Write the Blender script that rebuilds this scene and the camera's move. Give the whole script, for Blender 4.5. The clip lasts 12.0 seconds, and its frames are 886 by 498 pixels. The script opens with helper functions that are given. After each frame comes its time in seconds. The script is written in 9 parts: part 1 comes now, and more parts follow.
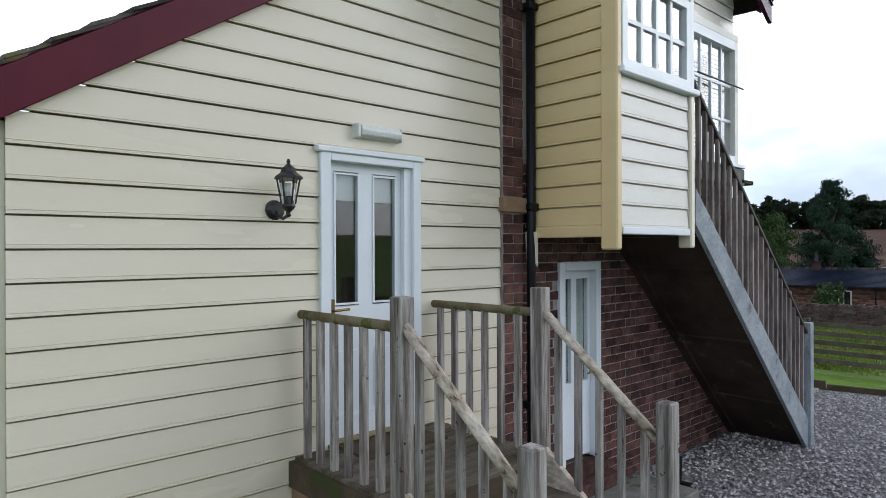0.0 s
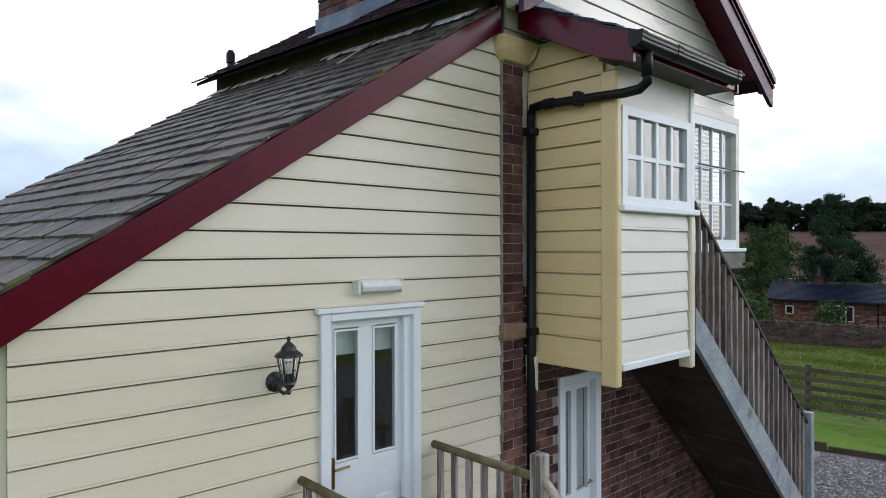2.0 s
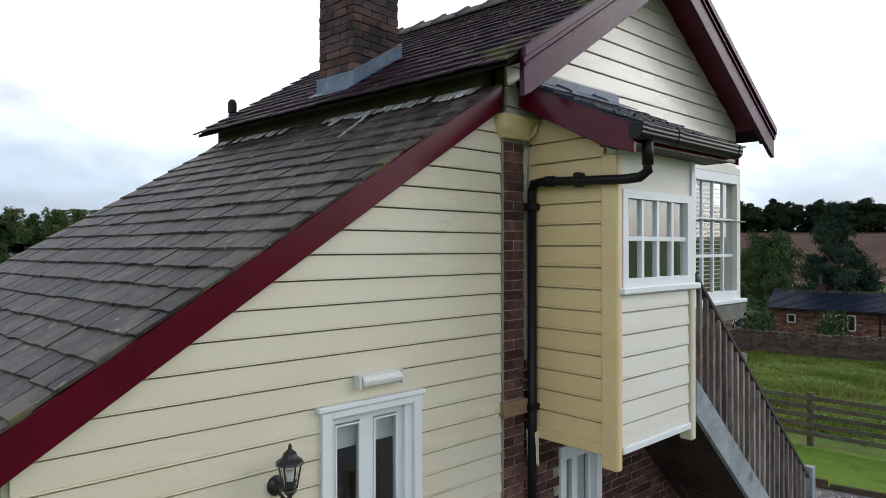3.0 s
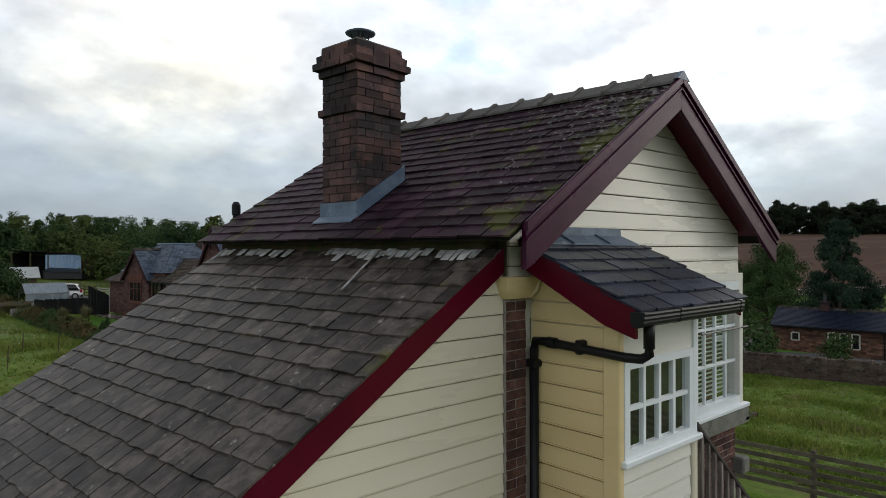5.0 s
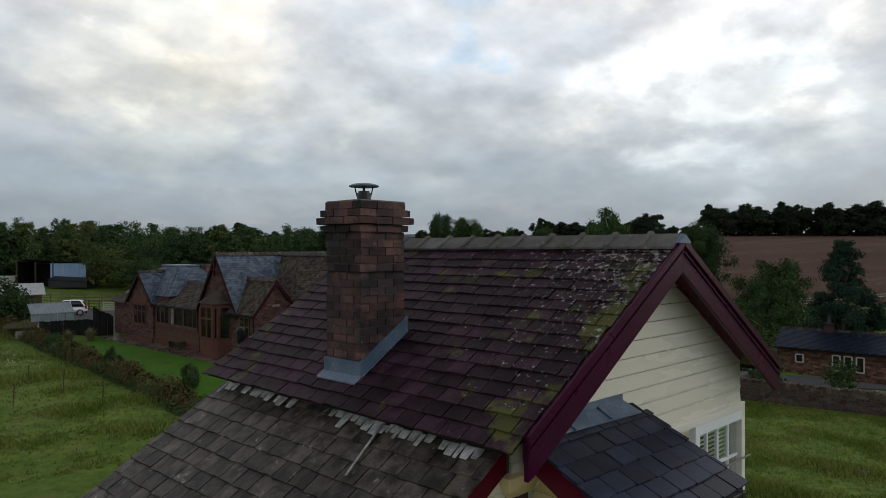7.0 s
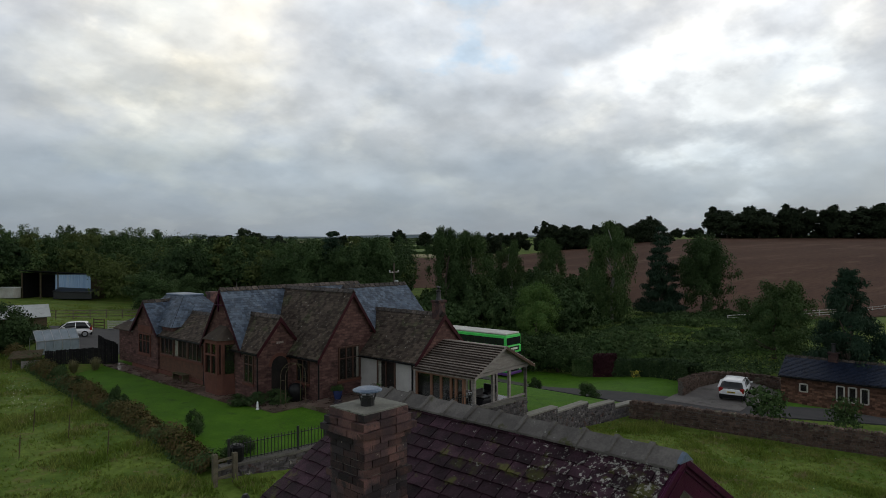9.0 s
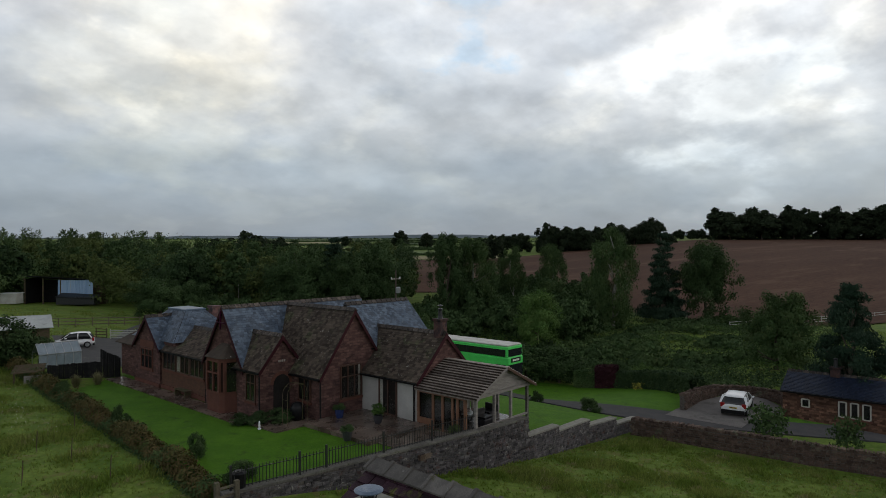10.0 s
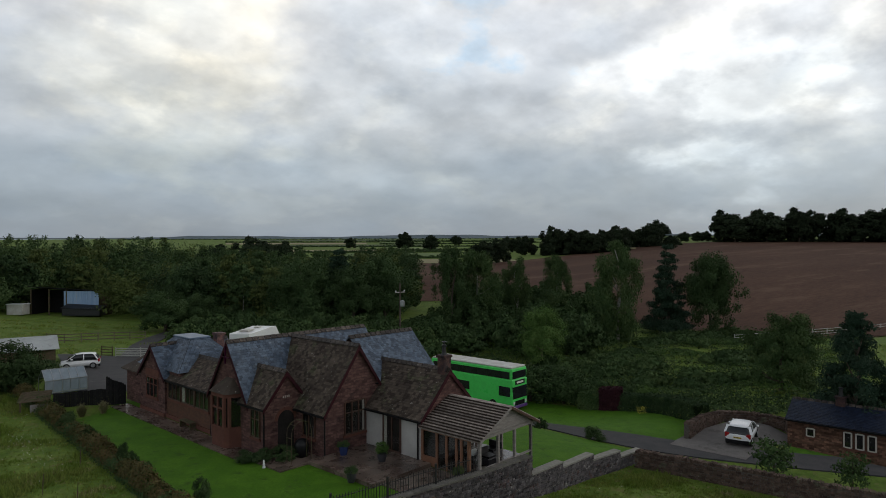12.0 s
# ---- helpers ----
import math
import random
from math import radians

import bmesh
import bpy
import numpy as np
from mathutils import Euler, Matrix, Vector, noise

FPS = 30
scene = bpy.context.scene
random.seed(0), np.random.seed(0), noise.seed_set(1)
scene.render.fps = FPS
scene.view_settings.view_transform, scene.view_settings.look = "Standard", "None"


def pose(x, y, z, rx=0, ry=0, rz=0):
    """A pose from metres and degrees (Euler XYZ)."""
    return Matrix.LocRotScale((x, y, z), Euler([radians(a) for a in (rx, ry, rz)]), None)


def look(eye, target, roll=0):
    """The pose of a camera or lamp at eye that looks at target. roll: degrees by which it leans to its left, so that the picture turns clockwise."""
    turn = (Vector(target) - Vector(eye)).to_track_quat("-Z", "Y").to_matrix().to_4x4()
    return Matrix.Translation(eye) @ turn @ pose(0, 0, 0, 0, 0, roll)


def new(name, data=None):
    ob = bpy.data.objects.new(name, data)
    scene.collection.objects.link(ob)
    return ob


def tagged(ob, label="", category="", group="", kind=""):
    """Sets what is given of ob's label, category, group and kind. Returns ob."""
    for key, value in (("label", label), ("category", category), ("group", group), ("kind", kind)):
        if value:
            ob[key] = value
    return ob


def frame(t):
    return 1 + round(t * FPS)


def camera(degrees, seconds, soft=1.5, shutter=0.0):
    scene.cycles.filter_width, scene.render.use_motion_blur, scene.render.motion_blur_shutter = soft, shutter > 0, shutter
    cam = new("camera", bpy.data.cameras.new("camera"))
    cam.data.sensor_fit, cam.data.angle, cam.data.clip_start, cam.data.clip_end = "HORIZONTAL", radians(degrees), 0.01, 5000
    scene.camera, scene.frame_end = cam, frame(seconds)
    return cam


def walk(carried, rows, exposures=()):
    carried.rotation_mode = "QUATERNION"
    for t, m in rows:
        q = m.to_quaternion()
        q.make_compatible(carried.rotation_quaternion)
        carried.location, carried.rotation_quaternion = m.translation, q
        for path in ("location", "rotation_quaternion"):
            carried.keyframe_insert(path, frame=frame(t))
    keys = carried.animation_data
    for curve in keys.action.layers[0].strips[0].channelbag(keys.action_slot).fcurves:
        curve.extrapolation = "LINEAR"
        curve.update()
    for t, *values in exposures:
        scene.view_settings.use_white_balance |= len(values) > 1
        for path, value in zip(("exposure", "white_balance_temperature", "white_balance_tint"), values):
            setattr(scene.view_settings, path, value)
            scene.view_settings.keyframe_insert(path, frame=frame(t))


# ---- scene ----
import itertools
from collections import defaultdict

# camera and its climb: seconds, x, y, z, pitch, roll, yaw
cam = camera(69.26, 12.0, soft=0.5)
ROWS = [
    (0.0, -0.005, 0.006, 2.284, -0.06, 0.19, -42.41),
    (0.5, -0.004, 0.001, 2.384, -0.05, 0.15, -42.38),
    (1.0, -0.003, -0.004, 2.649, -0.05, 0.12, -42.34),
    (1.5, -0.002, -0.008, 2.980, -0.04, 0.11, -42.30),
    (2.0, -0.002, -0.013, 3.300, -0.04, 0.10, -42.24),
    (2.5, -0.003, -0.018, 3.610, -0.03, 0.09, -42.18),
    (3.0, -0.004, -0.023, 3.917, -0.02, 0.10, -42.11),
    (5.0, -0.017, -0.049, 5.204, -0.00, 0.13, -41.82),
    (5.5, -0.022, -0.057, 5.536, -0.00, 0.14, -41.74),
    (6.0, -0.027, -0.066, 5.866, -0.00, 0.14, -41.67),
    (6.5, -0.033, -0.076, 6.287, -0.01, 0.15, -41.59),
    (7.0, -0.039, -0.087, 6.807, -0.01, 0.15, -41.51),
    (9.0, -0.065, -0.137, 8.982, -0.04, 0.14, -41.19),
    (9.5, -0.070, -0.151, 9.527, -0.04, 0.13, -41.11),
    (10.0, -0.075, -0.165, 10.068, -0.05, 0.12, -41.03),
    (10.5, -0.078, -0.179, 10.595, -0.06, 0.12, -40.94),
    (11.0, -0.080, -0.193, 11.135, -0.07, 0.12, -40.85),
    (11.5, -0.081, -0.206, 11.664, -0.08, 0.12, -40.75),
    (12.0, -0.079, -0.220, 12.202, -0.08, 0.12, -40.64),
]
walk(cam, [(t, pose(x, y, z, 90 + pitch, roll, yaw)) for t, x, y, z, pitch, roll, yaw in ROWS],
     [(0, -0.37, 5800, 13), (2, -0.36, 5900, 13), (3.5, -0.46, 6200, 11), (5, -0.86, 6430, 10), (7, -1.20, 6450, 10), (9, -1.24, 6430, 10), (12, -1.24, 6430, 10)])

# world, sun, exposure
SUN_AZ, SUN_EL = radians(122), radians(26)   # azimuth from +Y towards +X
world = bpy.data.worlds.new("overcast_sky")
scene.world = world
world.use_nodes = True


def build_sky():
    nt = world.node_tree
    nt.nodes.clear()
    N, K = nt.nodes.new, nt.links.new
    out, bg = N("ShaderNodeOutputWorld"), N("ShaderNodeBackground")
    sky = N("ShaderNodeTexSky")
    sky.sky_type, sky.sun_disc = "NISHITA", False
    sky.sun_elevation, sky.sun_rotation = SUN_EL, SUN_AZ
    sky.air_density, sky.dust_density = 1.0, 2.0
    tc = N("ShaderNodeTexCoord")
    sep = N("ShaderNodeSeparateXYZ")
    K(tc.outputs["Generated"], sep.inputs[0])
    # a cloud deck seen in perspective: places on it crowd together towards the horizon
    up = N("ShaderNodeMath")
    up.operation = "MAXIMUM"
    K(sep.outputs[2], up.inputs[0])
    up.inputs[1].default_value = 0.0
    lift = N("ShaderNodeMath")
    K(up.outputs[0], lift.inputs[0])
    lift.inputs[1].default_value = 0.45
    div = N("ShaderNodeVectorMath")
    div.operation = "DIVIDE"
    trio = N("ShaderNodeCombineXYZ")
    for k in range(3):
        K(lift.outputs[0], trio.inputs[k])
    K(tc.outputs["Generated"], div.inputs[0])
    K(trio.outputs[0], div.inputs[1])

    def fbm(scale, detail, dist, off, size=1.0, rough=0.52):
        mp = N("ShaderNodeMapping")
        mp.inputs["Location"].default_value = off
        mp.inputs["Scale"].default_value = (size, size, size)
        K(div.outputs[0], mp.inputs[0])
        no = N("ShaderNodeTexNoise")
        no.inputs["Scale"].default_value = scale
        no.inputs["Detail"].default_value = detail
        no.inputs["Roughness"].default_value = rough
        no.inputs["Distortion"].default_value = dist
        K(mp.outputs[0], no.inputs["Vector"])
        return no.outputs[0]

    def relief(scale, detail, off, rise, low, high):
        """Lumps lit from above: thickness here less thickness a little higher up."""
        m = N("ShaderNodeMath")
        m.operation = "SUBTRACT"
        K(fbm(scale, detail, 0.0, off), m.inputs[0])
        K(fbm(scale, detail, 0.0, off, rise), m.inputs[1])
        r = N("ShaderNodeMapRange")
        r.inputs[1].default_value, r.inputs[2].default_value, r.inputs[3].default_value, r.inputs[4].default_value = -0.13, 0.13, low, high
        K(m.outputs[0], r.inputs[0])
        return r.outputs[0]

    def ramp(src, stops):
        r = N("ShaderNodeValToRGB")
        r.color_ramp.interpolation = "EASE"
        el = r.color_ramp.elements
        while len(el) < len(stops):
            el.new(0.5)
        for e, (p, c) in zip(el, stops):
            e.position, e.color = p, (*c, 1)
        K(src, r.inputs[0])
        return r.outputs[0]

    def mixed(fac, a, b, mode="MIX"):
        m = N("ShaderNodeMix")
        m.data_type, m.blend_type = "RGBA", mode
        for sock, val in ((m.inputs[0], fac), (m.inputs[6], a), (m.inputs[7], b)):
            if isinstance(val, (int, float)):
                sock.default_value = val
            elif isinstance(val, tuple):
                sock.default_value = (*val, 1)
            else:
                K(val, sock)
        return m.outputs[2]

    # brightness by height: dull bank low down, bright deck above it, thick overhead
    base = ramp(sep.outputs[2], [(0.0, (0.62, 0.71, 0.81)), (0.05, (0.62, 0.71, 0.82)), (0.11, (0.79, 0.88, 0.97)), (0.20, (1.16, 1.20, 1.23)), (0.34, (1.56, 1.57, 1.58)), (0.45, (1.75, 1.75, 1.75)), (0.65, (0.80, 0.82, 0.85)), (1.0, (0.50, 0.52, 0.55))])
    big = fbm(2.6, 7.0, 0.2, (3.1, 0.7, 0.0), 1.0, 0.5)
    body = ramp(big, [(0.33, (0.90, 0.94, 0.985)), (0.47, (0.98, 0.995, 1.01)), (0.56, (1.02, 1.02, 1.02)), (0.63, (1.14, 1.12, 1.08)), (0.72, (1.50, 1.44, 1.32))])
    cloud = mixed(1.0, base, body, "MULTIPLY")
    rise = N("ShaderNodeMapRange")
    rise.inputs[1].default_value, rise.inputs[2].default_value, rise.inputs[3].default_value = 0.03, 0.22, 0.25
    K(sep.outputs[2], rise.inputs[0])
    cloud = mixed(rise.outputs[0], cloud, relief(2.6, 6.0, (1.3, 4.2, 0.0), 0.93, 0.85, 1.20), "MULTIPLY")
    cloud = mixed(rise.outputs[0], cloud, relief(6.5, 6.0, (4.7, 2.2, 0.0), 0.96, 0.90, 1.10), "MULTIPLY")
    tufts = ramp(fbm(5.0, 5.0, 0.0, (2.3, 6.1, 0.0)), [(0.52, (1, 1, 1)), (0.62, (1.10, 1.085, 1.05)), (0.70, (1.30, 1.26, 1.18))])
    cloud = mixed(rise.outputs[0], cloud, tufts, "MULTIPLY")
    # thin cloud with light behind it, ragged at its rim
    for d, stops in (((0.882, 0.408, 0.235), ((0.965, (1, 1, 1)), (0.984, (1.10, 1.09, 1.07)), (0.994, (1.32, 1.29, 1.24)), (0.9990, (1.85, 1.80, 1.70)))), ((0.284, 0.918, 0.276), ((0.978, (1, 1, 1)), (0.9985, (1.24, 1.19, 1.08)))), ((0.85, -0.49, 0.17), ((0.78, (1, 1, 1)), (0.92, (1.4, 1.39, 1.37)), (0.98, (2.0, 1.97, 1.92)), (1.0, (2.5, 2.45, 2.36)))), ((0.655, 0.650, 0.385), ((0.9965, (1, 1, 1)), (0.9995, (0.82, 0.94, 1.05)))), ((0.504, 0.818, 0.277), ((0.945, (1, 1, 1)), (0.980, (1.10, 1.10, 1.09)), (0.997, (1.24, 1.23, 1.20))))):
        glow = N("ShaderNodeVectorMath")
        glow.operation = "DOT_PRODUCT"
        K(tc.outputs["Generated"], glow.inputs[0])
        glow.inputs[1].default_value = d
        rag = N("ShaderNodeMath")
        rag.operation = "MULTIPLY_ADD"
        K(fbm(5.0, 5.0, 0.0, (0.4, 8.0, 0.0)), rag.inputs[0])
        rag.inputs[1].default_value = 0.06
        K(glow.outputs["Value"], rag.inputs[2])
        dim = N("ShaderNodeMath")
        dim.operation = "SUBTRACT"
        K(rag.outputs[0], dim.inputs[0])
        dim.inputs[1].default_value = 0.030
        cloud = mixed(1.0, cloud, ramp(dim.outputs[0], list(stops)), "MULTIPLY")
    blue = mixed(0.05, cloud, sky.outputs[0])
    below = ramp(sep.outputs[2], [(0.0, (1, 1, 1)), (0.004, (0, 0, 0))])
    K(mixed(below, blue, (0.10, 0.11, 0.08)), bg.inputs["Color"])
    bg.inputs["Strength"].default_value = 1.0
    K(bg.outputs[0], out.inputs[0])


build_sky()
sun = new("sun", bpy.data.lights.new("sun", "SUN"))
sun.data.energy, sun.data.angle, sun.data.color = 0.4, radians(24), (1.0, 0.97, 0.92)
sun_from = Vector((math.sin(SUN_AZ) * math.cos(SUN_EL), math.cos(SUN_AZ) * math.cos(SUN_EL), math.sin(SUN_EL)))
sun.matrix_world = look(tuple(sun_from * 60), (0, 0, 0))

# materials
MATS = {}


def surf(name, c1, c2, scale=6.0, rough=0.7, bump=0.3, fine=60.0, c3=None, stain=1.2, cover=0.58, stretch=(1, 1, 1), metal=0.0, rand=0.0, island=0.0, spec=None, depth=0.01, c4=None, cover4=0.62, scale4=9.0, blocks=None, speck=0.22, near3=None, near4=None, thin=0.0):
    """A weathered surface in world metres: two tones at a broad scale, grain at a fine one, and up to two kinds of stain."""
    m = bpy.data.materials.new(name)
    m.use_nodes = True
    nt = m.node_tree
    if spec is None:
        spec = 0.5 if rough < 0.6 else 0.12 if rough > 0.72 else 0.3
    N, K = nt.nodes.new, nt.links.new
    p = nt.nodes["Principled BSDF"]
    geo = N("ShaderNodeNewGeometry")
    info = N("ShaderNodeObjectInfo")
    mp = N("ShaderNodeMapping")
    mp.inputs["Scale"].default_value = stretch
    K(geo.outputs["Position"], mp.inputs[0])

    def noise_of(s, detail, vec, rough_=0.6):
        no = N("ShaderNodeTexNoise")
        no.inputs["Scale"].default_value, no.inputs["Detail"].default_value = s, detail
        no.inputs["Roughness"].default_value = rough_
        K(vec, no.inputs["Vector"])
        return no.outputs[0]

    def step(src, a, b):
        r = N("ShaderNodeMapRange")
        r.interpolation_type = "SMOOTHSTEP"
        r.inputs[1].default_value, r.inputs[2].default_value = a, b
        K(src, r.inputs[0])
        return r.outputs[0]

    def mix(fac, a, b, mode="MIX"):
        x = N("ShaderNodeMix")
        x.data_type, x.blend_type = "RGBA", mode
        for sock, val in ((x.inputs[0], fac), (x.inputs[6], a), (x.inputs[7], b)):
            if isinstance(val, (int, float)):
                sock.default_value = val
            elif isinstance(val, tuple):
                sock.default_value = (*val, 1)
            else:
                K(val, sock)
        return x.outputs[2]

    broad = noise_of(scale, 4, mp.outputs[0])
    grain = noise_of(fine, 6, mp.outputs[0], 0.7)
    col = mix(step(broad, 0.34, 0.66), c1, c2)
    g = N("ShaderNodeMapRange")
    g.inputs[1].default_value, g.inputs[2].default_value, g.inputs[3].default_value, g.inputs[4].default_value = 0.25, 0.75, 1 - speck, 1 + speck
    K(grain, g.inputs[0])
    col = mix(0.8, col, g.outputs[0], "MULTIPLY")

    def thicker(src, rule):
        """A stain that grows denser along a direction: rule is (axis, from, to, amount)."""
        if not rule:
            return src
        dot = N("ShaderNodeVectorMath")
        dot.operation = "DOT_PRODUCT"
        K(geo.outputs["Position"], dot.inputs[0])
        dot.inputs[1].default_value = rule[0]
        r = N("ShaderNodeMapRange")
        r.inputs[1].default_value, r.inputs[2].default_value, r.inputs[4].default_value = rule[1], rule[2], rule[3]
        K(dot.outputs["Value"], r.inputs[0])
        a = N("ShaderNodeMath")
        K(src, a.inputs[0])
        K(r.outputs[0], a.inputs[1])
        return a.outputs[0]

    if c3:
        col = mix(step(thicker(noise_of(stain, 6, mp.outputs[0], 0.68), near3), cover, cover + 0.1), col, c3)
    if c4:
        col = mix(step(thicker(noise_of(scale4, 5, geo.outputs["Position"], 0.7), near4), cover4, cover4 + 0.05), col, c4)
    height = grain
    if blocks:
        turn = N("ShaderNodeMapping")
        turn.inputs["Rotation"].default_value = (0, 0, radians(-7))
        K(geo.outputs["Position"], turn.inputs[0])
        sx = N("ShaderNodeSeparateXYZ")
        K(turn.outputs[0], sx.inputs[0])
        add = N("ShaderNodeMath")
        K(sx.outputs[0], add.inputs[0])
        K(sx.outputs[1], add.inputs[1])
        cx = N("ShaderNodeCombineXYZ")
        K(add.outputs[0], cx.inputs[0])
        K(sx.outputs[2], cx.inputs[1])
        bt = N("ShaderNodeTexBrick")
        bt.inputs["Scale"].default_value = 1.0
        bt.inputs["Brick Width"].default_value, bt.inputs["Row Height"].default_value = blocks
        bt.inputs["Mortar Size"].default_value, bt.inputs["Mortar Smooth"].default_value = 0.018, 0.3
        bt.inputs["Color1"].default_value, bt.inputs["Color2"].default_value = (0.62, 0.60, 0.60, 1), (1.45, 1.42, 1.38, 1)
        bt.inputs["Mortar"].default_value = (0.75, 0.78, 0.80, 1)
        bt.offset, bt.squash = 0.5, 1.0
        K(cx.outputs[0], bt.inputs["Vector"])
        col = mix(0.85, col, bt.outputs["Color"], "MULTIPLY")
    for amount, sock in ((rand, info.outputs["Random"]), (island, geo.outputs["Random Per Island"])):
        if amount:
            v = N("ShaderNodeMapRange")
            v.inputs[3].default_value, v.inputs[4].default_value = 1 - amount, 1 + amount
            K(sock, v.inputs[0])
            col = mix(1.0, col, v.outputs[0], "MULTIPLY")
    K(col, p.inputs["Base Color"])
    p.inputs["Metallic"].default_value = metal
    p.inputs["Specular IOR Level"].default_value = spec
    rr = N("ShaderNodeMapRange")
    rr.inputs[3].default_value, rr.inputs[4].default_value = max(0.03, rough - 0.1), min(1, rough + 0.1)
    K(broad, rr.inputs[0])
    K(rr.outputs[0], p.inputs["Roughness"])
    if bump:
        b = N("ShaderNodeBump")
        b.inputs["Strength"].default_value, b.inputs["Distance"].default_value = bump, depth
        K(grain, b.inputs["Height"])
        K(b.outputs[0], p.inputs["Normal"])
    if thin:
        tr, both = N("ShaderNodeBsdfTranslucent"), N("ShaderNodeMixShader")
        K(col, tr.inputs["Color"])
        both.inputs[0].default_value = thin
        K(p.outputs[0], both.inputs[1])
        K(tr.outputs[0], both.inputs[2])
        K(both.outputs[0], nt.nodes["Material Output"].inputs["Surface"])
    MATS[name] = m
    return m


def glass(name, tint=(0.9, 0.95, 0.95), rough=0.02, ior=1.45):
    m = bpy.data.materials.new(name)
    m.use_nodes = True
    p = m.node_tree.nodes["Principled BSDF"]
    p.inputs["Base Color"].default_value = (*tint, 1)
    p.inputs["Roughness"].default_value = rough
    p.inputs["Transmission Weight"].default_value = 1.0
    p.inputs["IOR"].default_value = ior
    return m


cream = surf("cream_paint", (0.725, 0.672, 0.535), (0.685, 0.627, 0.480), 0.6, 0.26, 0.06, 45, speck=0.03, c3=(0.60, 0.53, 0.40), stain=2.2, cover=0.68, stretch=(0.6, 0.6, 3), depth=0.004)
# the wall cream made lighter, for sky light caught by the gable boards
gable_cream = surf("lit_gable_cream", (0.73, 0.70, 0.61), (0.69, 0.655, 0.555), 0.7, 0.28, 0.06, 45, speck=0.04, c3=(0.60, 0.545, 0.42), stain=2.5, cover=0.66, stretch=(0.6, 0.6, 3), depth=0.004)
# backing coloured dark to draw the shadow lines between lapped boards
wall_shade = surf("lap_shade_backing", (0.24, 0.20, 0.14), (0.19, 0.16, 0.11), 3, 0.9, 0.2, 30)
# cream turned yellower, for light reflected onto the oriel's side
buff = surf("cream_with_warm_bounce", (0.72, 0.565, 0.300), (0.675, 0.52, 0.265), 1.1, 0.42, 0.06, 45, speck=0.04, c3=(0.60, 0.48, 0.28), stain=2.2, cover=0.68, stretch=(0.6, 0.6, 3), depth=0.004)
white = surf("white_paint", (0.78, 0.82, 0.84), (0.74, 0.78, 0.80), 2.0, 0.38, 0.05, 50, speck=0.04, c3=(0.60, 0.61, 0.58), stain=4, cover=0.70, depth=0.003)
worn_white = surf("peeling_white_paint", (0.75, 0.735, 0.67), (0.71, 0.69, 0.61), 2.0, 0.45, 0.16, 40, speck=0.08, c3=(0.56, 0.52, 0.42), stain=6, cover=0.66, stretch=(0.5, 0.5, 5), depth=0.004)
maroon = surf("maroon_gloss", (0.092, 0.003, 0.014), (0.074, 0.002, 0.011), 2.0, 0.20, 0.06, 30, speck=0.08, spec=0.24, c3=(0.10, 0.02, 0.03), stain=5, cover=0.66, depth=0.003)
faded_maroon = surf("faded_maroon", (0.050, 0.003, 0.027), (0.036, 0.002, 0.020), 4.0, 0.30, 0.35, 50, speck=0.3, spec=0.17, c3=(0.10, 0.05, 0.085), stain=11, cover=0.68, stretch=(1, 1, 1), depth=0.006)
slate = surf("weathered_slate", (0.025, 0.0195, 0.017), (0.088, 0.072, 0.060), 6.5, 0.50, 0.6, 40, speck=0.45, c3=(0.085, 0.080, 0.030), stain=1.8, cover=0.62, spec=0.20, near3=((0, 1, 0), 3.8, 3.2, 0.13), c4=(0.21, 0.195, 0.170), cover4=0.62, scale4=9, rand=0.45, island=0.45, depth=0.008)
slate_red = surf("purple_slate", (0.019, 0.0085, 0.013), (0.041, 0.0200, 0.029), 5.0, 0.58, 0.45, 40, speck=0.4, c3=(0.062, 0.062, 0.018), stain=2.2, cover=0.56, c4=(0.25, 0.245, 0.22), cover4=0.685, scale4=17, near3=((0, 1, 0), 3.9, 3.1, 0.12), near4=((0, -0.6, 1), 2.7, 4.9, 0.18), rand=0.5, island=0.5, depth=0.012, spec=0.11)
slate_dark = surf("blue_black_slate", (0.009, 0.013, 0.026), (0.018, 0.025, 0.046), 6, 0.36, 0.25, 40, speck=0.3, spec=0.22, c3=(0.040, 0.050, 0.068), stain=4, cover=0.66, c4=(0.20, 0.20, 0.18), cover4=0.72, scale4=14, rand=0.4, island=0.35, depth=0.005)
ridge_clay = surf("grey_ridge_tile", (0.085, 0.078, 0.072), (0.13, 0.12, 0.11), 5, 0.7, 0.4, 40, c3=(0.06, 0.062, 0.022), stain=4, cover=0.6, c4=(0.24, 0.235, 0.22), cover4=0.64, rand=0.25)
lead = surf("lead_flashing", (0.070, 0.108, 0.165), (0.125, 0.170, 0.235), 5, 0.45, 0.5, 30, speck=0.3, c3=(0.20, 0.225, 0.26), stain=6, cover=0.6, metal=0.0, depth=0.008)
mortar_white = surf("lime_fillet", (0.30, 0.295, 0.285), (0.58, 0.575, 0.56), 9, 0.9, 0.6, 60, speck=0.35, c3=(0.12, 0.115, 0.10), stain=12, cover=0.58, rand=0.25, depth=0.01)
brick_red = surf("red_brick", (0.066, 0.035, 0.032), (0.138, 0.068, 0.055), 8, 0.85, 0.7, 60, speck=0.4, c3=(0.060, 0.040, 0.038), stain=5, cover=0.56, rand=0.5, island=0.5, depth=0.008)
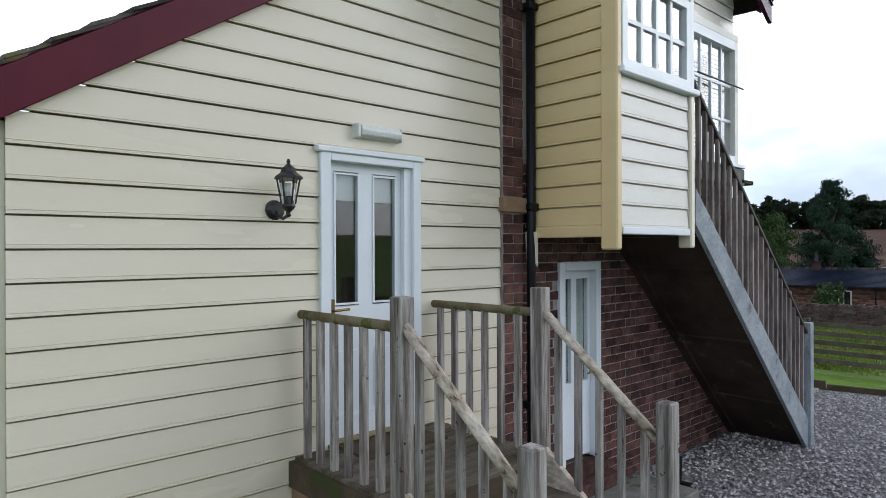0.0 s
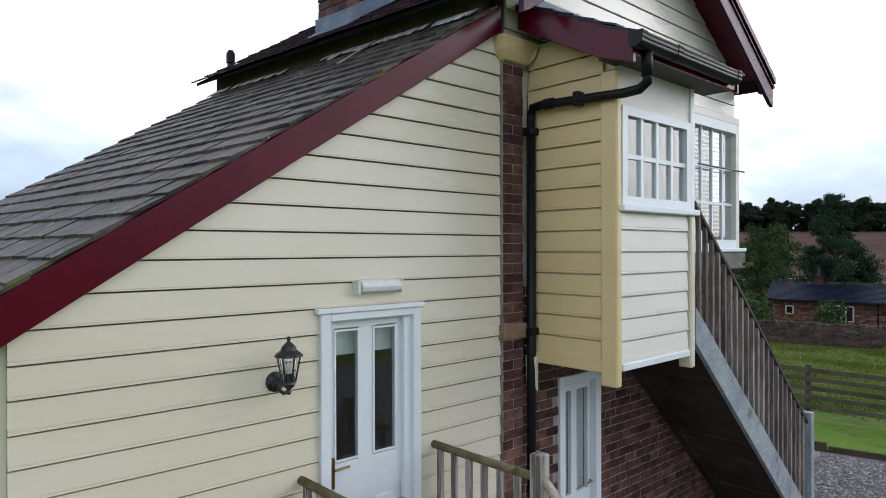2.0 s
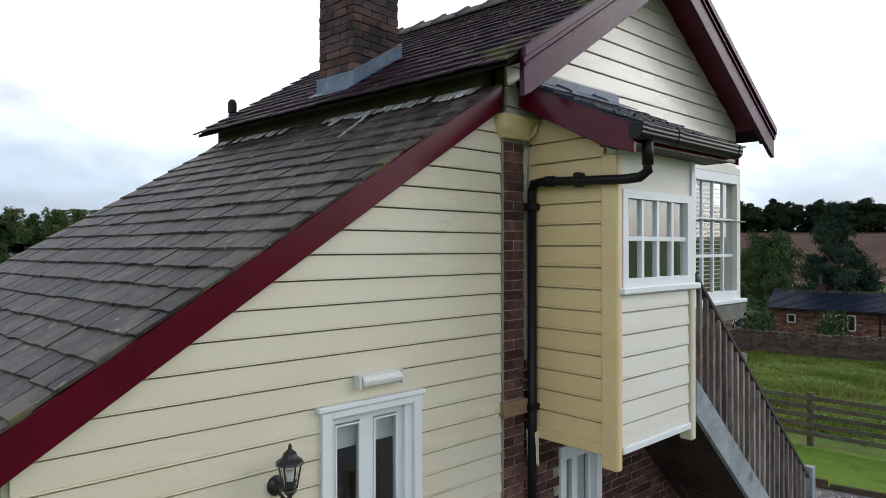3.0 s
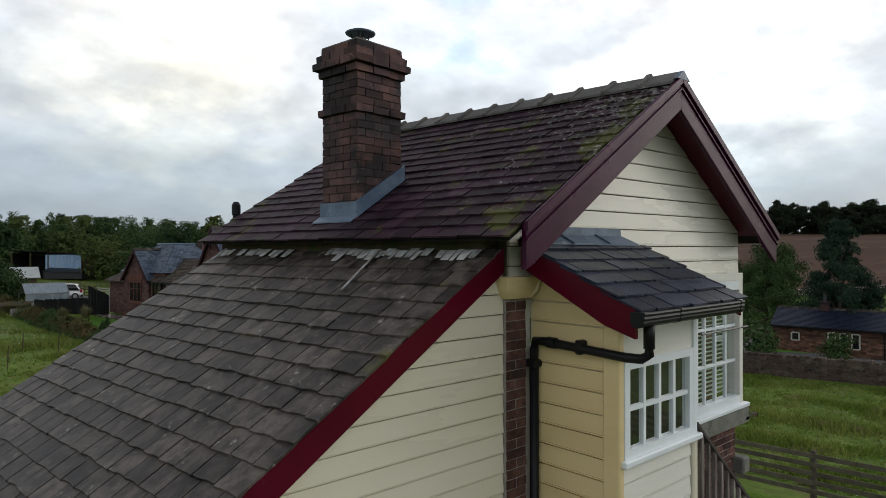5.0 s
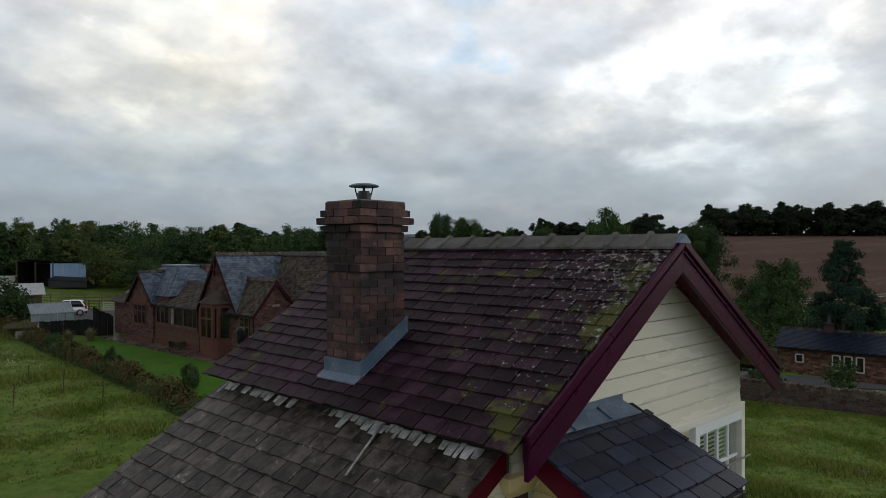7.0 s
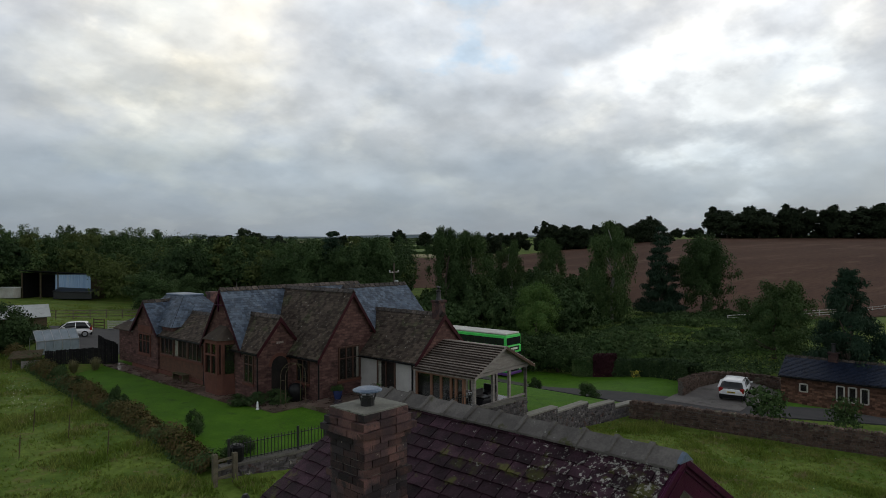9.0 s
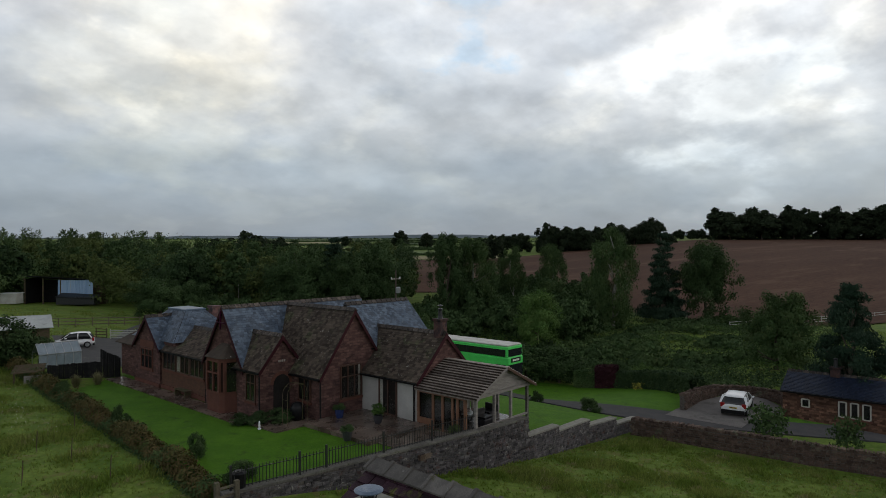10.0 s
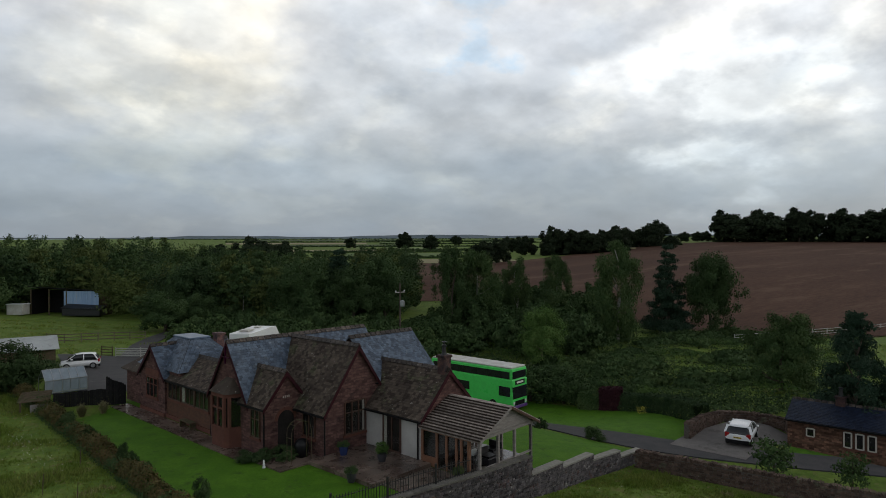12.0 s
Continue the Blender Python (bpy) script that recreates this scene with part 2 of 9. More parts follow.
brick_dark = surf("sooty_brick", (0.046, 0.028, 0.030), (0.112, 0.060, 0.051), 3, 0.8, 0.7, 60, speck=0.4, c3=(0.030, 0.024, 0.026), stain=2.2, cover=0.50, c4=(0.22, 0.20, 0.15), cover4=0.66, scale4=12, rand=0.5, island=0.5, depth=0.009, spec=0.25)
mortar = surf("mortar", (0.23, 0.205, 0.185), (0.34, 0.31, 0.285), 12, 0.95, 0.5, 90, depth=0.006)
# near-black for roof decks: shade between the slates put into the colour
slate_gap = surf("slate_gap_shade", (0.018, 0.016, 0.014), (0.026, 0.023, 0.020), 8, 0.95, 0, 60)
mortar_dark = surf("sooty_mortar", (0.075, 0.066, 0.060), (0.13, 0.115, 0.10), 12, 0.95, 0.5, 90, depth=0.006)
sandstone = surf("sandstone", (0.30, 0.20, 0.12), (0.24, 0.16, 0.10), 9, 0.9, 0.6, 70, c3=(0.12, 0.09, 0.06), stain=6, cover=0.6, depth=0.008)
grey_stone = surf("grey_stone_sill", (0.15, 0.15, 0.13), (0.21, 0.21, 0.18), 6, 0.9, 0.5, 60, c3=(0.09, 0.10, 0.06), stain=5, cover=0.58, depth=0.008)
grey_wood = surf("silvered_timber", (0.130, 0.108, 0.094), (0.41, 0.385, 0.355), 4, 0.8, 0.9, 24, speck=0.55, c3=(0.070, 0.052, 0.040), stain=7, cover=0.60, c4=(0.050, 0.034, 0.024), cover4=0.645, scale4=13, stretch=(4.2, 4.2, 0.30), depth=0.007, rand=0.25)
rail_wood = surf("weathered_handrail", (0.58, 0.52, 0.43), (0.34, 0.275, 0.20), 9, 0.75, 0.8, 26, speck=0.65, c3=(0.11, 0.085, 0.055), stain=9, cover=0.56, stretch=(3, 0.6, 1.2), depth=0.006)
mossy_rail = surf("mossy_handrail", (0.15, 0.12, 0.065), (0.27, 0.23, 0.15), 7, 0.9, 0.6, 30, c3=(0.10, 0.105, 0.035), stain=7, cover=0.50, depth=0.006)
deck_wood = surf("green_tinged_decking", (0.105, 0.084, 0.060), (0.19, 0.165, 0.13), 3, 0.85, 0.5, 20, c3=(0.085, 0.090, 0.035), stain=4, cover=0.54, stretch=(0.4, 3, 1), depth=0.006)
old_stain = surf("old_sleeper_wood", (0.105, 0.078, 0.052), (0.065, 0.050, 0.036), 4, 0.9, 0.5, 30, c3=(0.060, 0.072, 0.026), stain=4, cover=0.5, depth=0.008)
stair_wood = surf("blue_grey_stringer", (0.33, 0.365, 0.385), (0.23, 0.26, 0.285), 3, 0.6, 0.5, 25, speck=0.4, c3=(0.15, 0.15, 0.145), stain=6, cover=0.58, stretch=(1, 3, 1), depth=0.005)
stair_rail = surf("grey_brown_baluster", (0.27, 0.235, 0.215), (0.13, 0.11, 0.10), 7, 0.75, 0.5, 25, speck=0.4, stretch=(2, 2, 0.4), rand=0.3, depth=0.005)
stair_dark = surf("dark_stain_and_eave_shade", (0.05, 0.042, 0.038), (0.075, 0.062, 0.055), 4, 0.6, 0.3, 30, depth=0.004)
# stair underside, its colour darkened for the shade under the flight
soffit_ply = surf("shaded_soffit_board", (0.066, 0.047, 0.036), (0.036, 0.027, 0.022), 1.5, 0.8, 0.3, 30, c3=(0.11, 0.085, 0.066), stain=2.2, cover=0.58, depth=0.005)
black_iron = surf("black_iron", (0.012, 0.012, 0.014), (0.02, 0.02, 0.022), 8, 0.38, 0.25, 60, rand=0.1, depth=0.003)
black_plastic = surf("black_plastic", (0.006, 0.006, 0.007), (0.009, 0.009, 0.010), 6, 0.40, 0.05, 60, spec=0.22, c3=(0.05, 0.05, 0.048), stain=7, cover=0.68, depth=0.002)
brass = surf("dull_brass", (0.30, 0.20, 0.07), (0.22, 0.15, 0.06), 20, 0.35, 0.1, 90, metal=1.0, depth=0.002)
diffuser = surf("opal_plastic", (0.72, 0.73, 0.70), (0.66, 0.66, 0.62), 6, 0.35, 0.05, 50, c3=(0.42, 0.40, 0.34), stain=9, cover=0.68, depth=0.002)
blind_white = surf("white_blind", (0.66, 0.70, 0.66), (0.60, 0.64, 0.60), 3, 0.7, 0.1, 60, depth=0.002)

# plaster with the rooms' shade put into its colour
plaster = surf("room_shade_plaster", (0.16, 0.145, 0.12), (0.13, 0.115, 0.10), 1.5, 0.9, 0.1, 20)
pane_glass = glass("window_glass", ior=1.65)
house_glass = glass("old_house_glass", (0.8, 0.85, 0.85), ior=1.42)
sunroom_glass = glass("tinted_sunroom_glass", (0.16, 0.18, 0.19), ior=1.42)
lamp_glass = glass("lamp_glass", (0.97, 0.98, 0.98))
gravel_mat = surf("grey_gravel", (0.20, 0.193, 0.190), (0.44, 0.42, 0.41), 30, 0.85, 0.4, 120, c3=(0.20, 0.17, 0.15), stain=20, cover=0.6, island=0.5, depth=0.006)
gravel_bed = surf("gravel_bed", (0.15, 0.145, 0.14), (0.27, 0.26, 0.25), 30, 0.95, 0.8, 70, c3=(0.06, 0.06, 0.055), stain=9, cover=0.55, depth=0.02)
grass_ground = surf("rough_pasture", (0.070, 0.122, 0.014), (0.120, 0.172, 0.030), 0.45, 0.95, 0.8, 3.0, speck=0.5, c3=(0.130, 0.130, 0.042), stain=0.7, cover=0.56, c4=(0.150, 0.150, 0.060), cover4=0.60, scale4=1.6, depth=0.06)
lawn_mat = surf("mown_lawn", (0.047, 0.122, 0.006), (0.066, 0.152, 0.010), 0.8, 0.9, 0.8, 14, speck=0.45, c3=(0.040, 0.090, 0.010), stain=0.9, cover=0.56, depth=0.02)
grass_blade = surf("long_grass", (0.115, 0.175, 0.026), (0.190, 0.225, 0.055), 0.5, 0.85, 0, 10, c3=(0.235, 0.215, 0.100), stain=0.9, cover=0.56, island=0.3, thin=0.4)
# green of the lawn strip, lighter than mown_lawn
bright_lawn = surf("lighter_strip_lawn", (0.105, 0.190, 0.016), (0.135, 0.220, 0.026), 1.2, 0.9, 0.8, 22, speck=0.5, c3=(0.085, 0.150, 0.020), stain=1.5, cover=0.56, depth=0.03)
asphalt = surf("worn_asphalt", (0.050, 0.050, 0.052), (0.068, 0.066, 0.066), 0.9, 0.85, 0.4, 90, c3=(0.10, 0.095, 0.088), stain=0.5, cover=0.62, depth=0.005)
dirt_pave = surf("brown_paving", (0.072, 0.050, 0.040), (0.135, 0.103, 0.082), 1.3, 0.28, 0.4, 30, speck=0.35, c3=(0.050, 0.038, 0.030), stain=1.0, cover=0.54, rand=0.35, depth=0.006, spec=0.5)


# building helpers
def mesh_of(name, verts, faces, mat, smooth=False):
    me = bpy.data.meshes.new(name)
    me.from_pydata([tuple(v) for v in verts], [], faces)
    me.materials.append(mat)
    if smooth:
        me.shade_smooth()
    return me


def part(name, bm, mat, parent=None, label="", smooth=False, bevel=0.0):
    """Links a bmesh as one mesh object, under a thing or a part where one is given."""
    bmesh.ops.recalc_face_normals(bm, faces=bm.faces)
    if bevel:
        bmesh.ops.bevel(bm, geom=[e for e in bm.edges], offset=bevel, segments=1, affect="EDGES")
    me = bpy.data.meshes.new(name)
    bm.to_mesh(me)
    bm.free()
    me.materials.append(mat)
    if smooth:
        me.shade_smooth()
    ob = new(name, me)
    ob.parent = parent
    return tagged(ob, label)


def link(name, me, parent=None, m=None):
    ob = new(name, me)
    ob.parent = parent
    if m is not None:
        ob.matrix_basis = m
    return ob


def thing(name, label, category, group="", kind="", at=(0, 0, 0), turn=0.0):
    ob = new(name)
    ob.empty_display_size = 0.1
    ob.matrix_basis = pose(*at, 0, 0, turn)
    return tagged(ob, label, category, group, kind)


def box(bm, x0, x1, y0, y1, z0, z1):
    v = [bm.verts.new(c) for c in itertools.product((x0, x1), (y0, y1), (z0, z1))]
    for f in ((0, 1, 3, 2), (4, 6, 7, 5), (0, 4, 5, 1), (2, 3, 7, 6), (0, 2, 6, 4), (1, 5, 7, 3)):
        bm.faces.new([v[i] for i in f])
    return bm


def boxes(*rows):
    bm = bmesh.new()
    for r in rows:
        box(bm, *r)
    return bm


def prism(bm, poly, off):
    """A flat outline pushed through the vector off."""
    a = [bm.verts.new(p) for p in poly]
    b = [bm.verts.new(Vector(p) + Vector(off)) for p in poly]
    n = len(poly)
    bm.faces.new(a)
    bm.faces.new(b[::-1])
    for i in range(n):
        bm.faces.new((a[i], b[i], b[(i + 1) % n], a[(i + 1) % n]))
    return bm


def prisms(poly, off):
    return prism(bmesh.new(), poly, off)


def beam(bm, a, b, w, h, up=(0, 0, 1)):
    """A square-cut timber from a to b, w wide and h high."""
    a, b = Vector(a), Vector(b)
    d = (b - a).normalized()
    s = d.cross(Vector(up))
    if s.length < 1e-4:
        s = d.cross(Vector((0, 1, 0)))
    s.normalize()
    t = s.cross(d)
    poly = [a + s * w / 2 * i + t * h / 2 * j for i, j in ((-1, -1), (1, -1), (1, 1), (-1, 1))]
    return prism(bm, poly, b - a)


def beams(rows, w, h):
    bm = bmesh.new()
    for a, b in rows:
        beam(bm, a, b, w, h)
    return bm


def tube(bm, pts, r, sides=10, caps=True):
    """A round bar along points; r one radius or one for each point."""
    pts = [Vector(p) for p in pts]
    rs = r if isinstance(r, (list, tuple)) else [r] * len(pts)
    rings = []
    for i, p in enumerate(pts):
        d = (pts[min(i + 1, len(pts) - 1)] - pts[max(i - 1, 0)]).normalized()
        s = d.cross(Vector((0, 0, 1)) if abs(d.z) < 0.95 else Vector((1, 0, 0))).normalized()
        t = s.cross(d)
        rings.append([bm.verts.new(p + (s * math.cos(k) + t * math.sin(k)) * rs[i]) for k in (2 * math.pi * j / sides for j in range(sides))])
    for r0, r1 in zip(rings, rings[1:]):
        for j in range(sides):
            bm.faces.new((r0[j], r0[(j + 1) % sides], r1[(j + 1) % sides], r1[j]))
    if caps:
        bm.faces.new(rings[0])
        bm.faces.new(rings[-1][::-1])
    return bm


def tubes(pts, r, sides=10):
    return tube(bmesh.new(), pts, r, sides)


def lathe(bm, profile, at, sides=16):
    """A turned shape: rows of (radius, height) round a vertical axis."""
    x, y, z = at
    rings = [[bm.verts.new((x + r * math.cos(2 * math.pi * j / sides), y + r * math.sin(2 * math.pi * j / sides), z + h)) for j in range(sides)] for r, h in profile]
    for r0, r1 in zip(rings, rings[1:]):
        for j in range(sides):
            bm.faces.new((r0[j], r0[(j + 1) % sides], r1[(j + 1) % sides], r1[j]))
    bm.faces.new(rings[0][::-1])
    bm.faces.new(rings[-1])
    return bm


def plank(parent, bl, br, tr, tl, n, mat, low=0.030, high=0.019, name="plank"):
    """A lapped weatherboard: four corners on the wall's face; its lower edge stands proud along n."""
    n = Vector(n)
    bl, br, tr, tl = (Vector(p) for p in (bl, br, tr, tl))
    up = (tl - bl).normalized()
    tall = (tl - bl).length
    # bead along the foot, a groove above it, then the tapering face
    prof = [(0, 0), (0, low + 0.002), (0.011, low + 0.002), (0.013, low - 0.004), (0.017, low - 0.004), (0.019, low - 0.0005), (tall, high), (tall, 0)]
    v, k = [], len(prof)
    for a, b in ((bl, tl), (br, tr)):
        for q, o in prof:
            v.append(a.lerp(b, q / tall) + n * o)
    f = [tuple(range(k))[::-1], tuple(range(k, 2 * k))] + [(i, (i + 1) % k, k + (i + 1) % k, k + i) for i in range(k)]
    me = mesh_of(name, v, f, mat)
    return link(name, me, parent)


def unit_block(name, mat, sx, sy, sz, chip=0.0, seed=0):
    """A brick, stone or slate centred on its base centre, with slightly broken corners."""
    rnd = random.Random(seed)
    v = [(x * sx / 2, y * sy / 2, z * sz) for x in (-1, 1) for y in (-1, 1) for z in (0, 1)]
    v = [tuple(c + rnd.uniform(-chip, chip) for c in p) for p in v]
    return mesh_of(name, v, [(0, 1, 3, 2), (4, 6, 7, 5), (0, 4, 5, 1), (2, 3, 7, 6), (0, 2, 6, 4), (1, 5, 7, 3)], mat)


def join_pieces(name, rows, mat, parent, label=""):
    """Many small pieces as one mesh: rows of (mesh, matrix)."""
    vs, fs, base = [], [], 0
    for me, m in rows:
        for v in me.vertices:
            vs.append(m @ v.co)
        for p in me.polygons:
            fs.append([base + i for i in p.vertices])
        base += len(me.vertices)
    if not vs:
        return None
    ob = link(name, mesh_of(name, vs, fs, mat), parent)
    return tagged(ob, label, kind="stuff")


def frame_matrix(o, ex, ey, ez):
    return Matrix(((ex[0], ey[0], ez[0], o[0]), (ex[1], ey[1], ez[1], o[1]), (ex[2], ey[2], ez[2], o[2]), (0, 0, 0, 1)))


def slate_rows(o, along, up, length, rise, course, width, seed, lap=1.75, drift=0.0):
    """Places of slates on a roof plane: o the eave's start, along the eave and up the slope (unit vectors)."""
    rnd = random.Random(seed)
    along, up = Vector(along), Vector(up)
    nrm = along.cross(up).normalized()
    if nrm.z < 0:
        nrm.negate()
    tilt = 0.016 / course
    rows = []
    n = int(math.ceil(rise / course - 0.3))
    for r in range(n):
        s0 = r * course
        x = -(width * 0.5 if r % 2 else 0.0) + rnd.uniform(-0.02, 0.02)
        while x < length:
            w = width * rnd.uniform(0.9, 1.1)
            a, b = max(x, 0), min(x + w, length)
            if b - a > 0.04:
                ey = (up - nrm * tilt + along * rnd.uniform(-0.02, 0.02)).normalized()
                ex = along
                ez = ex.cross(ey).normalized()
                if ez.z < 0:
                    ez.negate()
                p = Vector(o) + along * ((a + b) / 2 + s0 * drift) + up * (s0 - rnd.uniform(0, 0.012)) + nrm * (0.012 + rnd.uniform(0, 0.007))
                rows.append((s0, a, frame_matrix(p, ex * (b - a - 0.011) / width, ey * min(1.0, (rise - s0) / (course * lap)), ez)))
            x += w
    return rows


def slate_mesh(name, mat, width, length, thick, seed):
    rnd = random.Random(seed)
    w = width / 2
    j = lambda a: rnd.uniform(-a, a)
    v = [(-w, j(0.006), 0), (-w * 0.3, j(0.008), 0), (w * 0.4, j(0.008), 0), (w, j(0.006), 0), (w, length, 0), (-w, length, 0)]
    v += [(x, y + 0.003, thick) for x, y, z in v]
    f = [(5, 4, 3, 2, 1, 0), (6, 7, 8, 9, 10, 11)] + [(i, (i + 1) % 6, 6 + (i + 1) % 6, 6 + i) for i in range(6)]
    return mesh_of(name, v, f, mat)


def lay(rows, meshes, parent, near, name="slate", rest="slating_beyond"):
    """The first `near` pieces become parts; the others are joined."""
    rnd = random.Random(len(rows))
    far = []
    for i, row in enumerate(rows):
        me, m = rnd.choice(meshes), row[-1]
        if i < near:
            link(name, me, parent, m)
        else:
            far.append((me, m))
    if far:
        join_pieces(rest, far, meshes[0].materials[0], parent)


def brick_face(parent, o, ex, length, z0, z1, meshes, half, near, course=0.080, unit=0.236, name="brick", skip=None, depth=0.0, store=None):
    """Bricks in stretcher bond on one face: o its foot, ex along it (unit); the face looks along ex x up."""
    ex = Vector(ex)
    ez = Vector((0, 0, 1))
    ey = ez.cross(ex)
    rnd = random.Random(int(length * 1000) + int(z0 * 77))
    rows = int((z1 - z0) / course + 0.01)
    count = 0
    for r in range(rows):
        x = -(unit / 2 if r % 2 else 0.0)
        while x < length - 0.03:
            a, b = max(0, x), min(length, x + unit)
            x += unit
            if b - a < 0.05:
                continue
            c, z = (a + b) / 2, z0 + r * course
            if skip and skip(c, z + course / 2):
                continue
            m = frame_matrix(Vector(o) + ex * c + Vector((0, 0, z + 0.005)) + ey * (depth + rnd.uniform(-0.002, 0.003)), ex * ((b - a - 0.010) / (unit - 0.010)), ey, ez)
            me = rnd.choice(meshes)
            if count < near:
                link(name, me, parent, m)
            elif store is not None:
                store.append((me, m))
            count += 1
    return count


# the signal box: X along its gable, Y along its ridge
X_L, X_PIER, X_R, Y_BACK = 0.49, 3.78, 8.05, 7.55
EAVE_L, RIDGE_X, RIDGE_Z, EAVE_Z = 3.50, 5.94, 6.88, 5.31
PITCH = (RIDGE_Z - EAVE_Z) / (RIDGE_X - EAVE_L)
LEAN = 0.647
# the long walls and roofs run askew to the gable: x falls by this much for each metre of y
SKEW, SKEW_Y = 0.11, 3.26
ALONG = Vector((-SKEW, 1, 0)).normalized()


def askew(bm):
    for v in bm.verts:
        v.co.x -= SKEW * (v.co.y - SKEW_Y)
    return bm


def main_z(x):
    """Height of the main roof's boarding at x, measured on the gable's line."""
    return RIDGE_Z - PITCH * abs(x - RIDGE_X)


def lean_z(x):
    return 3.077 + LEAN * (x - 0.44)


def signal_box():
    h = thing("signal_box", "cream weatherboarded railway signal box with slate roofs and brick base", "house")

    # lean-to: gable wall with lapped boards
    def barge_z(x):
        return 2.875 + 0.656 * (x - 0.48)

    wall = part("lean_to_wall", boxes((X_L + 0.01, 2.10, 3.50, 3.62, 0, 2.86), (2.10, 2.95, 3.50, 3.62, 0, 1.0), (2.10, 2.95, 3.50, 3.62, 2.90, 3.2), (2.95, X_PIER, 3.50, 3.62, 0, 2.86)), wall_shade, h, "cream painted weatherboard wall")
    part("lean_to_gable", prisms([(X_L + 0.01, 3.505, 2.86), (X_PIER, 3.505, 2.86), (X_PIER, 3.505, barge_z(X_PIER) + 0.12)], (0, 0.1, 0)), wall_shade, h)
    courses = [2.290 - 0.157 * k for k in range(14, 0, -1)] + [2.290 + 0.1595 * k for k in range(18)]
    for z, top in zip(courses, courses[1:]):
        za, zb = z, top - 0.010
        la = X_L if za < 2.88 else 0.48 + (za - 2.875) / 0.656
        lb = X_L if zb < 2.88 else 0.48 + (zb - 2.875) / 0.656
        la, lb = max(X_L, la - 0.1 if za > 2.88 else la), max(X_L, lb - 0.1 if zb > 2.88 else lb)
        lb = min(lb, X_PIER - 0.02)
        if za > 0.02 and la < X_PIER - 0.05:
            spans = [(la, lb, X_PIER, X_PIER)]
            if 0.98 < zb and za < 2.86:
                spans = [(la, lb, 2.115, 2.115), (2.932, 2.932, X_PIER, X_PIER)]
            for a, b, c, d in spans:
                plank(wall, (a, 3.498, za), (c, 3.498, za), (d, 3.498, zb), (b, 3.498, zb), (0, -1, 0), cream)
    # left return of the lean-to, its back and far gable
    part("lean_to_side_wall", askew(boxes((X_L + 0.01, X_L + 0.11, 3.62, Y_BACK, 0, 2.95))), brick_red, h)
    part("lean_to_back_wall", askew(prisms([(X_L + 0.11, Y_BACK, 0), (X_PIER, Y_BACK, 0), (X_PIER, Y_BACK, 4.95), (X_L + 0.11, Y_BACK, 2.95)], (0, -0.1, 0))), brick_red, h)
    part("lean_to_floor", askew(boxes((X_L + 0.11, X_PIER, 3.62, Y_BACK - 0.1, 0.9, 1.02))), old_stain, h)
    part("lean_to_partition", askew(boxes((X_L + 0.11, X_PIER, 5.6, 5.66, 1.02, 3.0))), plaster, h)

    # lean-to roof
    c, s = 1 / math.hypot(1, LEAN), LEAN / math.hypot(1, LEAN)
    x0, x1, y_far = 0.20, 3.74, 7.62
    up = Vector((c * ALONG.y, -c * ALONG.x, s))
    rise = (x1 - x0) * ALONG.y / c
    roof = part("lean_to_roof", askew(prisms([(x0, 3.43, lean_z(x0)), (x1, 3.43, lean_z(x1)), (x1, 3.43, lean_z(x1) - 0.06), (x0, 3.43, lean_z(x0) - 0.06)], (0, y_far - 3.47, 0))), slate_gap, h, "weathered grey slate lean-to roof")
    ms = [slate_mesh("slate", slate, 0.25, 0.36, 0.017, k) for k in range(4)]
    rows = slate_rows((x0 - 0.03 - SKEW * (3.395 - SKEW_Y), 3.395, lean_z(x0 - 0.03)), ALONG, up, (y_far - 3.395) / ALONG.y, rise + 0.02, 0.205, 0.25, 5, drift=-c * SKEW)
    rows.sort(key=lambda r: r[1] - 0.2 * r[0])
    lay(rows, ms, roof, 300)
    # lime fillet and lead under the main eave
    rnd = random.Random(9)
    y = 3.54
    while y < 7.5:
        d = rnd.uniform(0.05, 0.13)
        if not 5.40 < y < 6.05:
            xx = 3.60 + rnd.uniform(-0.02, 0.02)
            lo = xx - rnd.choice((0.02, 0.03, 0.04, 0.05, 0.07, 0.11))
            if rnd.random() < 0.07:
                y += d
                continue
            part("mortar_patch", askew(prisms([(lo, y + 0.015, lean_z(lo) + 0.032), (xx + 0.05, y, lean_z(xx + 0.05) + 0.042), (xx + 0.05, y + d * 0.97, lean_z(xx + 0.05) + 0.042), (lo, y + d * 0.85, lean_z(lo) + 0.032)], (0, 0, 0.007))), mortar_white, roof)
        y += d
    part("lead_drip", askew(beams([((3.13, 4.60, lean_z(3.13) + 0.045), (3.62, 4.72, lean_z(3.62) + 0.055))], 0.02, 0.008)), mortar_white, roof)
    # apron takes slate_gap's near-black, so the eave's shade is in its colour
    part("lead_apron", askew(boxes((3.66, 3.80, 3.5, 7.6, 5.10, 5.18))), slate_gap, roof)
    # maroon bargeboard on the lean-to gable
    part("lean_to_bargeboard", prisms([(0.16, 3.420, lean_z(0.16) + 0.004), (3.74, 3.420, lean_z(3.74) + 0.004), (3.74, 3.420, barge_z(3.74)), (0.16, 3.420, barge_z(0.16))], (0, 0.044, 0)), maroon, h, "glossy maroon bargeboard", bevel=0.004)
    part("lean_to_corner_post", boxes((X_L - 0.03, X_L, 3.50, 3.60, 0, 2.87)), cream, h)

    # brick pier at the gable's corner
    pier = part("brick_pier", boxes((3.785, 4.025, 3.45, 3.60, 0, 4.80)), mortar, h)
    bm3 = [unit_block("brick", brick_red, 0.226, 0.10, 0.070, 0.003, k) for k in range(4)]
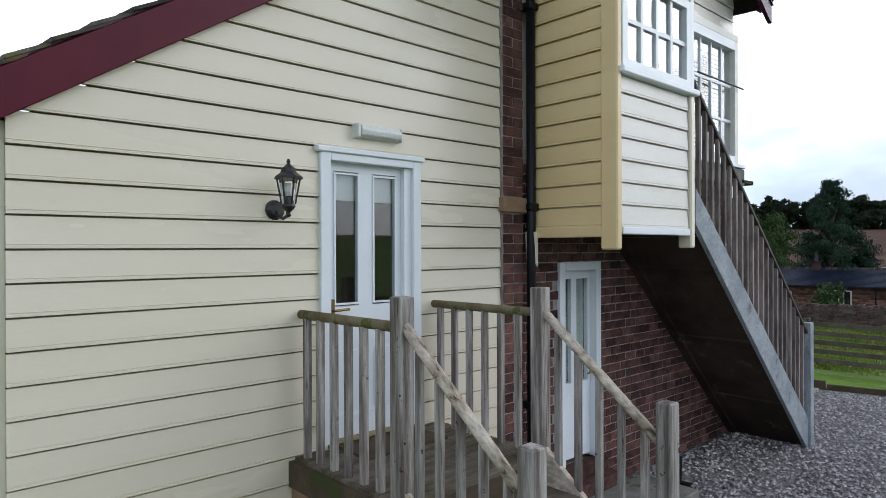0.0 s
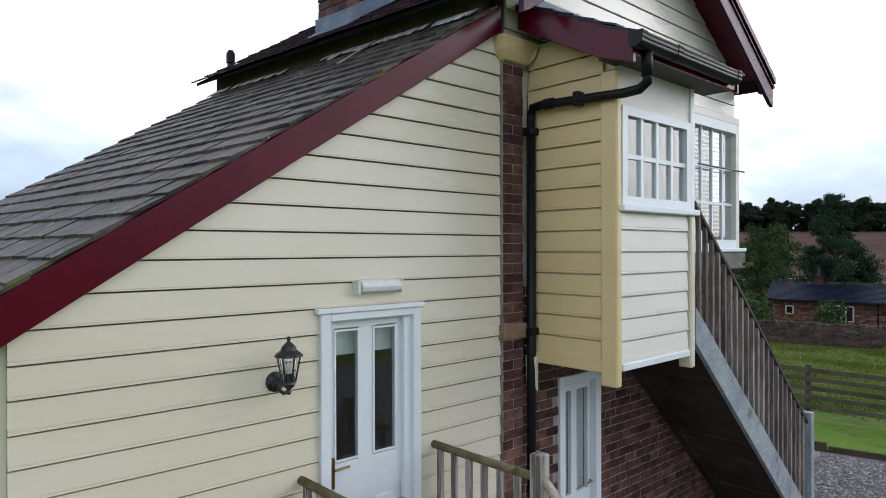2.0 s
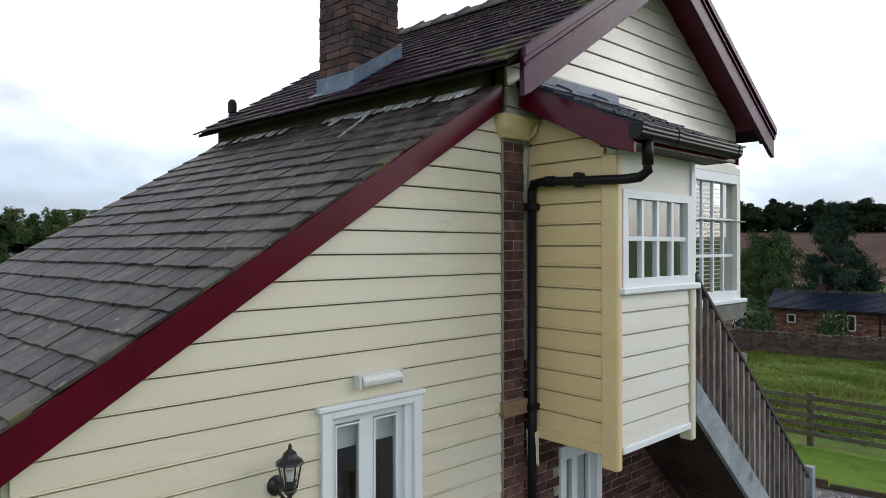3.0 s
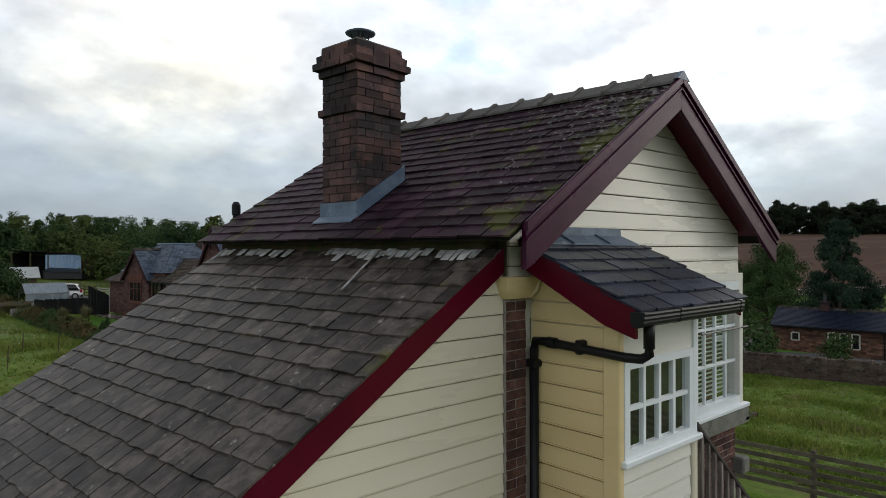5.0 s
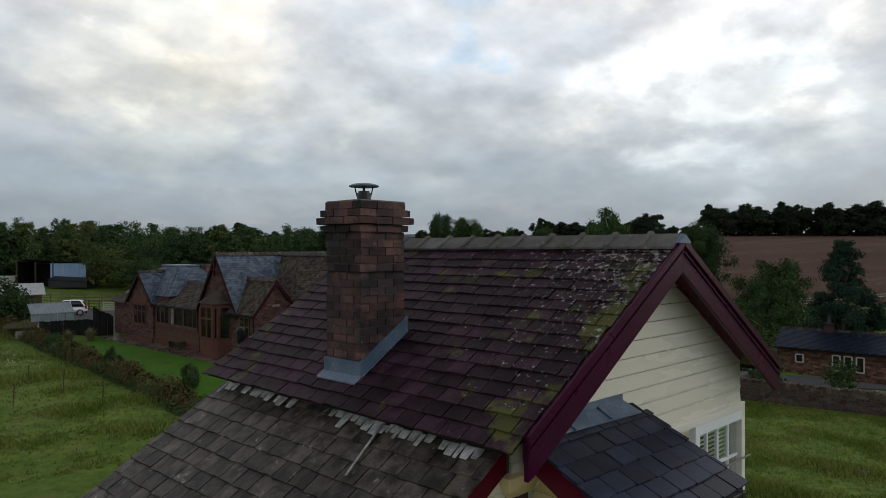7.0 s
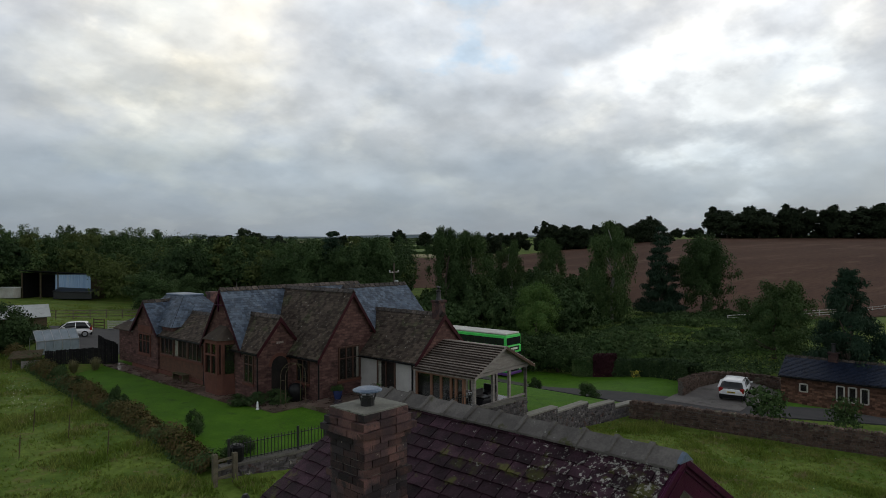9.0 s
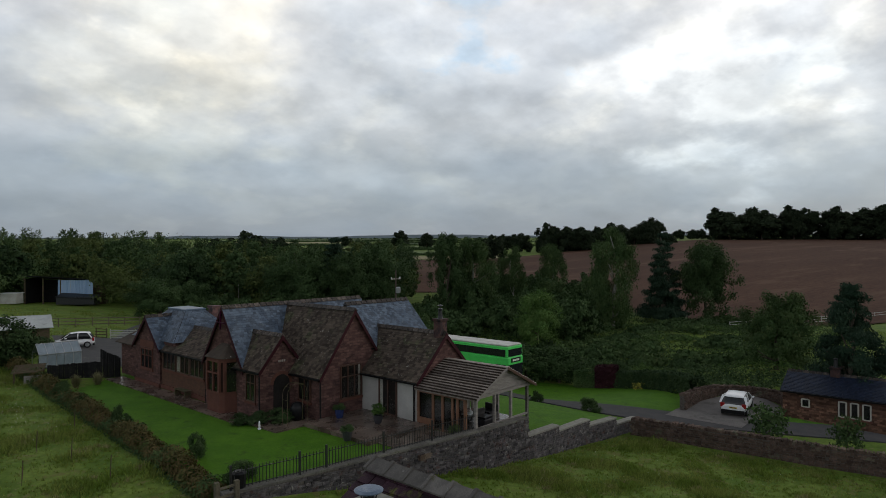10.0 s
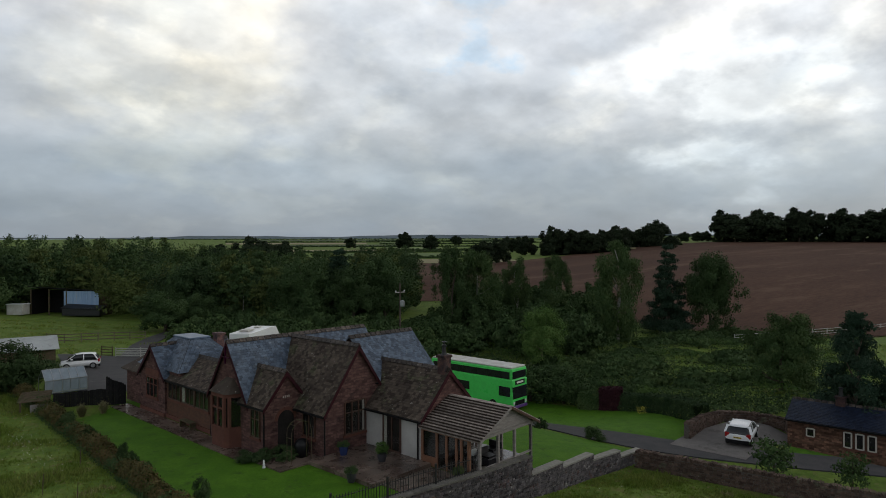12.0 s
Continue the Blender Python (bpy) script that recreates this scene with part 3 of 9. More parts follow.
    bm4 = [unit_block("brick", brick_red, q, 0.10, 0.071, 0.004, k) for k, q in enumerate((0.170, 0.164, 0.168, 0.160))]
    brick_face(pier, (3.78, 3.492, 0.0), (1, 0, 0), 0.25, 0.0, 2.56, bm3, False, 200, unit=0.25)
    brick_face(pier, (3.78, 3.492, 0.0), (1, 0, 0), 0.25, 2.70, 4.80, bm3, False, 200, unit=0.25)
    part("pier_stone", boxes((3.765, 4.04, 3.41, 3.52, 2.57, 2.69)), sandstone, pier, "sandstone block", bevel=0.008)
    part("pier_capital", prisms([(3.77, 3.41, 4.80), (4.05, 3.41, 4.80), (4.10, 3.36, 4.87), (4.12, 3.36, 4.98), (3.70, 3.36, 4.98), (3.72, 3.36, 4.87)], (0, 0.12, 0)), buff, pier, "moulded cream capital", bevel=0.005)

    # main gable wall: brick below, boarded above
    lower = part("brick_wall", boxes((4.02, 4.55, 3.503, 3.75, 0, 2.45), (5.18, X_R, 3.503, 3.75, 0, 3.05), (4.55, 5.18, 3.503, 3.75, 0, 0.30), (4.55, 5.18, 3.503, 3.75, 2.18, 2.45), (4.02, 5.18, 3.503, 3.75, 2.45, 3.05)), mortar, h, "dark red brick lower wall")
    rest = []
    hole = lambda cx, cz: 4.53 < 4.03 + cx < 5.20 and 0.28 < cz < 2.11
    brick_face(lower, (4.03, 3.545, 0), (1, 0, 0), 4.02, 0.0, 3.04, bm4, False, 300, course=0.083, unit=0.180, skip=hole, store=rest)
    join_pieces("bricks_beyond", rest, brick_red, lower)
    part("side_wall", askew(boxes((X_R - 0.22, X_R, 3.75, Y_BACK, 0, 3.25), (X_R - 0.22, X_R, 3.75, Y_BACK, 4.75, 5.3), (X_R - 0.22, X_R, 3.75, 4.0, 3.25, 4.75), (X_R - 0.22, X_R, 7.3, Y_BACK, 3.25, 4.75))), brick_red, h)
    track_win = part("track_window", askew(boxes((X_R - 0.16, X_R - 0.06, 4.0, 7.3, 3.25, 3.35), (X_R - 0.16, X_R - 0.06, 4.0, 7.3, 4.65, 4.75))), white, h, "row of white sashes towards the track")
    for k in range(7):
        part("glazing_bar", askew(boxes((X_R - 0.14, X_R - 0.08, 4.0 + 0.54 * k, 4.06 + 0.54 * k, 3.35, 4.65))), white, track_win)
    part("inner_side_wall", askew(boxes((X_PIER, X_PIER + 0.15, 3.60, Y_BACK, 0, 5.25))), plaster, h)
    part("back_wall", askew(boxes((X_PIER + 0.15, X_R - 0.22, Y_BACK - 0.12, Y_BACK, 0, 5.3))), brick_red, h)
    part("upper_floor", askew(boxes((X_PIER + 0.15, X_R - 0.22, 3.75, Y_BACK - 0.12, 2.75, 2.9))), old_stain, h)
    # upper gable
    up = part("gable_wall", prisms([(4.0, 3.47, 4.88), (7.96, 3.47, 4.88), (7.96, 3.47, 5.38), (RIDGE_X, 3.47, RIDGE_Z - 0.14), (EAVE_L + 0.35, 3.47, 5.38), (3.80, 3.47, 4.88)], (0, 0.12, 0)), wall_shade, h, "cream boarded gable with sky light in its colour")
    step = 0.165
    z = 4.90
    while z < RIDGE_Z - 0.25:
        za, zb = z, z + step - 0.010
        f = lambda q: (max(3.82, EAVE_L + (q - EAVE_Z) / PITCH + 0.12), min(8.02, 2 * RIDGE_X - EAVE_L - (q - EAVE_Z) / PITCH - 0.12))
        (a0, a1), (b0, b1) = f(za), f(zb)
        if b1 - b0 > 0.02:
            plank(up, (a0, 3.468, za), (a1, 3.468, za), (b1, 3.468, zb), (b0, 3.468, zb), (0, -1, 0), gable_cream)
        z += step
    part("cornice_board", boxes((5.32, 8.06, 3.40, 3.47, 4.81, 4.90)), worn_white, up, bevel=0.006)
    part("back_gable", askew(prisms([(EAVE_L + 0.35, Y_BACK - 0.12, 5.3), (2 * RIDGE_X - EAVE_L - 0.35, Y_BACK - 0.12, 5.3), (RIDGE_X, Y_BACK - 0.12, RIDGE_Z - 0.14)], (0, 0.12, 0))), cream, h)
    # upper storey beside the oriel
    jamb = part("upper_wall", boxes((4.03, 4.14, 3.50, 3.58, 2.45, 4.90), (4.14, 5.26, 3.50, 3.58, 2.45, 3.05), (4.14, 5.26, 3.50, 3.58, 4.62, 4.90), (5.26, 6.80, 3.50, 3.58, 2.45, 4.90), (7.96, 8.05, 3.40, 3.58, 3.30, 4.81)), worn_white, h)
    z = 2.45
    for i in range(15):
        plank(jamb, (5.26, 3.498, z), (6.85, 3.498, z), (6.85, 3.498, z + 0.151), (5.26, 3.498, z + 0.151), (0, -1, 0), cream)
        z += 0.1635
    # main window
    win = part("gable_window", boxes((6.80, 6.90, 3.40, 3.54, 3.30, 4.81), (6.90, 7.96, 3.40, 3.54, 4.70, 4.81), (6.90, 7.96, 3.40, 3.54, 3.30, 3.40)), white, h, "white painted multi-pane sash window")
    bars = [(7.155 + 0.265 * k, 7.185 + 0.265 * k, 3.45, 3.49, 3.40, 4.70) for k in range(3)]
    for k, b in enumerate(bars):
        part("glazing_bar", boxes(b), white, win)
    for zc in (3.83, 4.26):
        part("glazing_bar", boxes((6.90, 7.96, 3.452, 3.488, zc - 0.016, zc + 0.016)), white, win)
    g = part("window_pane", boxes((6.90, 7.96, 3.466, 3.472, 3.40, 4.70)), pane_glass, win)
    g.visible_shadow = False
    for k in range(24):
        part("blind_slat", boxes((6.92, 7.94, 3.56, 3.585, 3.44 + k * 0.052, 3.452 + k * 0.052)), blind_white, win)
    part("window_sill", boxes((6.75, 8.12, 3.34, 3.55, 3.255, 3.30)), white, win, bevel=0.006)
    part("stone_sill_course", boxes((5.30, 8.14, 3.36, 3.60, 3.05, 3.25)), grey_stone, h, "grey stone sill course", bevel=0.01)
    part("window_bar", tubes([(6.90, 3.36, 4.24), (8.10, 3.36, 4.24)], 0.010, 6), black_iron, win)
    part("sill_bracket", boxes((8.05, 8.40, 3.36, 3.42, 3.08, 3.12), (8.05, 8.40, 3.50, 3.56, 3.06, 3.10), (8.36, 8.40, 3.36, 3.56, 3.07, 3.11)), old_stain, h)
    part("corner_buttress", boxes((7.98, 8.16, 3.36, 3.60, 2.42, 2.62)), grey_stone, h, bevel=0.02)

    # main roof
    c, s = 1 / math.hypot(1, PITCH), PITCH / math.hypot(1, PITCH)
    e2, y_near, y_far = 2 * RIDGE_X - EAVE_L, 3.12, 7.74
    rise = (RIDGE_X - EAVE_L) * ALONG.y / c
    deck = bmesh.new()
    for xe in (EAVE_L, e2):
        prism(deck, [(xe, y_near + 0.04, EAVE_Z - 0.01), (RIDGE_X, y_near + 0.04, RIDGE_Z - 0.01), (RIDGE_X, y_near + 0.04, RIDGE_Z - 0.09), (xe, y_near + 0.04, EAVE_Z - 0.045)], (0, y_far - y_near - 0.06, 0))
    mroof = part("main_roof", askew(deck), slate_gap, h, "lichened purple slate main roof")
    ms = [slate_mesh("slate", slate_red, 0.25, 0.30, 0.014, k + 10) for k in range(4)]
    span = (y_far - y_near) / ALONG.y
    foot = lambda x: (x - SKEW * (y_near - SKEW_Y), y_near, EAVE_Z - 0.025)
    rows = slate_rows(foot(EAVE_L - 0.04), ALONG, (c * ALONG.y, -c * ALONG.x, s), span, rise + 0.04, 0.170, 0.25, 8, drift=-c * SKEW)
    rows.sort(key=lambda r: r[1])
    lay(rows, ms, mroof, 300)
    rows = slate_rows(foot(e2 + 0.04), ALONG, (-c * ALONG.y, c * ALONG.x, s), span, rise + 0.04, 0.170, 0.25, 18, drift=c * SKEW)
    join_pieces("far_slope_slating", [(ms[i % 4], r[-1]) for i, r in enumerate(rows)], slate_red, mroof)
    # ridge tiles, each with a rolled end
    edges = [y_near - 0.02] + [3.45 + 0.392 * k for k in range(12)]
    for a, b in zip(edges, edges[1:]):
        bm = bmesh.new()
        for sg in (-1, 1):
            prism(bm, [(RIDGE_X, a, RIDGE_Z + 0.075), (RIDGE_X + sg * 0.19, a, RIDGE_Z - 0.055), (RIDGE_X + sg * 0.19, a, RIDGE_Z - 0.080), (RIDGE_X, a, RIDGE_Z + 0.03)], (0, b - a - 0.008, 0))
            prism(bm, [(RIDGE_X, b - 0.05, RIDGE_Z + 0.105), (RIDGE_X + sg * 0.20, b - 0.05, RIDGE_Z - 0.035), (RIDGE_X + sg * 0.20, b - 0.05, RIDGE_Z - 0.065), (RIDGE_X, b - 0.05, RIDGE_Z + 0.06)], (0, 0.05, 0))
        part("ridge_tile", askew(bm), ridge_clay, mroof)
    # bargeboards of the main gable, each with a moulded capping
    yb = y_near - 0.03
    for xe in (EAVE_L + 0.12, e2 - 0.09):
        sg = 1 if xe < RIDGE_X else -1
        zt = main_z(xe)
        bb = part("main_bargeboard", prisms([(RIDGE_X, yb, RIDGE_Z), (xe, yb, zt), (xe, yb, zt - 0.34), (xe + sg * 0.07, yb, zt - 0.31), (RIDGE_X, yb, RIDGE_Z - 0.31)], (0, 0.045, 0)), faded_maroon, h, "faded maroon bargeboard with bare streaks", bevel=0.004)
        part("barge_capping", prisms([(RIDGE_X, yb - 0.028, RIDGE_Z + 0.03), (xe - sg * 0.02, yb - 0.028, zt + 0.02), (xe - sg * 0.02, yb - 0.028, zt - 0.065), (RIDGE_X, yb - 0.028, RIDGE_Z - 0.055)], (0, 0.03, 0)), faded_maroon, bb, bevel=0.006)
        part("barge_bead", prisms([(RIDGE_X, yb - 0.016, RIDGE_Z - 0.09), (xe, yb - 0.016, zt - 0.10), (xe, yb - 0.016, zt - 0.125), (RIDGE_X, yb - 0.016, RIDGE_Z - 0.115)], (0, 0.02, 0)), faded_maroon, bb, bevel=0.004)
        xs = xe + sg * 0.20
        part("soffit", prisms([(RIDGE_X, yb + 0.05, RIDGE_Z - 0.11), (xs, yb + 0.05, main_z(xs) - 0.11), (xs, yb + 0.05, main_z(xs) - 0.14), (RIDGE_X, yb + 0.05, RIDGE_Z - 0.14)], (0, 0.33, 0)), maroon, h)
    part("ridge_lead", prisms([(RIDGE_X - 0.12, yb - 0.03, RIDGE_Z - 0.02), (RIDGE_X, yb - 0.03, RIDGE_Z + 0.07), (RIDGE_X + 0.12, yb - 0.03, RIDGE_Z - 0.02)], (0, 0.05, 0)), lead, h)
    part("purlin_end", boxes((8.26, 8.36, 3.14, 3.26, 5.22, 5.30)), faded_maroon, h)
    part("eave_wall_band", askew(boxes((3.68, 3.79, 3.55, 7.60, 5.0, 5.42))), old_stain, h)

    # chimney
    x0, x1, y0, y1 = 3.59, 4.20, 5.255, 5.81
    ch = part("chimney", boxes((x0 + 0.014, x1 - 0.014, y0 + 0.014, y1 - 0.014, 5.2, 7.20)), mortar_dark, h, "sooty red brick chimney stack")
    ch.matrix_basis = Matrix.Translation((x0, y0, 0)) @ pose(0, 0, 0, 0, 0, math.degrees(math.atan(SKEW))) @ Matrix.Translation((-x0, -y0, 0))
    bk = [unit_block("brick", brick_dark, 0.215, 0.10, 0.070, 0.004, 40 + k) for k in range(5)]

    def ring(g, z0, z1):
        a, b, cc, d = x0 - g, x1 + g, y0 - g, y1 + g
        brick_face(ch, (a, cc + 0.05, 0), (1, 0, 0), b - a, z0, z1, bk, False, 400, unit=0.225, course=0.0805)
        brick_face(ch, (a + 0.05, d, 0), (0, -1, 0), d - cc, z0, z1, bk, False, 400, unit=0.225, course=0.0805)
        brick_face(ch, (b - 0.05, cc, 0), (0, 1, 0), d - cc, z0, z1, bk, False, 400, unit=0.225, course=0.0805)
        brick_face(ch, (b, d - 0.05, 0), (-1, 0, 0), b - a, z0, z1, bk, False, 400, unit=0.225, course=0.0805)

    ring(0.0, 5.45, 6.60)
    ring(0.035, 6.577, 6.66)
    ring(0.0, 6.66, 6.99)
    ring(0.03, 6.98, 7.065)
    ring(0.075, 7.06, 7.145)
    ring(0.045, 7.14, 7.225)
    ring(0.01, 7.22, 7.305)
    part("flaunching", prisms([(x0 - 0.0, y0, 7.29), (x1, y0, 7.29), (x1, y1, 7.29), (x0, y1, 7.29)], (0, 0, 0.02)), grey_stone, ch)
    cowl = lathe(bmesh.new(), [(0.075, 0), (0.075, 0.10), (0.06, 0.10), (0.06, 0.12)], ((x0 + x1) / 2 - 0.02, (y0 + y1) / 2, 7.30), 14)
    part("flue", cowl, black_iron, ch, smooth=False)
    cx, cy = (x0 + x1) / 2 - 0.02, (y0 + y1) / 2
    for k in range(4):
        a = math.pi / 4 + k * math.pi / 2
        part("cowl_strap", tubes([(cx + 0.07 * math.cos(a), cy + 0.07 * math.sin(a), 7.36), (cx + 0.10 * math.cos(a), cy + 0.10 * math.sin(a), 7.475)], 0.007, 5), black_iron, ch)
    part("cowl", lathe(bmesh.new(), [(0.155, 0), (0.16, 0.012), (0.12, 0.03), (0.02, 0.038)], (cx, cy, 7.465), 20), lead, ch, "grey metal rain cowl")
    # lead round the chimney's foot
    zf = lambda x: main_z(x0 + SKEW * (y0 - SKEW_Y)) + PITCH / ALONG.y * (x - x0)
    bm = prisms([(x0 - 0.024, y0 - 0.024, zf(x0) - 0.02), (x1 + 0.03, y0 - 0.024, zf(x1) - 0.02), (x1 + 0.03, y0 - 0.024, zf(x1) + 0.19), (x0 - 0.024, y0 - 0.024, zf(x0) + 0.17)], (0, 0.022, 0))
    prism(bm, [(x0 - 0.02, y0 - 0.02, zf(x0) - 0.02), (x0 - 0.02, y1 + 0.02, zf(x0) - 0.02), (x0 - 0.02, y1 + 0.02, zf(x0) + 0.17), (x0 - 0.02, y0 - 0.02, zf(x0) + 0.17)], (0.015, 0, 0))
    prism(bm, [(x0 - 0.11, y0 - 0.03, zf(x0 - 0.11) + 0.03), (x0, y0 - 0.03, zf(x0) + 0.03), (x0, y1 + 0.03, zf(x0) + 0.03), (x0 - 0.11, y1 + 0.03, zf(x0 - 0.11) + 0.03)], (0, 0, 0.012))
    prism(bm, [(x0 - 0.02, y0 - 0.06, zf(x0) + 0.03), (x1, y0 - 0.06, zf(x1) + 0.03), (x1, y0, zf(x1) + 0.035), (x0 - 0.02, y0, zf(x0) + 0.035)], (0, 0, 0.01))
    part("chimney_flashing", bm, lead, ch, "blue-grey lead flashing")
    # soil vent stub at the far verge
    part("vent_pipe", lathe(bmesh.new(), [(0.042, 0), (0.042, 0.30), (0.055, 0.31), (0.055, 0.43), (0.03, 0.47)], (3.47, 7.80, 5.34), 12), black_plastic, h)

    # oriel: front and side walls, posts, window, roof
    ox0, ox1, oy, ob, ot = 4.12, 5.28, 2.62, 2.40, 4.74
    ori = part("oriel", boxes((ox0 + 0.03, ox1 - 0.02, oy + 0.03, oy + 0.10, ob, 3.60), (ox0 + 0.03, ox0 + 0.10, oy + 0.10, 3.50, ob, ot), (ox0 + 0.03, ox0 + 0.10, 2.95, 3.46, ot, 4.98), (ox0 + 0.03, ox1 - 0.02, oy + 0.03, oy + 0.10, 4.36, ot), (ox0 + 0.03, ox1 - 0.02, oy + 0.10, 3.50, ob, ob + 0.05)), cream, h, "cream boarded oriel bay on posts")
    # far side in darkened plaster, so the oriel reads unlit through its panes
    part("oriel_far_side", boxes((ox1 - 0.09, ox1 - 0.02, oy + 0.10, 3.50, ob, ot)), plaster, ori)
    zz = 2.775 - 0.167 * 2
    for i in range(15):
        ends = [max(2.74, 2.38 + (q + 0.06 - 4.785) / 0.465) for q in (zz, zz + 0.154)]
        if ends[1] > 3.40:
            break
        plank(ori, (ox0 + 0.028, 3.46, zz), (ox0 + 0.028, ends[0], zz), (ox0 + 0.028, ends[1], zz + 0.154), (ox0 + 0.028, 3.46, zz + 0.154), (-1, 0, 0), buff)
        if zz + 0.1 < 3.55:
            plank(ori, (4.17, oy + 0.028, zz), (5.20, oy + 0.028, zz), (5.20, oy + 0.028, min(3.56, zz + 0.154)), (4.17, oy + 0.028, min(3.56, zz + 0.154)), (0, -1, 0), worn_white)
        zz += 0.167
    part("fascia_panel", boxes((4.16, 5.22, oy - 0.002, oy + 0.03, 4.36, 4.66)), worn_white, ori, "flaking off-white head board")
    part("bottom_trim", boxes((4.17, 5.20, oy - 0.02, oy + 0.03, 2.385, 2.44)), white, ori, bevel=0.006)
    part("side_trim", boxes((ox0 - 0.02, ox0 + 0.03, 2.74, 3.46, 2.365, 2.446)), buff, ori, bevel=0.006)
    part("corner_post", boxes((4.095, 4.165, 2.605, 2.75, 2.27, 4.62)), buff, ori, "chamfered cream corner post", bevel=0.012)
    part("corner_post", boxes((5.215, 5.29, 2.60, 2.72, 2.28, 3.58)), cream, ori, bevel=0.012)
    part("corner_post", boxes((5.215, 5.28, 2.60, 2.70, 3.62, 4.66)), white, ori, bevel=0.006)
    part("wall_corbel", prisms([(4.06, 3.36, 2.42), (4.12, 3.36, 2.42), (4.12, 3.36, 2.12), (4.08, 3.36, 2.16)], (0, 0.1, 0)), cream, ori, bevel=0.008)
    ow = part("oriel_window", boxes((4.165, 5.215, 2.60, 2.67, 4.295, 4.36)), white, h, "white eight-pane timber window")
    part("window_stile", boxes((4.165, 4.235, 2.60, 2.67, 3.62, 4.295)), white, ow)
    part("window_stile", boxes((5.145, 5.215, 2.60, 2.67, 3.62, 4.295)), white, ow)
    part("bottom_rail", boxes((4.235, 5.145, 2.60, 2.67, 3.62, 3.69)), white, ow)
    part("window_sill", boxes((4.125, 5.315, 2.565, 2.68, 3.575, 3.625)), white, ow, bevel=0.008)
    for k in range(1, 4):
        xc = 4.235 + 0.91 * k / 4
        part("glazing_bar", boxes((xc - 0.018, xc + 0.018, 2.615, 2.66, 3.69, 4.295)), white, ow)
    part("glazing_bar", boxes((4.235, 5.145, 2.617, 2.658, 3.975, 4.01)), white, ow)
    for k, j in itertools.product(range(4), range(2)):
        xa, za = 4.235 + 0.2275 * k, (3.69, 4.01)[j]
        p = part("pane", boxes((xa + 0.016, xa + 0.212, 2.635, 2.641, za, za + 0.285)), pane_glass, ow)
        p.visible_shadow = False
    for k in range(20):
        part("blind_slat", boxes((5.50, 6.75, 3.56, 3.585, 3.60 + k * 0.05, 3.612 + k * 0.05)), blind_white, win)
    # oriel roof
    oz = lambda y: 4.785 + 0.465 * (y - 2.38)
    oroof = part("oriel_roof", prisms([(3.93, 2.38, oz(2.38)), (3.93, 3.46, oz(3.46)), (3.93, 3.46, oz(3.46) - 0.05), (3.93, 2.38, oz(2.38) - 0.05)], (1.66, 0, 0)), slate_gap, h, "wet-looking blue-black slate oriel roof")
    c, s = 1 / math.hypot(1, 0.465), 0.465 / math.hypot(1, 0.465)
    ms = [slate_mesh("slate", slate_dark, 0.26, 0.34, 0.014, k + 30) for k in range(3)]
    lay(slate_rows((3.90, 2.33, oz(2.33)), (1, 0, 0), (0, c, s), 1.72, 0.98 / c, 0.20, 0.26, 31), ms, oroof, 300)
    bm = prisms([(3.96, 3.30, oz(3.30) + 0.03), (5.46, 3.26, oz(3.26) + 0.035), (5.43, 3.45, oz(3.45) + 0.035), (4.0, 3.45, oz(3.45) + 0.035)], (0, 0, 0.012))
    prism(bm, [(4.0, 3.43, oz(3.43)), (5.42, 3.43, oz(3.43)), (5.40, 3.43, oz(3.43) + 0.12), (4.0, 3.43, oz(3.43) + 0.12)], (0, 0.012, 0))
    for xr in (4.45, 4.98):
        prism(bm, [(xr, 3.27, oz(3.27) + 0.045), (xr + 0.03, 3.27, oz(3.27) + 0.045), (xr + 0.03, 3.44, oz(3.44) + 0.055), (xr, 3.44, oz(3.44) + 0.055)], (0, 0, 0.014))
    part("oriel_flashing", bm, lead, oroof, "blue-grey lead apron")
    part("oriel_bargeboard", prisms([(3.91, 2.36, oz(2.36) + 0.01), (3.91, 3.40, oz(3.40) + 0.01), (3.91, 3.40, oz(3.40) - 0.20), (3.91, 2.62, oz(2.62) - 0.24), (3.91, 2.36, oz(2.36) - 0.20)], (0.04, 0, 0)), maroon, h, "maroon oriel bargeboard", bevel=0.004)
    part("oriel_bargeboard", prisms([(5.56, 2.36, oz(2.36) - 0.02), (5.56, 3.40, oz(3.40) - 0.02), (5.56, 3.40, oz(3.40) - 0.15), (5.56, 2.36, oz(2.36) - 0.15)], (0.03, 0, 0)), maroon, h)
    # soffit in the dark rail colour, standing in for shade under the eave
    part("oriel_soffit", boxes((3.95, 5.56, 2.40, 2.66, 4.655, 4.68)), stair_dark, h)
    part("oriel_fascia", boxes((3.95, 5.56, 2.372, 2.40, 4.65, 4.775)), maroon, h)

    # upper door of the lean-to
    d = part("lean_to_door", boxes((2.19, 2.86, 3.530, 3.56, 1.04, 1.91)), white, h, "white half-glazed timber door")
    for a, b in ((2.19, 2.25), (2.445, 2.555), (2.755, 2.862)):
        part("stile", boxes((a, b, 3.515, 3.56, 1.91, 2.785)), white, d)
    part("top_rail", boxes((2.19, 2.862, 3.515, 3.56, 2.785, 2.865)), white, d)
    part("lock_rail", boxes((2.19, 2.862, 3.515, 3.530, 1.66, 1.91)), white, d)
    part("bottom_rail", boxes((2.19, 2.862, 3.515, 3.530, 1.04, 1.20)), white, d)
    for a, b in ((2.115, 2.19), (2.862, 2.932)):
        part("door_jamb", boxes((a, b, 3.445, 3.58, 1.02, 2.89)), white, d, bevel=0.004)
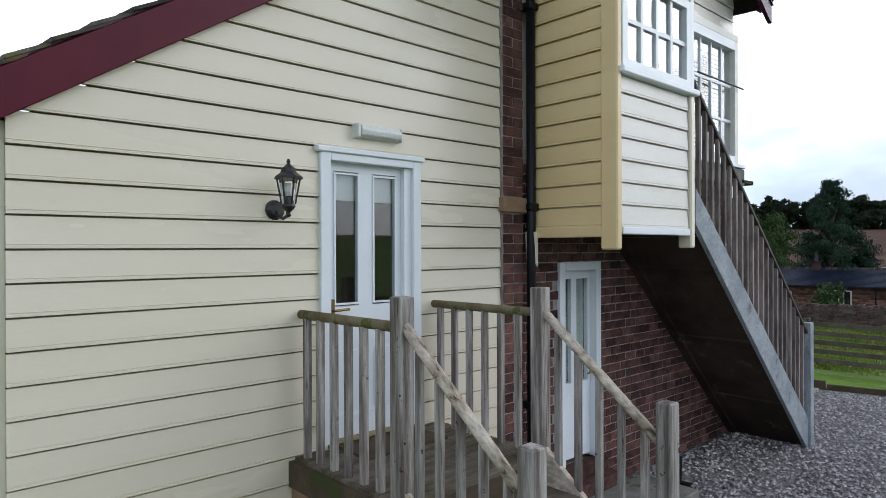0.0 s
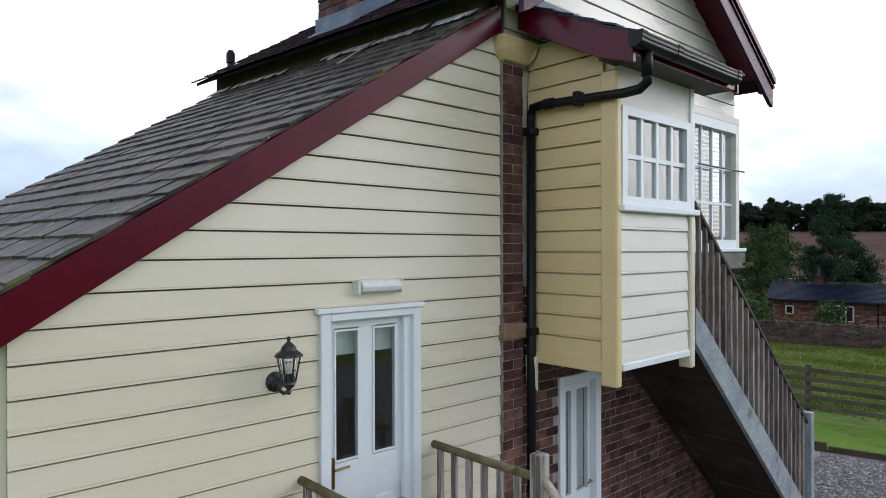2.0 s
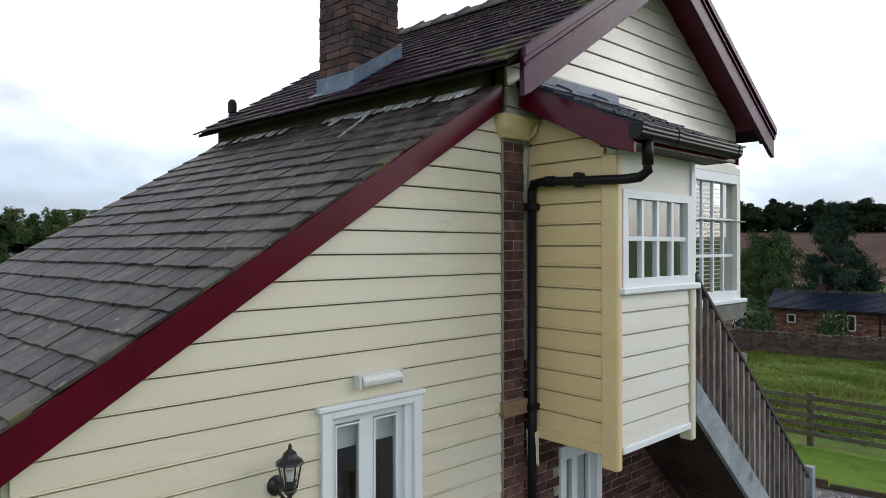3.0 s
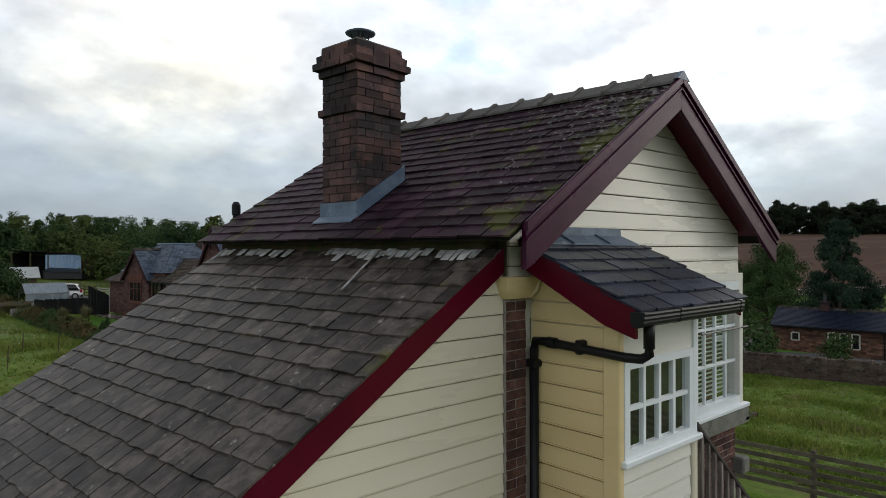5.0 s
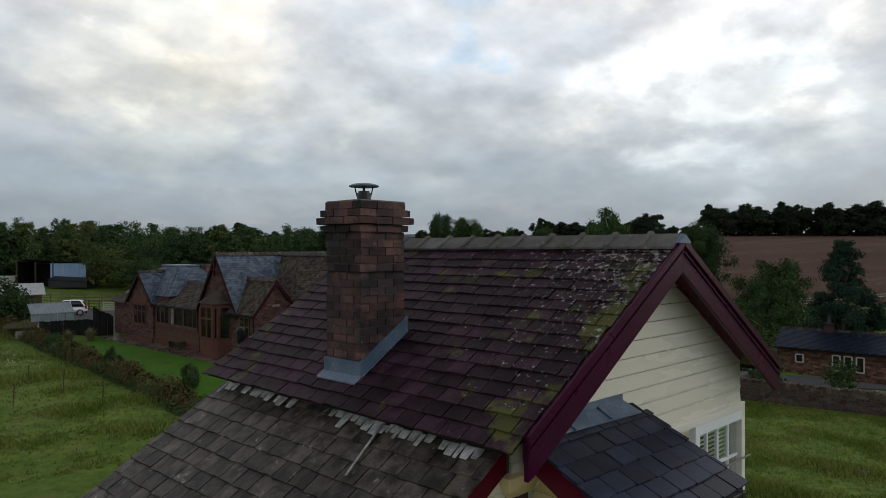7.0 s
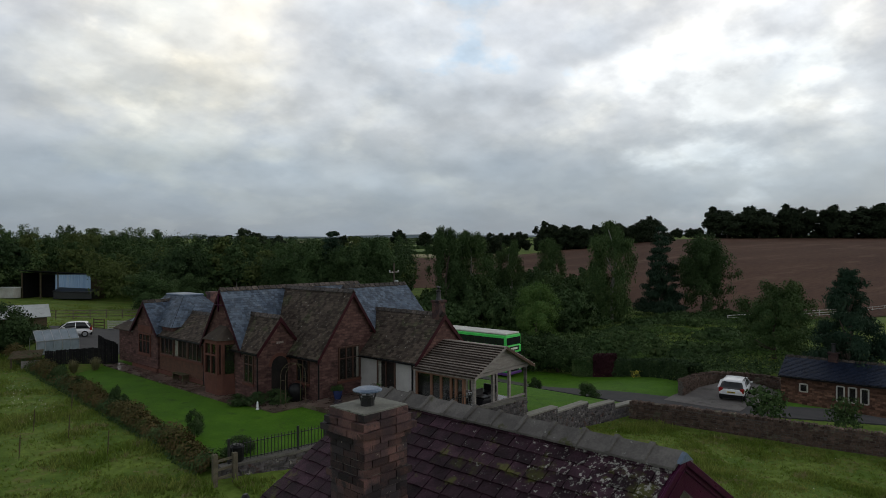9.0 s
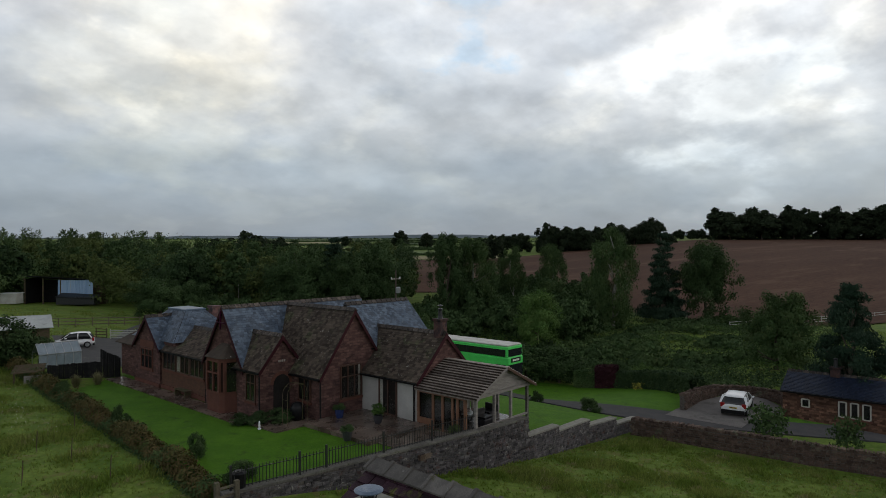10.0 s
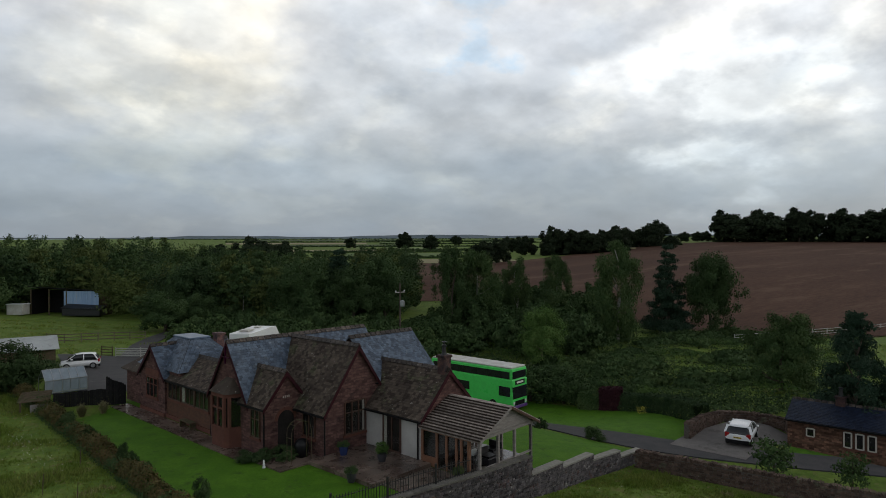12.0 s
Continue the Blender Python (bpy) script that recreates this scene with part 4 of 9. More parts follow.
    part("door_head", boxes((2.19, 2.862, 3.445, 3.58, 2.84, 2.89)), white, d, bevel=0.004)
    part("door_stop", boxes((2.80, 2.861, 3.475, 3.513, 1.04, 2.838)), white, d)
    part("door_hood", boxes((2.085, 2.957, 3.43, 3.50, 2.89, 2.925)), white, d, bevel=0.006)
    for a, b in ((2.25, 2.445), (2.555, 2.755)):
        part("glazing_bead", boxes((a, a + 0.012, 3.505, 3.52, 1.92, 2.775), (b - 0.012, b, 3.505, 3.52, 1.92, 2.775), (a + 0.012, b - 0.012, 3.505, 3.52, 2.763, 2.775), (a + 0.012, b - 0.012, 3.505, 3.52, 1.92, 1.932)), white, d)
        p = part("pane", boxes((a, b, 3.530, 3.536, 1.91, 2.785)), pane_glass, d)
        p.visible_shadow = False
        part("roller_blind", boxes((a - 0.01, b + 0.01, 3.575, 3.58, 2.60, 2.79)), blind_white, d, "pale green-white roller blind")
        part("lower_panel", boxes((a + 0.02, b - 0.01, 3.510, 3.532, 1.24, 1.62)), white, d, bevel=0.004)
    hd = part("door_handle", boxes((2.205, 2.245, 3.49, 3.515, 1.76, 1.96)), brass, d, "dull brass lever handle", bevel=0.004)
    part("lever", tubes([(2.225, 3.495, 1.89), (2.225, 3.46, 1.89), (2.33, 3.455, 1.895)], 0.009, 8), brass, hd)
    part("threshold", boxes((2.16, 2.89, 3.42, 3.52, 1.035, 1.06)), brass, d, "brass threshold strip")
    # lower door in the brick wall
    d = part("lower_door", boxes((4.63, 5.10, 3.545, 3.59, 0.36, 1.05), (4.63, 4.66, 3.545, 3.59, 1.05, 2.0), (4.81, 4.89, 3.545, 3.59, 1.05, 2.0), (5.065, 5.10, 3.545, 3.59, 1.05, 2.0), (4.63, 5.10, 3.545, 3.59, 2.0, 2.08)), white, h, "white half-glazed lower door")
    part("door_frame", boxes((4.55, 4.63, 3.47, 3.60, 0.33, 2.16), (5.10, 5.18, 3.47, 3.60, 0.33, 2.16), (4.63, 5.10, 3.47, 3.60, 2.08, 2.16)), white, d, bevel=0.004)
    for a, b in ((4.66, 4.81), (4.89, 5.065)):
        p = part("pane", boxes((a, b, 3.560, 3.566, 1.05, 2.0)), pane_glass, d)
        p.visible_shadow = False
        part("curtain", boxes((a, b, 3.60, 3.61, 1.05, 2.0)), blind_white, d, "pale grey-green curtain")
    part("lower_panel", boxes((4.68, 4.83, 3.537, 3.55, 0.45, 0.95), (4.89, 5.05, 3.537, 3.55, 0.45, 0.95)), white, d, bevel=0.004)
    part("lever", tubes([(5.07, 3.53, 1.12), (5.07, 3.50, 1.12), (5.0, 3.495, 1.12)], 0.009, 8), brass, d)
    part("doorstep", boxes((4.50, 5.25, 3.30, 3.53, 0.0, 0.20), (4.52, 5.22, 3.42, 3.53, 0.20, 0.33)), brick_red, h, "brick doorstep", bevel=0.01)
    part("step_slab", boxes((4.35, 5.6, 2.72, 3.30, 0.0, 0.10)), grey_stone, h, bevel=0.012)
    return h


signal_box()


# the timber landing, the outside stair and what hangs on the walls
def landing():
    t = thing("timber_landing", "silvered timber landing with steps and round handrails", "porch")
    for i in range(8):
        y0 = 2.46 + i * 0.126
        prof = [(y0, 1.0), (y0 + 0.12, 1.0)]
        for k in range(6, 0, -1):
            prof += [(y0 + 0.02 * k - 0.001, 1.03), (y0 + 0.02 * k - 0.0095, 1.03), (y0 + 0.02 * k - 0.011, 1.014), (y0 + 0.02 * k - 0.0195, 1.014)]
        part("deck_board", prisms([(1.94, y, z) for y, z in prof], (1.18, 0, 0)), deck_wood, t, "grooved decking board")
    part("edge_board", boxes((1.90, 1.94, 2.44, 3.47, 0.86, 1.01)), old_stain, t, "dark mossy edge board")
    part("edge_board", boxes((3.12, 3.15, 2.44, 3.47, 0.86, 1.01)), old_stain, t)
    part("front_board", boxes((1.94, 3.12, 2.44, 2.46, 0.86, 1.0)), old_stain, t)
    part("skirt", boxes((1.92, 1.94, 2.46, 3.47, 0, 0.86), (3.12, 3.14, 2.46, 3.47, 0, 0.86)), sandstone, t, "stained stone plinth")
    for x in (1.99, 3.07):
        post = boxes((x - 0.045, x + 0.045, 2.45, 2.54, 0.0, 2.045))
        part("newel_post", post, grey_wood, t, "square weathered newel post", bevel=0.006)
        part("newel_post", boxes((x - 0.045, x + 0.045, 1.62, 1.71, 0.0, 1.49)), grey_wood, t, bevel=0.008)
        part("handrail", tubes([(x, 3.48, 1.885), (x, 2.54, 1.89)], 0.028, 10), mossy_rail, t, "round mossy handrail", smooth=True)
        part("handrail", tubes([(x, 2.47, 1.90), (x, 1.70, 1.27)], 0.029, 10), rail_wood, t, "round bleached handrail", smooth=True)
        part("stringer", prisms([(x - 0.02, 2.50, 1.12), (x - 0.02, 1.2, 0.08), (x - 0.02, 1.2, -0.10), (x - 0.02, 2.50, 0.86)], (0.04, 0, 0)), rail_wood, t, "bleached timber stringer", bevel=0.004)
        for k in range(6):
            y = 3.40 - 0.145 * k
            part("baluster", boxes((x - 0.02, x + 0.02, y - 0.02, y + 0.02, 1.02, 1.87)), grey_wood, t, bevel=0.004)
        for k in range(5):
            y = 2.36 - 0.142 * k
            z = 1.90 + (y - 2.47) * 0.818
            part("baluster", boxes((x - 0.017, x + 0.017, y - 0.02, y + 0.02, z - 0.86, z - 0.02)), grey_wood, t, bevel=0.004)
    for k in range(5):
        zt, y1 = 0.86 - 0.175 * k, 2.44 - 0.225 * k
        part("tread", boxes((2.013, 3.047, y1 - 0.25, y1, zt - 0.035, zt)), deck_wood, t, bevel=0.004)
    part("door_mat", boxes((2.22, 2.86, 3.10, 3.42, 1.031, 1.046)), old_stain, t, "brown coir door mat")


landing()


def outside_stair():
    t = thing("outside_stair", "grey timber outside stair with boarded soffit along the brick wall", "stairs")
    z_low = lambda x: 2.37 - (x - 5.42) * 0.933
    z_up = lambda x: 2.69 - (x - 5.42) * 0.915
    part("stringer", prisms([(5.30, 2.60, z_low(5.30)), (8.02, 2.60, z_low(8.02)), (8.08, 2.60, 0.0), (8.08, 2.60, z_up(8.08)), (5.30, 2.60, z_up(5.30))], (0, 0.045, 0)), stair_wood, t, "blue-grey painted stringer", bevel=0.004)
    # wall stringer in the same dark board, for the shade behind the stair
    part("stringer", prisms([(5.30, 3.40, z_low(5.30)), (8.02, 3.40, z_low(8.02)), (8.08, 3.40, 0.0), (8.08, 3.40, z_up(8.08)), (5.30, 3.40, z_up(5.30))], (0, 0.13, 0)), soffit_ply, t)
    part("soffit", prisms([(5.30, 2.645, z_low(5.30) + 0.04), (8.0, 2.645, z_low(8.0) + 0.04), (8.0, 2.645, z_low(8.0) + 0.055), (5.30, 2.645, z_low(5.30) + 0.055)], (0, 0.755, 0)), soffit_ply, t, "stained plywood soffit with shade in its colour")
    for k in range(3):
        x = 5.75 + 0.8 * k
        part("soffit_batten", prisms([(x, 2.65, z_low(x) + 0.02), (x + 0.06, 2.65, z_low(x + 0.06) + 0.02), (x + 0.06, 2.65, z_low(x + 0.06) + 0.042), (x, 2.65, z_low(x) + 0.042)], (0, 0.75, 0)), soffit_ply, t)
    for k in range(11):
        x = 5.45 + 0.235 * k
        part("tread", boxes((x, x + 0.26, 2.645, 3.40, z_up(x + 0.2) - 0.10, z_up(x + 0.2) - 0.065)), stair_wood, t)
    rz = lambda x: 3.58 - (x - 5.45) * 0.882
    part("handrail", prisms([(5.30, 2.60, rz(5.30)), (8.02, 2.60, rz(8.02)), (8.02, 2.60, rz(8.02) - 0.045), (5.30, 2.60, rz(5.30) - 0.045)], (0, 0.07, 0)), stair_dark, t, "dark stained handrail", bevel=0.005)
    for k in range(21):
        x = 5.40 + 0.124 * k
        part("baluster", boxes((x - 0.017, x + 0.017, 2.61, 2.645, z_up(x) - 0.03, rz(x) - 0.02)), stair_rail, t)
    part("newel_post", boxes((7.99, 8.09, 2.57, 2.67, 0.0, 1.42)), stair_wood, t, "grey newel post", bevel=0.005)
    part("wall_rail", prisms([(5.30, 3.36, rz(5.30)), (8.02, 3.36, rz(8.02)), (8.02, 3.36, rz(8.02) - 0.045), (5.30, 3.36, rz(5.30) - 0.045)], (0, 0.05, 0)), stair_dark, t)


outside_stair()


def lantern():
    t = thing("wall_lantern", "black coach lantern on a scrolled bracket fixed to the cream boards", "wall light", at=(1.815, 3.305, 2.512))
    t.scale = (0.88, 0.88, 0.88)
    part("wall_plate", tube(bmesh.new(), [(0, 0.205, 0.0), (0, 0.175, 0.0), (0, 0.155, 0.0)], [0.072, 0.066, 0.04], 14), black_iron, t)
    part("arm", tubes([(0, 0.17, 0.0), (0, 0.13, -0.045), (0, 0.07, -0.06), (0, 0.02, -0.045), (0, 0, 0.0)], 0.012, 8), black_iron, t)
    part("base", lathe(bmesh.new(), [(0.008, -0.055), (0.018, -0.04), (0.010, -0.025), (0.035, 0.0), (0.045, 0.015), (0.04, 0.03)], (0, 0, 0), 12), black_iron, t)
    for k in range(6):
        a = math.pi / 6 + k * math.pi / 3
        part("glazing_bar", tubes([(0.043 * math.cos(a), 0.043 * math.sin(a), 0.03), (0.074 * math.cos(a), 0.074 * math.sin(a), 0.20)], 0.006, 5), black_iron, t)
    g = part("glass", lathe(bmesh.new(), [(0.040, 0.03), (0.070, 0.20)], (0, 0, 0), 6), lamp_glass, t, "clear bevelled glass")
    g.visible_shadow = False
    part("lampholder", lathe(bmesh.new(), [(0.016, 0.03), (0.016, 0.08), (0.012, 0.085)], (0, 0, 0), 10), black_iron, t)
    part("bulb", lathe(bmesh.new(), [(0.010, 0.08), (0.024, 0.12), (0.022, 0.15), (0.008, 0.17)], (0, 0, 0), 12), diffuser, t, "white lamp bulb", smooth=True)
    part("roof", lathe(bmesh.new(), [(0.098, 0.195), (0.090, 0.21), (0.055, 0.235), (0.045, 0.262), (0.018, 0.285), (0.010, 0.295), (0.014, 0.31), (0.006, 0.325)], (0, 0, 0), 8), black_iron, t)


lantern()


def bulkhead_light():
    t = thing("emergency_light", "grubby white bulkhead light fixed above the door", "light", at=(2.56, 3.47, 3.045))
    t.scale = (0.92, 1.0, 0.85)
    part("housing", boxes((-0.19, 0.19, -0.02, 0.02, -0.045, 0.06)), diffuser, t, bevel=0.006)
    part("diffuser", prisms([(-0.175, -0.02, -0.04), (-0.175, -0.065, -0.03), (-0.175, -0.075, 0.01), (-0.175, -0.055, 0.05), (-0.175, -0.02, 0.055)], (0.35, 0, 0)), diffuser, t, "ribbed opal diffuser", bevel=0.006)
    part("end_cap", boxes((-0.205, -0.178, -0.06, 0.02, -0.05, 0.06)), diffuser, t, bevel=0.006)
    part("end_cap", boxes((0.178, 0.195, -0.06, 0.02, -0.05, 0.06)), diffuser, t, bevel=0.006)


bulkhead_light()


def rainwater():
    t = thing("rainwater_gutter", "black plastic gutter along the oriel eave", "gutter")
    prof = [(2.368, 4.765), (2.268, 4.768), (2.262, 4.752), (2.270, 4.744), (2.264, 4.722), (2.272, 4.714), (2.270, 4.696), (2.286, 4.676), (2.315, 4.664), (2.350, 4.670), (2.368, 4.690)]
    part("trough", prisms([(3.88, y, z) for y, z in prof], (1.56, 0, 0)), black_plastic, t, bevel=0.004)
    for x in (3.90, 4.40, 5.40):
        part("gutter_joint", prisms([(x - 0.035, 2.318 + (y - 2.318) * 1.1, 4.715 + (z - 4.715) * 1.08) for y, z in prof], (0.07, 0, 0)), black_plastic, t, bevel=0.004)
    part("outlet", tubes([(4.06, 2.34, 4.70), (4.06, 2.34, 4.50)], 0.040, 12), black_plastic, t, smooth=True)
    d = thing("downpipe", "black plastic downpipe running across the oriel and down the brick pier", "downpipe")
    part("swan_neck", tubes([(4.06, 2.34, 4.56), (4.06, 2.34, 4.46), (4.06, 2.40, 4.42), (4.06, 2.52, 4.415), (4.06, 3.28, 4.455), (4.07, 3.38, 4.45), (4.075, 3.40, 4.38), (4.075, 3.40, 4.2)], 0.036, 12), black_plastic, d, smooth=True)
    part("pipe", tubes([(4.075, 3.40, 4.25), (4.075, 3.40, 0.05)], 0.038, 12), black_plastic, d, smooth=True)
    for z in (4.26, 2.62, 1.0):
        part("pipe_clip", boxes((4.02, 4.13, 3.355, 3.47, z - 0.03, z + 0.03)), black_plastic, d, bevel=0.01)
    part("pipe_clip", boxes((4.03, 4.12, 2.90, 2.96, 4.39, 4.50)), black_plastic, d, bevel=0.01)
    part("pipe_collar", tubes([(4.06, 3.16, 4.45), (4.06, 3.24, 4.453)], 0.045, 12), black_plastic, d)


rainwater()


def under_stair_lamp():
    t = thing("bulkhead_lamp", "small dark bulkhead lamp on the brick wall", "wall light", at=(5.95, 3.50, 1.95))
    part("backplate", tube(bmesh.new(), [(0, 0.03, 0), (0, 0, 0)], 0.07, 12), black_iron, t)
    part("lens", tube(bmesh.new(), [(0, 0, 0), (0, -0.05, 0), (0, -0.07, 0)], [0.055, 0.05, 0.02], 12), diffuser, t, "dusty glass lens")


under_stair_lamp()


def boot():
    t = thing("black_boot", "worn black rubber boot standing on the gravel", "boot", at=(5.72, 2.95, 0.0))
    part("foot", prisms([(-0.05, -0.12, 0), (0.05, -0.12, 0), (0.055, 0.12, 0), (-0.055, 0.12, 0)], (0, 0, 0.08)), black_plastic, t, bevel=0.02)
    part("shaft", lathe(bmesh.new(), [(0.05, 0.04), (0.055, 0.12), (0.06, 0.30)], (0, 0.06, 0), 12), black_plastic, t)


boot()


# the old station house across the pasture, in its own frame: u along the cross wing, v along the front
HO, HT = (18.4, 31.6), 7.0
house_stone = surf("red_sandstone_rubble", (0.086, 0.047, 0.042), (0.126, 0.072, 0.063), 3.0, 0.9, 0.7, 9, c3=(0.056, 0.034, 0.031), stain=1.0, cover=0.54, stretch=(1, 1, 2.2), depth=0.03, blocks=(0.42, 0.16))
house_brick = surf("orange_red_stone", (0.150, 0.080, 0.054), (0.105, 0.060, 0.044), 3.0, 0.9, 0.8, 10, speck=0.4, c3=(0.17, 0.105, 0.072), stain=3.0, cover=0.6, stretch=(1, 1, 2.5), depth=0.03, rand=0.5, island=0.45)
dressed = surf("dressed_red_sandstone", (0.135, 0.060, 0.045), (0.11, 0.05, 0.038), 2, 0.85, 0.3, 20, depth=0.01)
house_barge = surf("dark_maroon_board", (0.030, 0.008, 0.011), (0.045, 0.012, 0.016), 3, 0.6, 0.2, 20, spec=0.1)
slate_blue = surf("blue_slate", (0.060, 0.084, 0.120), (0.100, 0.128, 0.168), 1.2, 0.6, 0.3, 20, c3=(0.15, 0.18, 0.21), stain=1.5, cover=0.6, island=0.42, depth=0.01)
slate_brown = surf("lichened_brown_slate", (0.058, 0.045, 0.036), (0.085, 0.068, 0.054), 1.1, 0.85, 0.4, 20, c3=(0.075, 0.075, 0.045), stain=0.8, cover=0.55, c4=(0.42, 0.41, 0.37), cover4=0.64, scale4=7, island=0.48, depth=0.012)
render_white = surf("white_render", (0.42, 0.41, 0.39), (0.36, 0.35, 0.33), 1.0, 0.9, 0.3, 40, c3=(0.31, 0.295, 0.26), stain=0.8, cover=0.62, depth=0.004)
frame_brown = surf("brown_stained_joinery", (0.075, 0.034, 0.020), (0.055, 0.025, 0.016), 3, 0.5, 0.2, 20, stretch=(2, 2, 0.4))
cedar = surf("orange_cedar", (0.20, 0.095, 0.052), (0.15, 0.070, 0.040), 2, 0.55, 0.2, 20, stretch=(2, 2, 0.4))
shingle = surf("silvered_cedar_shingle", (0.150, 0.122, 0.104), (0.285, 0.245, 0.215), 1.5, 0.7, 0.5, 14, speck=0.5, rand=0.45, stretch=(0.5, 3, 1), depth=0.01)
# near-black for strips that stand in for shadow at the shingle lips
lip_shade = surf("shingle_lip_shade", (0.030, 0.022, 0.018), (0.045, 0.034, 0.028), 4, 0.9, 0.3, 20)
grey_larch = surf("silvered_larch", (0.20, 0.182, 0.168), (0.26, 0.24, 0.225), 2, 0.8, 0.4, 14, stretch=(1, 1, 4), rand=0.1, depth=0.008)
# near-black plates and cores that stand in for unlit interiors
room_dark = surf("unlit_room_shade", (0.018, 0.016, 0.015), (0.028, 0.024, 0.022), 1, 0.9, 0, 10)
curtain_pale = surf("pale_curtain", (0.42, 0.38, 0.33), (0.36, 0.33, 0.29), 2, 0.9, 0.2, 20, stretch=(8, 8, 0.3))
wall_stone = surf("grey_rubble_stone", (0.062, 0.057, 0.061), (0.115, 0.106, 0.108), 3.5, 0.92, 0.7, 12, c3=(0.28, 0.27, 0.245), stain=4.0, cover=0.57, c4=(0.085, 0.055, 0.052), cover4=0.58, scale4=2.0, island=0.35, rand=0.35, depth=0.02)
coping_stone = surf("pale_coping", (0.21, 0.205, 0.18), (0.27, 0.26, 0.23), 3, 0.9, 0.4, 20, c3=(0.16, 0.17, 0.12), stain=3, cover=0.6, rand=0.12, depth=0.01)
dull_coping = surf("weathered_coping", (0.105, 0.100, 0.090), (0.155, 0.148, 0.130), 3, 0.9, 0.5, 20, c3=(0.075, 0.080, 0.050), stain=3, cover=0.56, rand=0.2, depth=0.01)
plate_white = surf("white_figures", (0.7, 0.7, 0.66), (0.65, 0.65, 0.6), 5, 0.6, 0, 20)


def face_box(bm, face, c, a0, a1, z0, z1, d0, d1):
    """A box on a wall: face 'u' looks along -u at u = c, face 'v' along -v at v = c; d0..d1 outwards."""
    if face == "u":
        return box(bm, c - d1, c - d0, a0, a1, z0, z1)
    return box(bm, a0, a1, c - d1, c - d0, z0, z1)


def house_window(parent, face, c, a0, a1, z0, z1, cols, rows, mat=None, curtain=0.0, stone=True):
    mat = mat or frame_brown
    f = lambda *r: face_box(bmesh.new(), face, c, *r)
    w = part("window", f(a0, a1, z0, z1, 0.004, 0.012), room_dark, parent, "brown framed casement window")
    bm = bmesh.new()
    for r in ((a0 - 0.06, a0 + 0.03, z0, z1), (a1 - 0.03, a1 + 0.06, z0, z1), (a0 + 0.03, a1 - 0.03, z1 - 0.05, z1 + 0.04), (a0 + 0.03, a1 - 0.03, z0 - 0.03, z0 + 0.05)):
        face_box(bm, face, c, *r, 0.0, 0.07)
    part("window_frame", bm, mat, w)
    for k in range(1, cols):
        x = a0 + (a1 - a0) * k / cols
        part("mullion", f(x - 0.04, x + 0.04, z0 + 0.05, z1 - 0.05, 0.014, 0.066), mat, w)
    for k in range(1, rows):
        z = z0 + (z1 - z0) * (0.66 if rows == 2 else k / rows)
        part("transom", f(a0 + 0.03, a1 - 0.03, z - 0.03, z + 0.03, 0.014, 0.06), mat, w)
    g = part("pane", f(a0 + 0.03, a1 - 0.03, z0 + 0.04, z1 - 0.04, 0.038, 0.042), house_glass, w)
    g.visible_shadow = False
    if curtain:
        part("curtain", f(a1 - (a1 - a0) * curtain, a1 - 0.04, z0 + 0.05, z1 - 0.06, 0.014, 0.022), curtain_pale, w, "pale curtain")
    if stone:
        part("sill", f(a0 - 0.12, a1 + 0.12, z0 - 0.16, z0 - 0.03, 0.0, 0.10), dressed, w)
    return w


def wing(parent, swap, a0, a1, b0, b1, base, eave, ra, rz, wall, roofmat, label, over=0.18, barge=None, seed=1, course=0.165, roof_b1=None, width=0.22):
    """A gabled wing: a across, b along its ridge; swap: the ridge lies along u. The gable at b0 looks along -b."""
    P = (lambda a, b, z: (b, a, z)) if swap else (lambda a, b, z: (a, b, z))
    V = lambda a, b, z: Vector(P(a, b, z))
    base -= 0.8
    bm = prisms([P(a0, b0, base), P(a1, b0, base), P(a1, b0, eave), P(ra, b0, rz - 0.1), P(a0, b0, eave)], V(0, b1 - b0, 0))
    w = part("wall", bm, wall, parent, label)
    e1 = roof_b1 if roof_b1 is not None else b1 + over
    for side, ae in ((-1, a0), (1, a1)):
        sl = (rz - eave) / (ra - ae)
        ax = ae + side * over
        zx = eave + sl * (ax - ae)
        run = Vector(P(ra - ax, 0, rz - zx))
        rise = run.length
        nb = b0 - over
        slab = prisms([P(ax, nb, zx + 0.02), P(ra, nb, rz + 0.02), P(ra, nb, rz - 0.06), P(ax, nb, zx - 0.06)], V(0, e1 - nb, 0))
        r = part("roof", slab, slate_gap, parent, "slate roof slope")
        rows = slate_rows(P(ax, nb, zx + 0.03), V(0, 1, 0), run / rise, e1 - nb, rise, course, width, seed + side)
        join_pieces("slating", [(SLATES[roofmat.name][k % 3], q[-1]) for k, q in enumerate(rows)], roofmat, r)
        if barge:
            part("bargeboard", prisms([P(ax, nb - 0.03, zx + 0.03), P(ra, nb - 0.03, rz + 0.03), P(ra, nb - 0.03, rz - 0.26), P(ax, nb - 0.03, zx - 0.22)], V(0, 0.05, 0)), barge, parent, "dark maroon bargeboard")
        part("gutter", beams([(P(ax + side * 0.05, nb, zx - 0.03), P(ax + side * 0.05, e1, zx - 0.03))], 0.10, 0.09), black_plastic, parent)
    b = b0 - over
    ridge = bmesh.new()
    while b < e1 - 0.05:
        n = min(b + 0.44, e1)
        for sg in (-1, 1):
            prism(ridge, [P(ra, b, rz + 0.15), P(ra + sg * 0.17, b, rz - 0.04), P(ra + sg * 0.17, b, rz - 0.09), P(ra, b, rz + 0.06)], V(0, n - b - 0.06, 0))
        b = n
    tagged(part("ridge_tiling", ridge, slate, parent), kind="stuff")
    return w


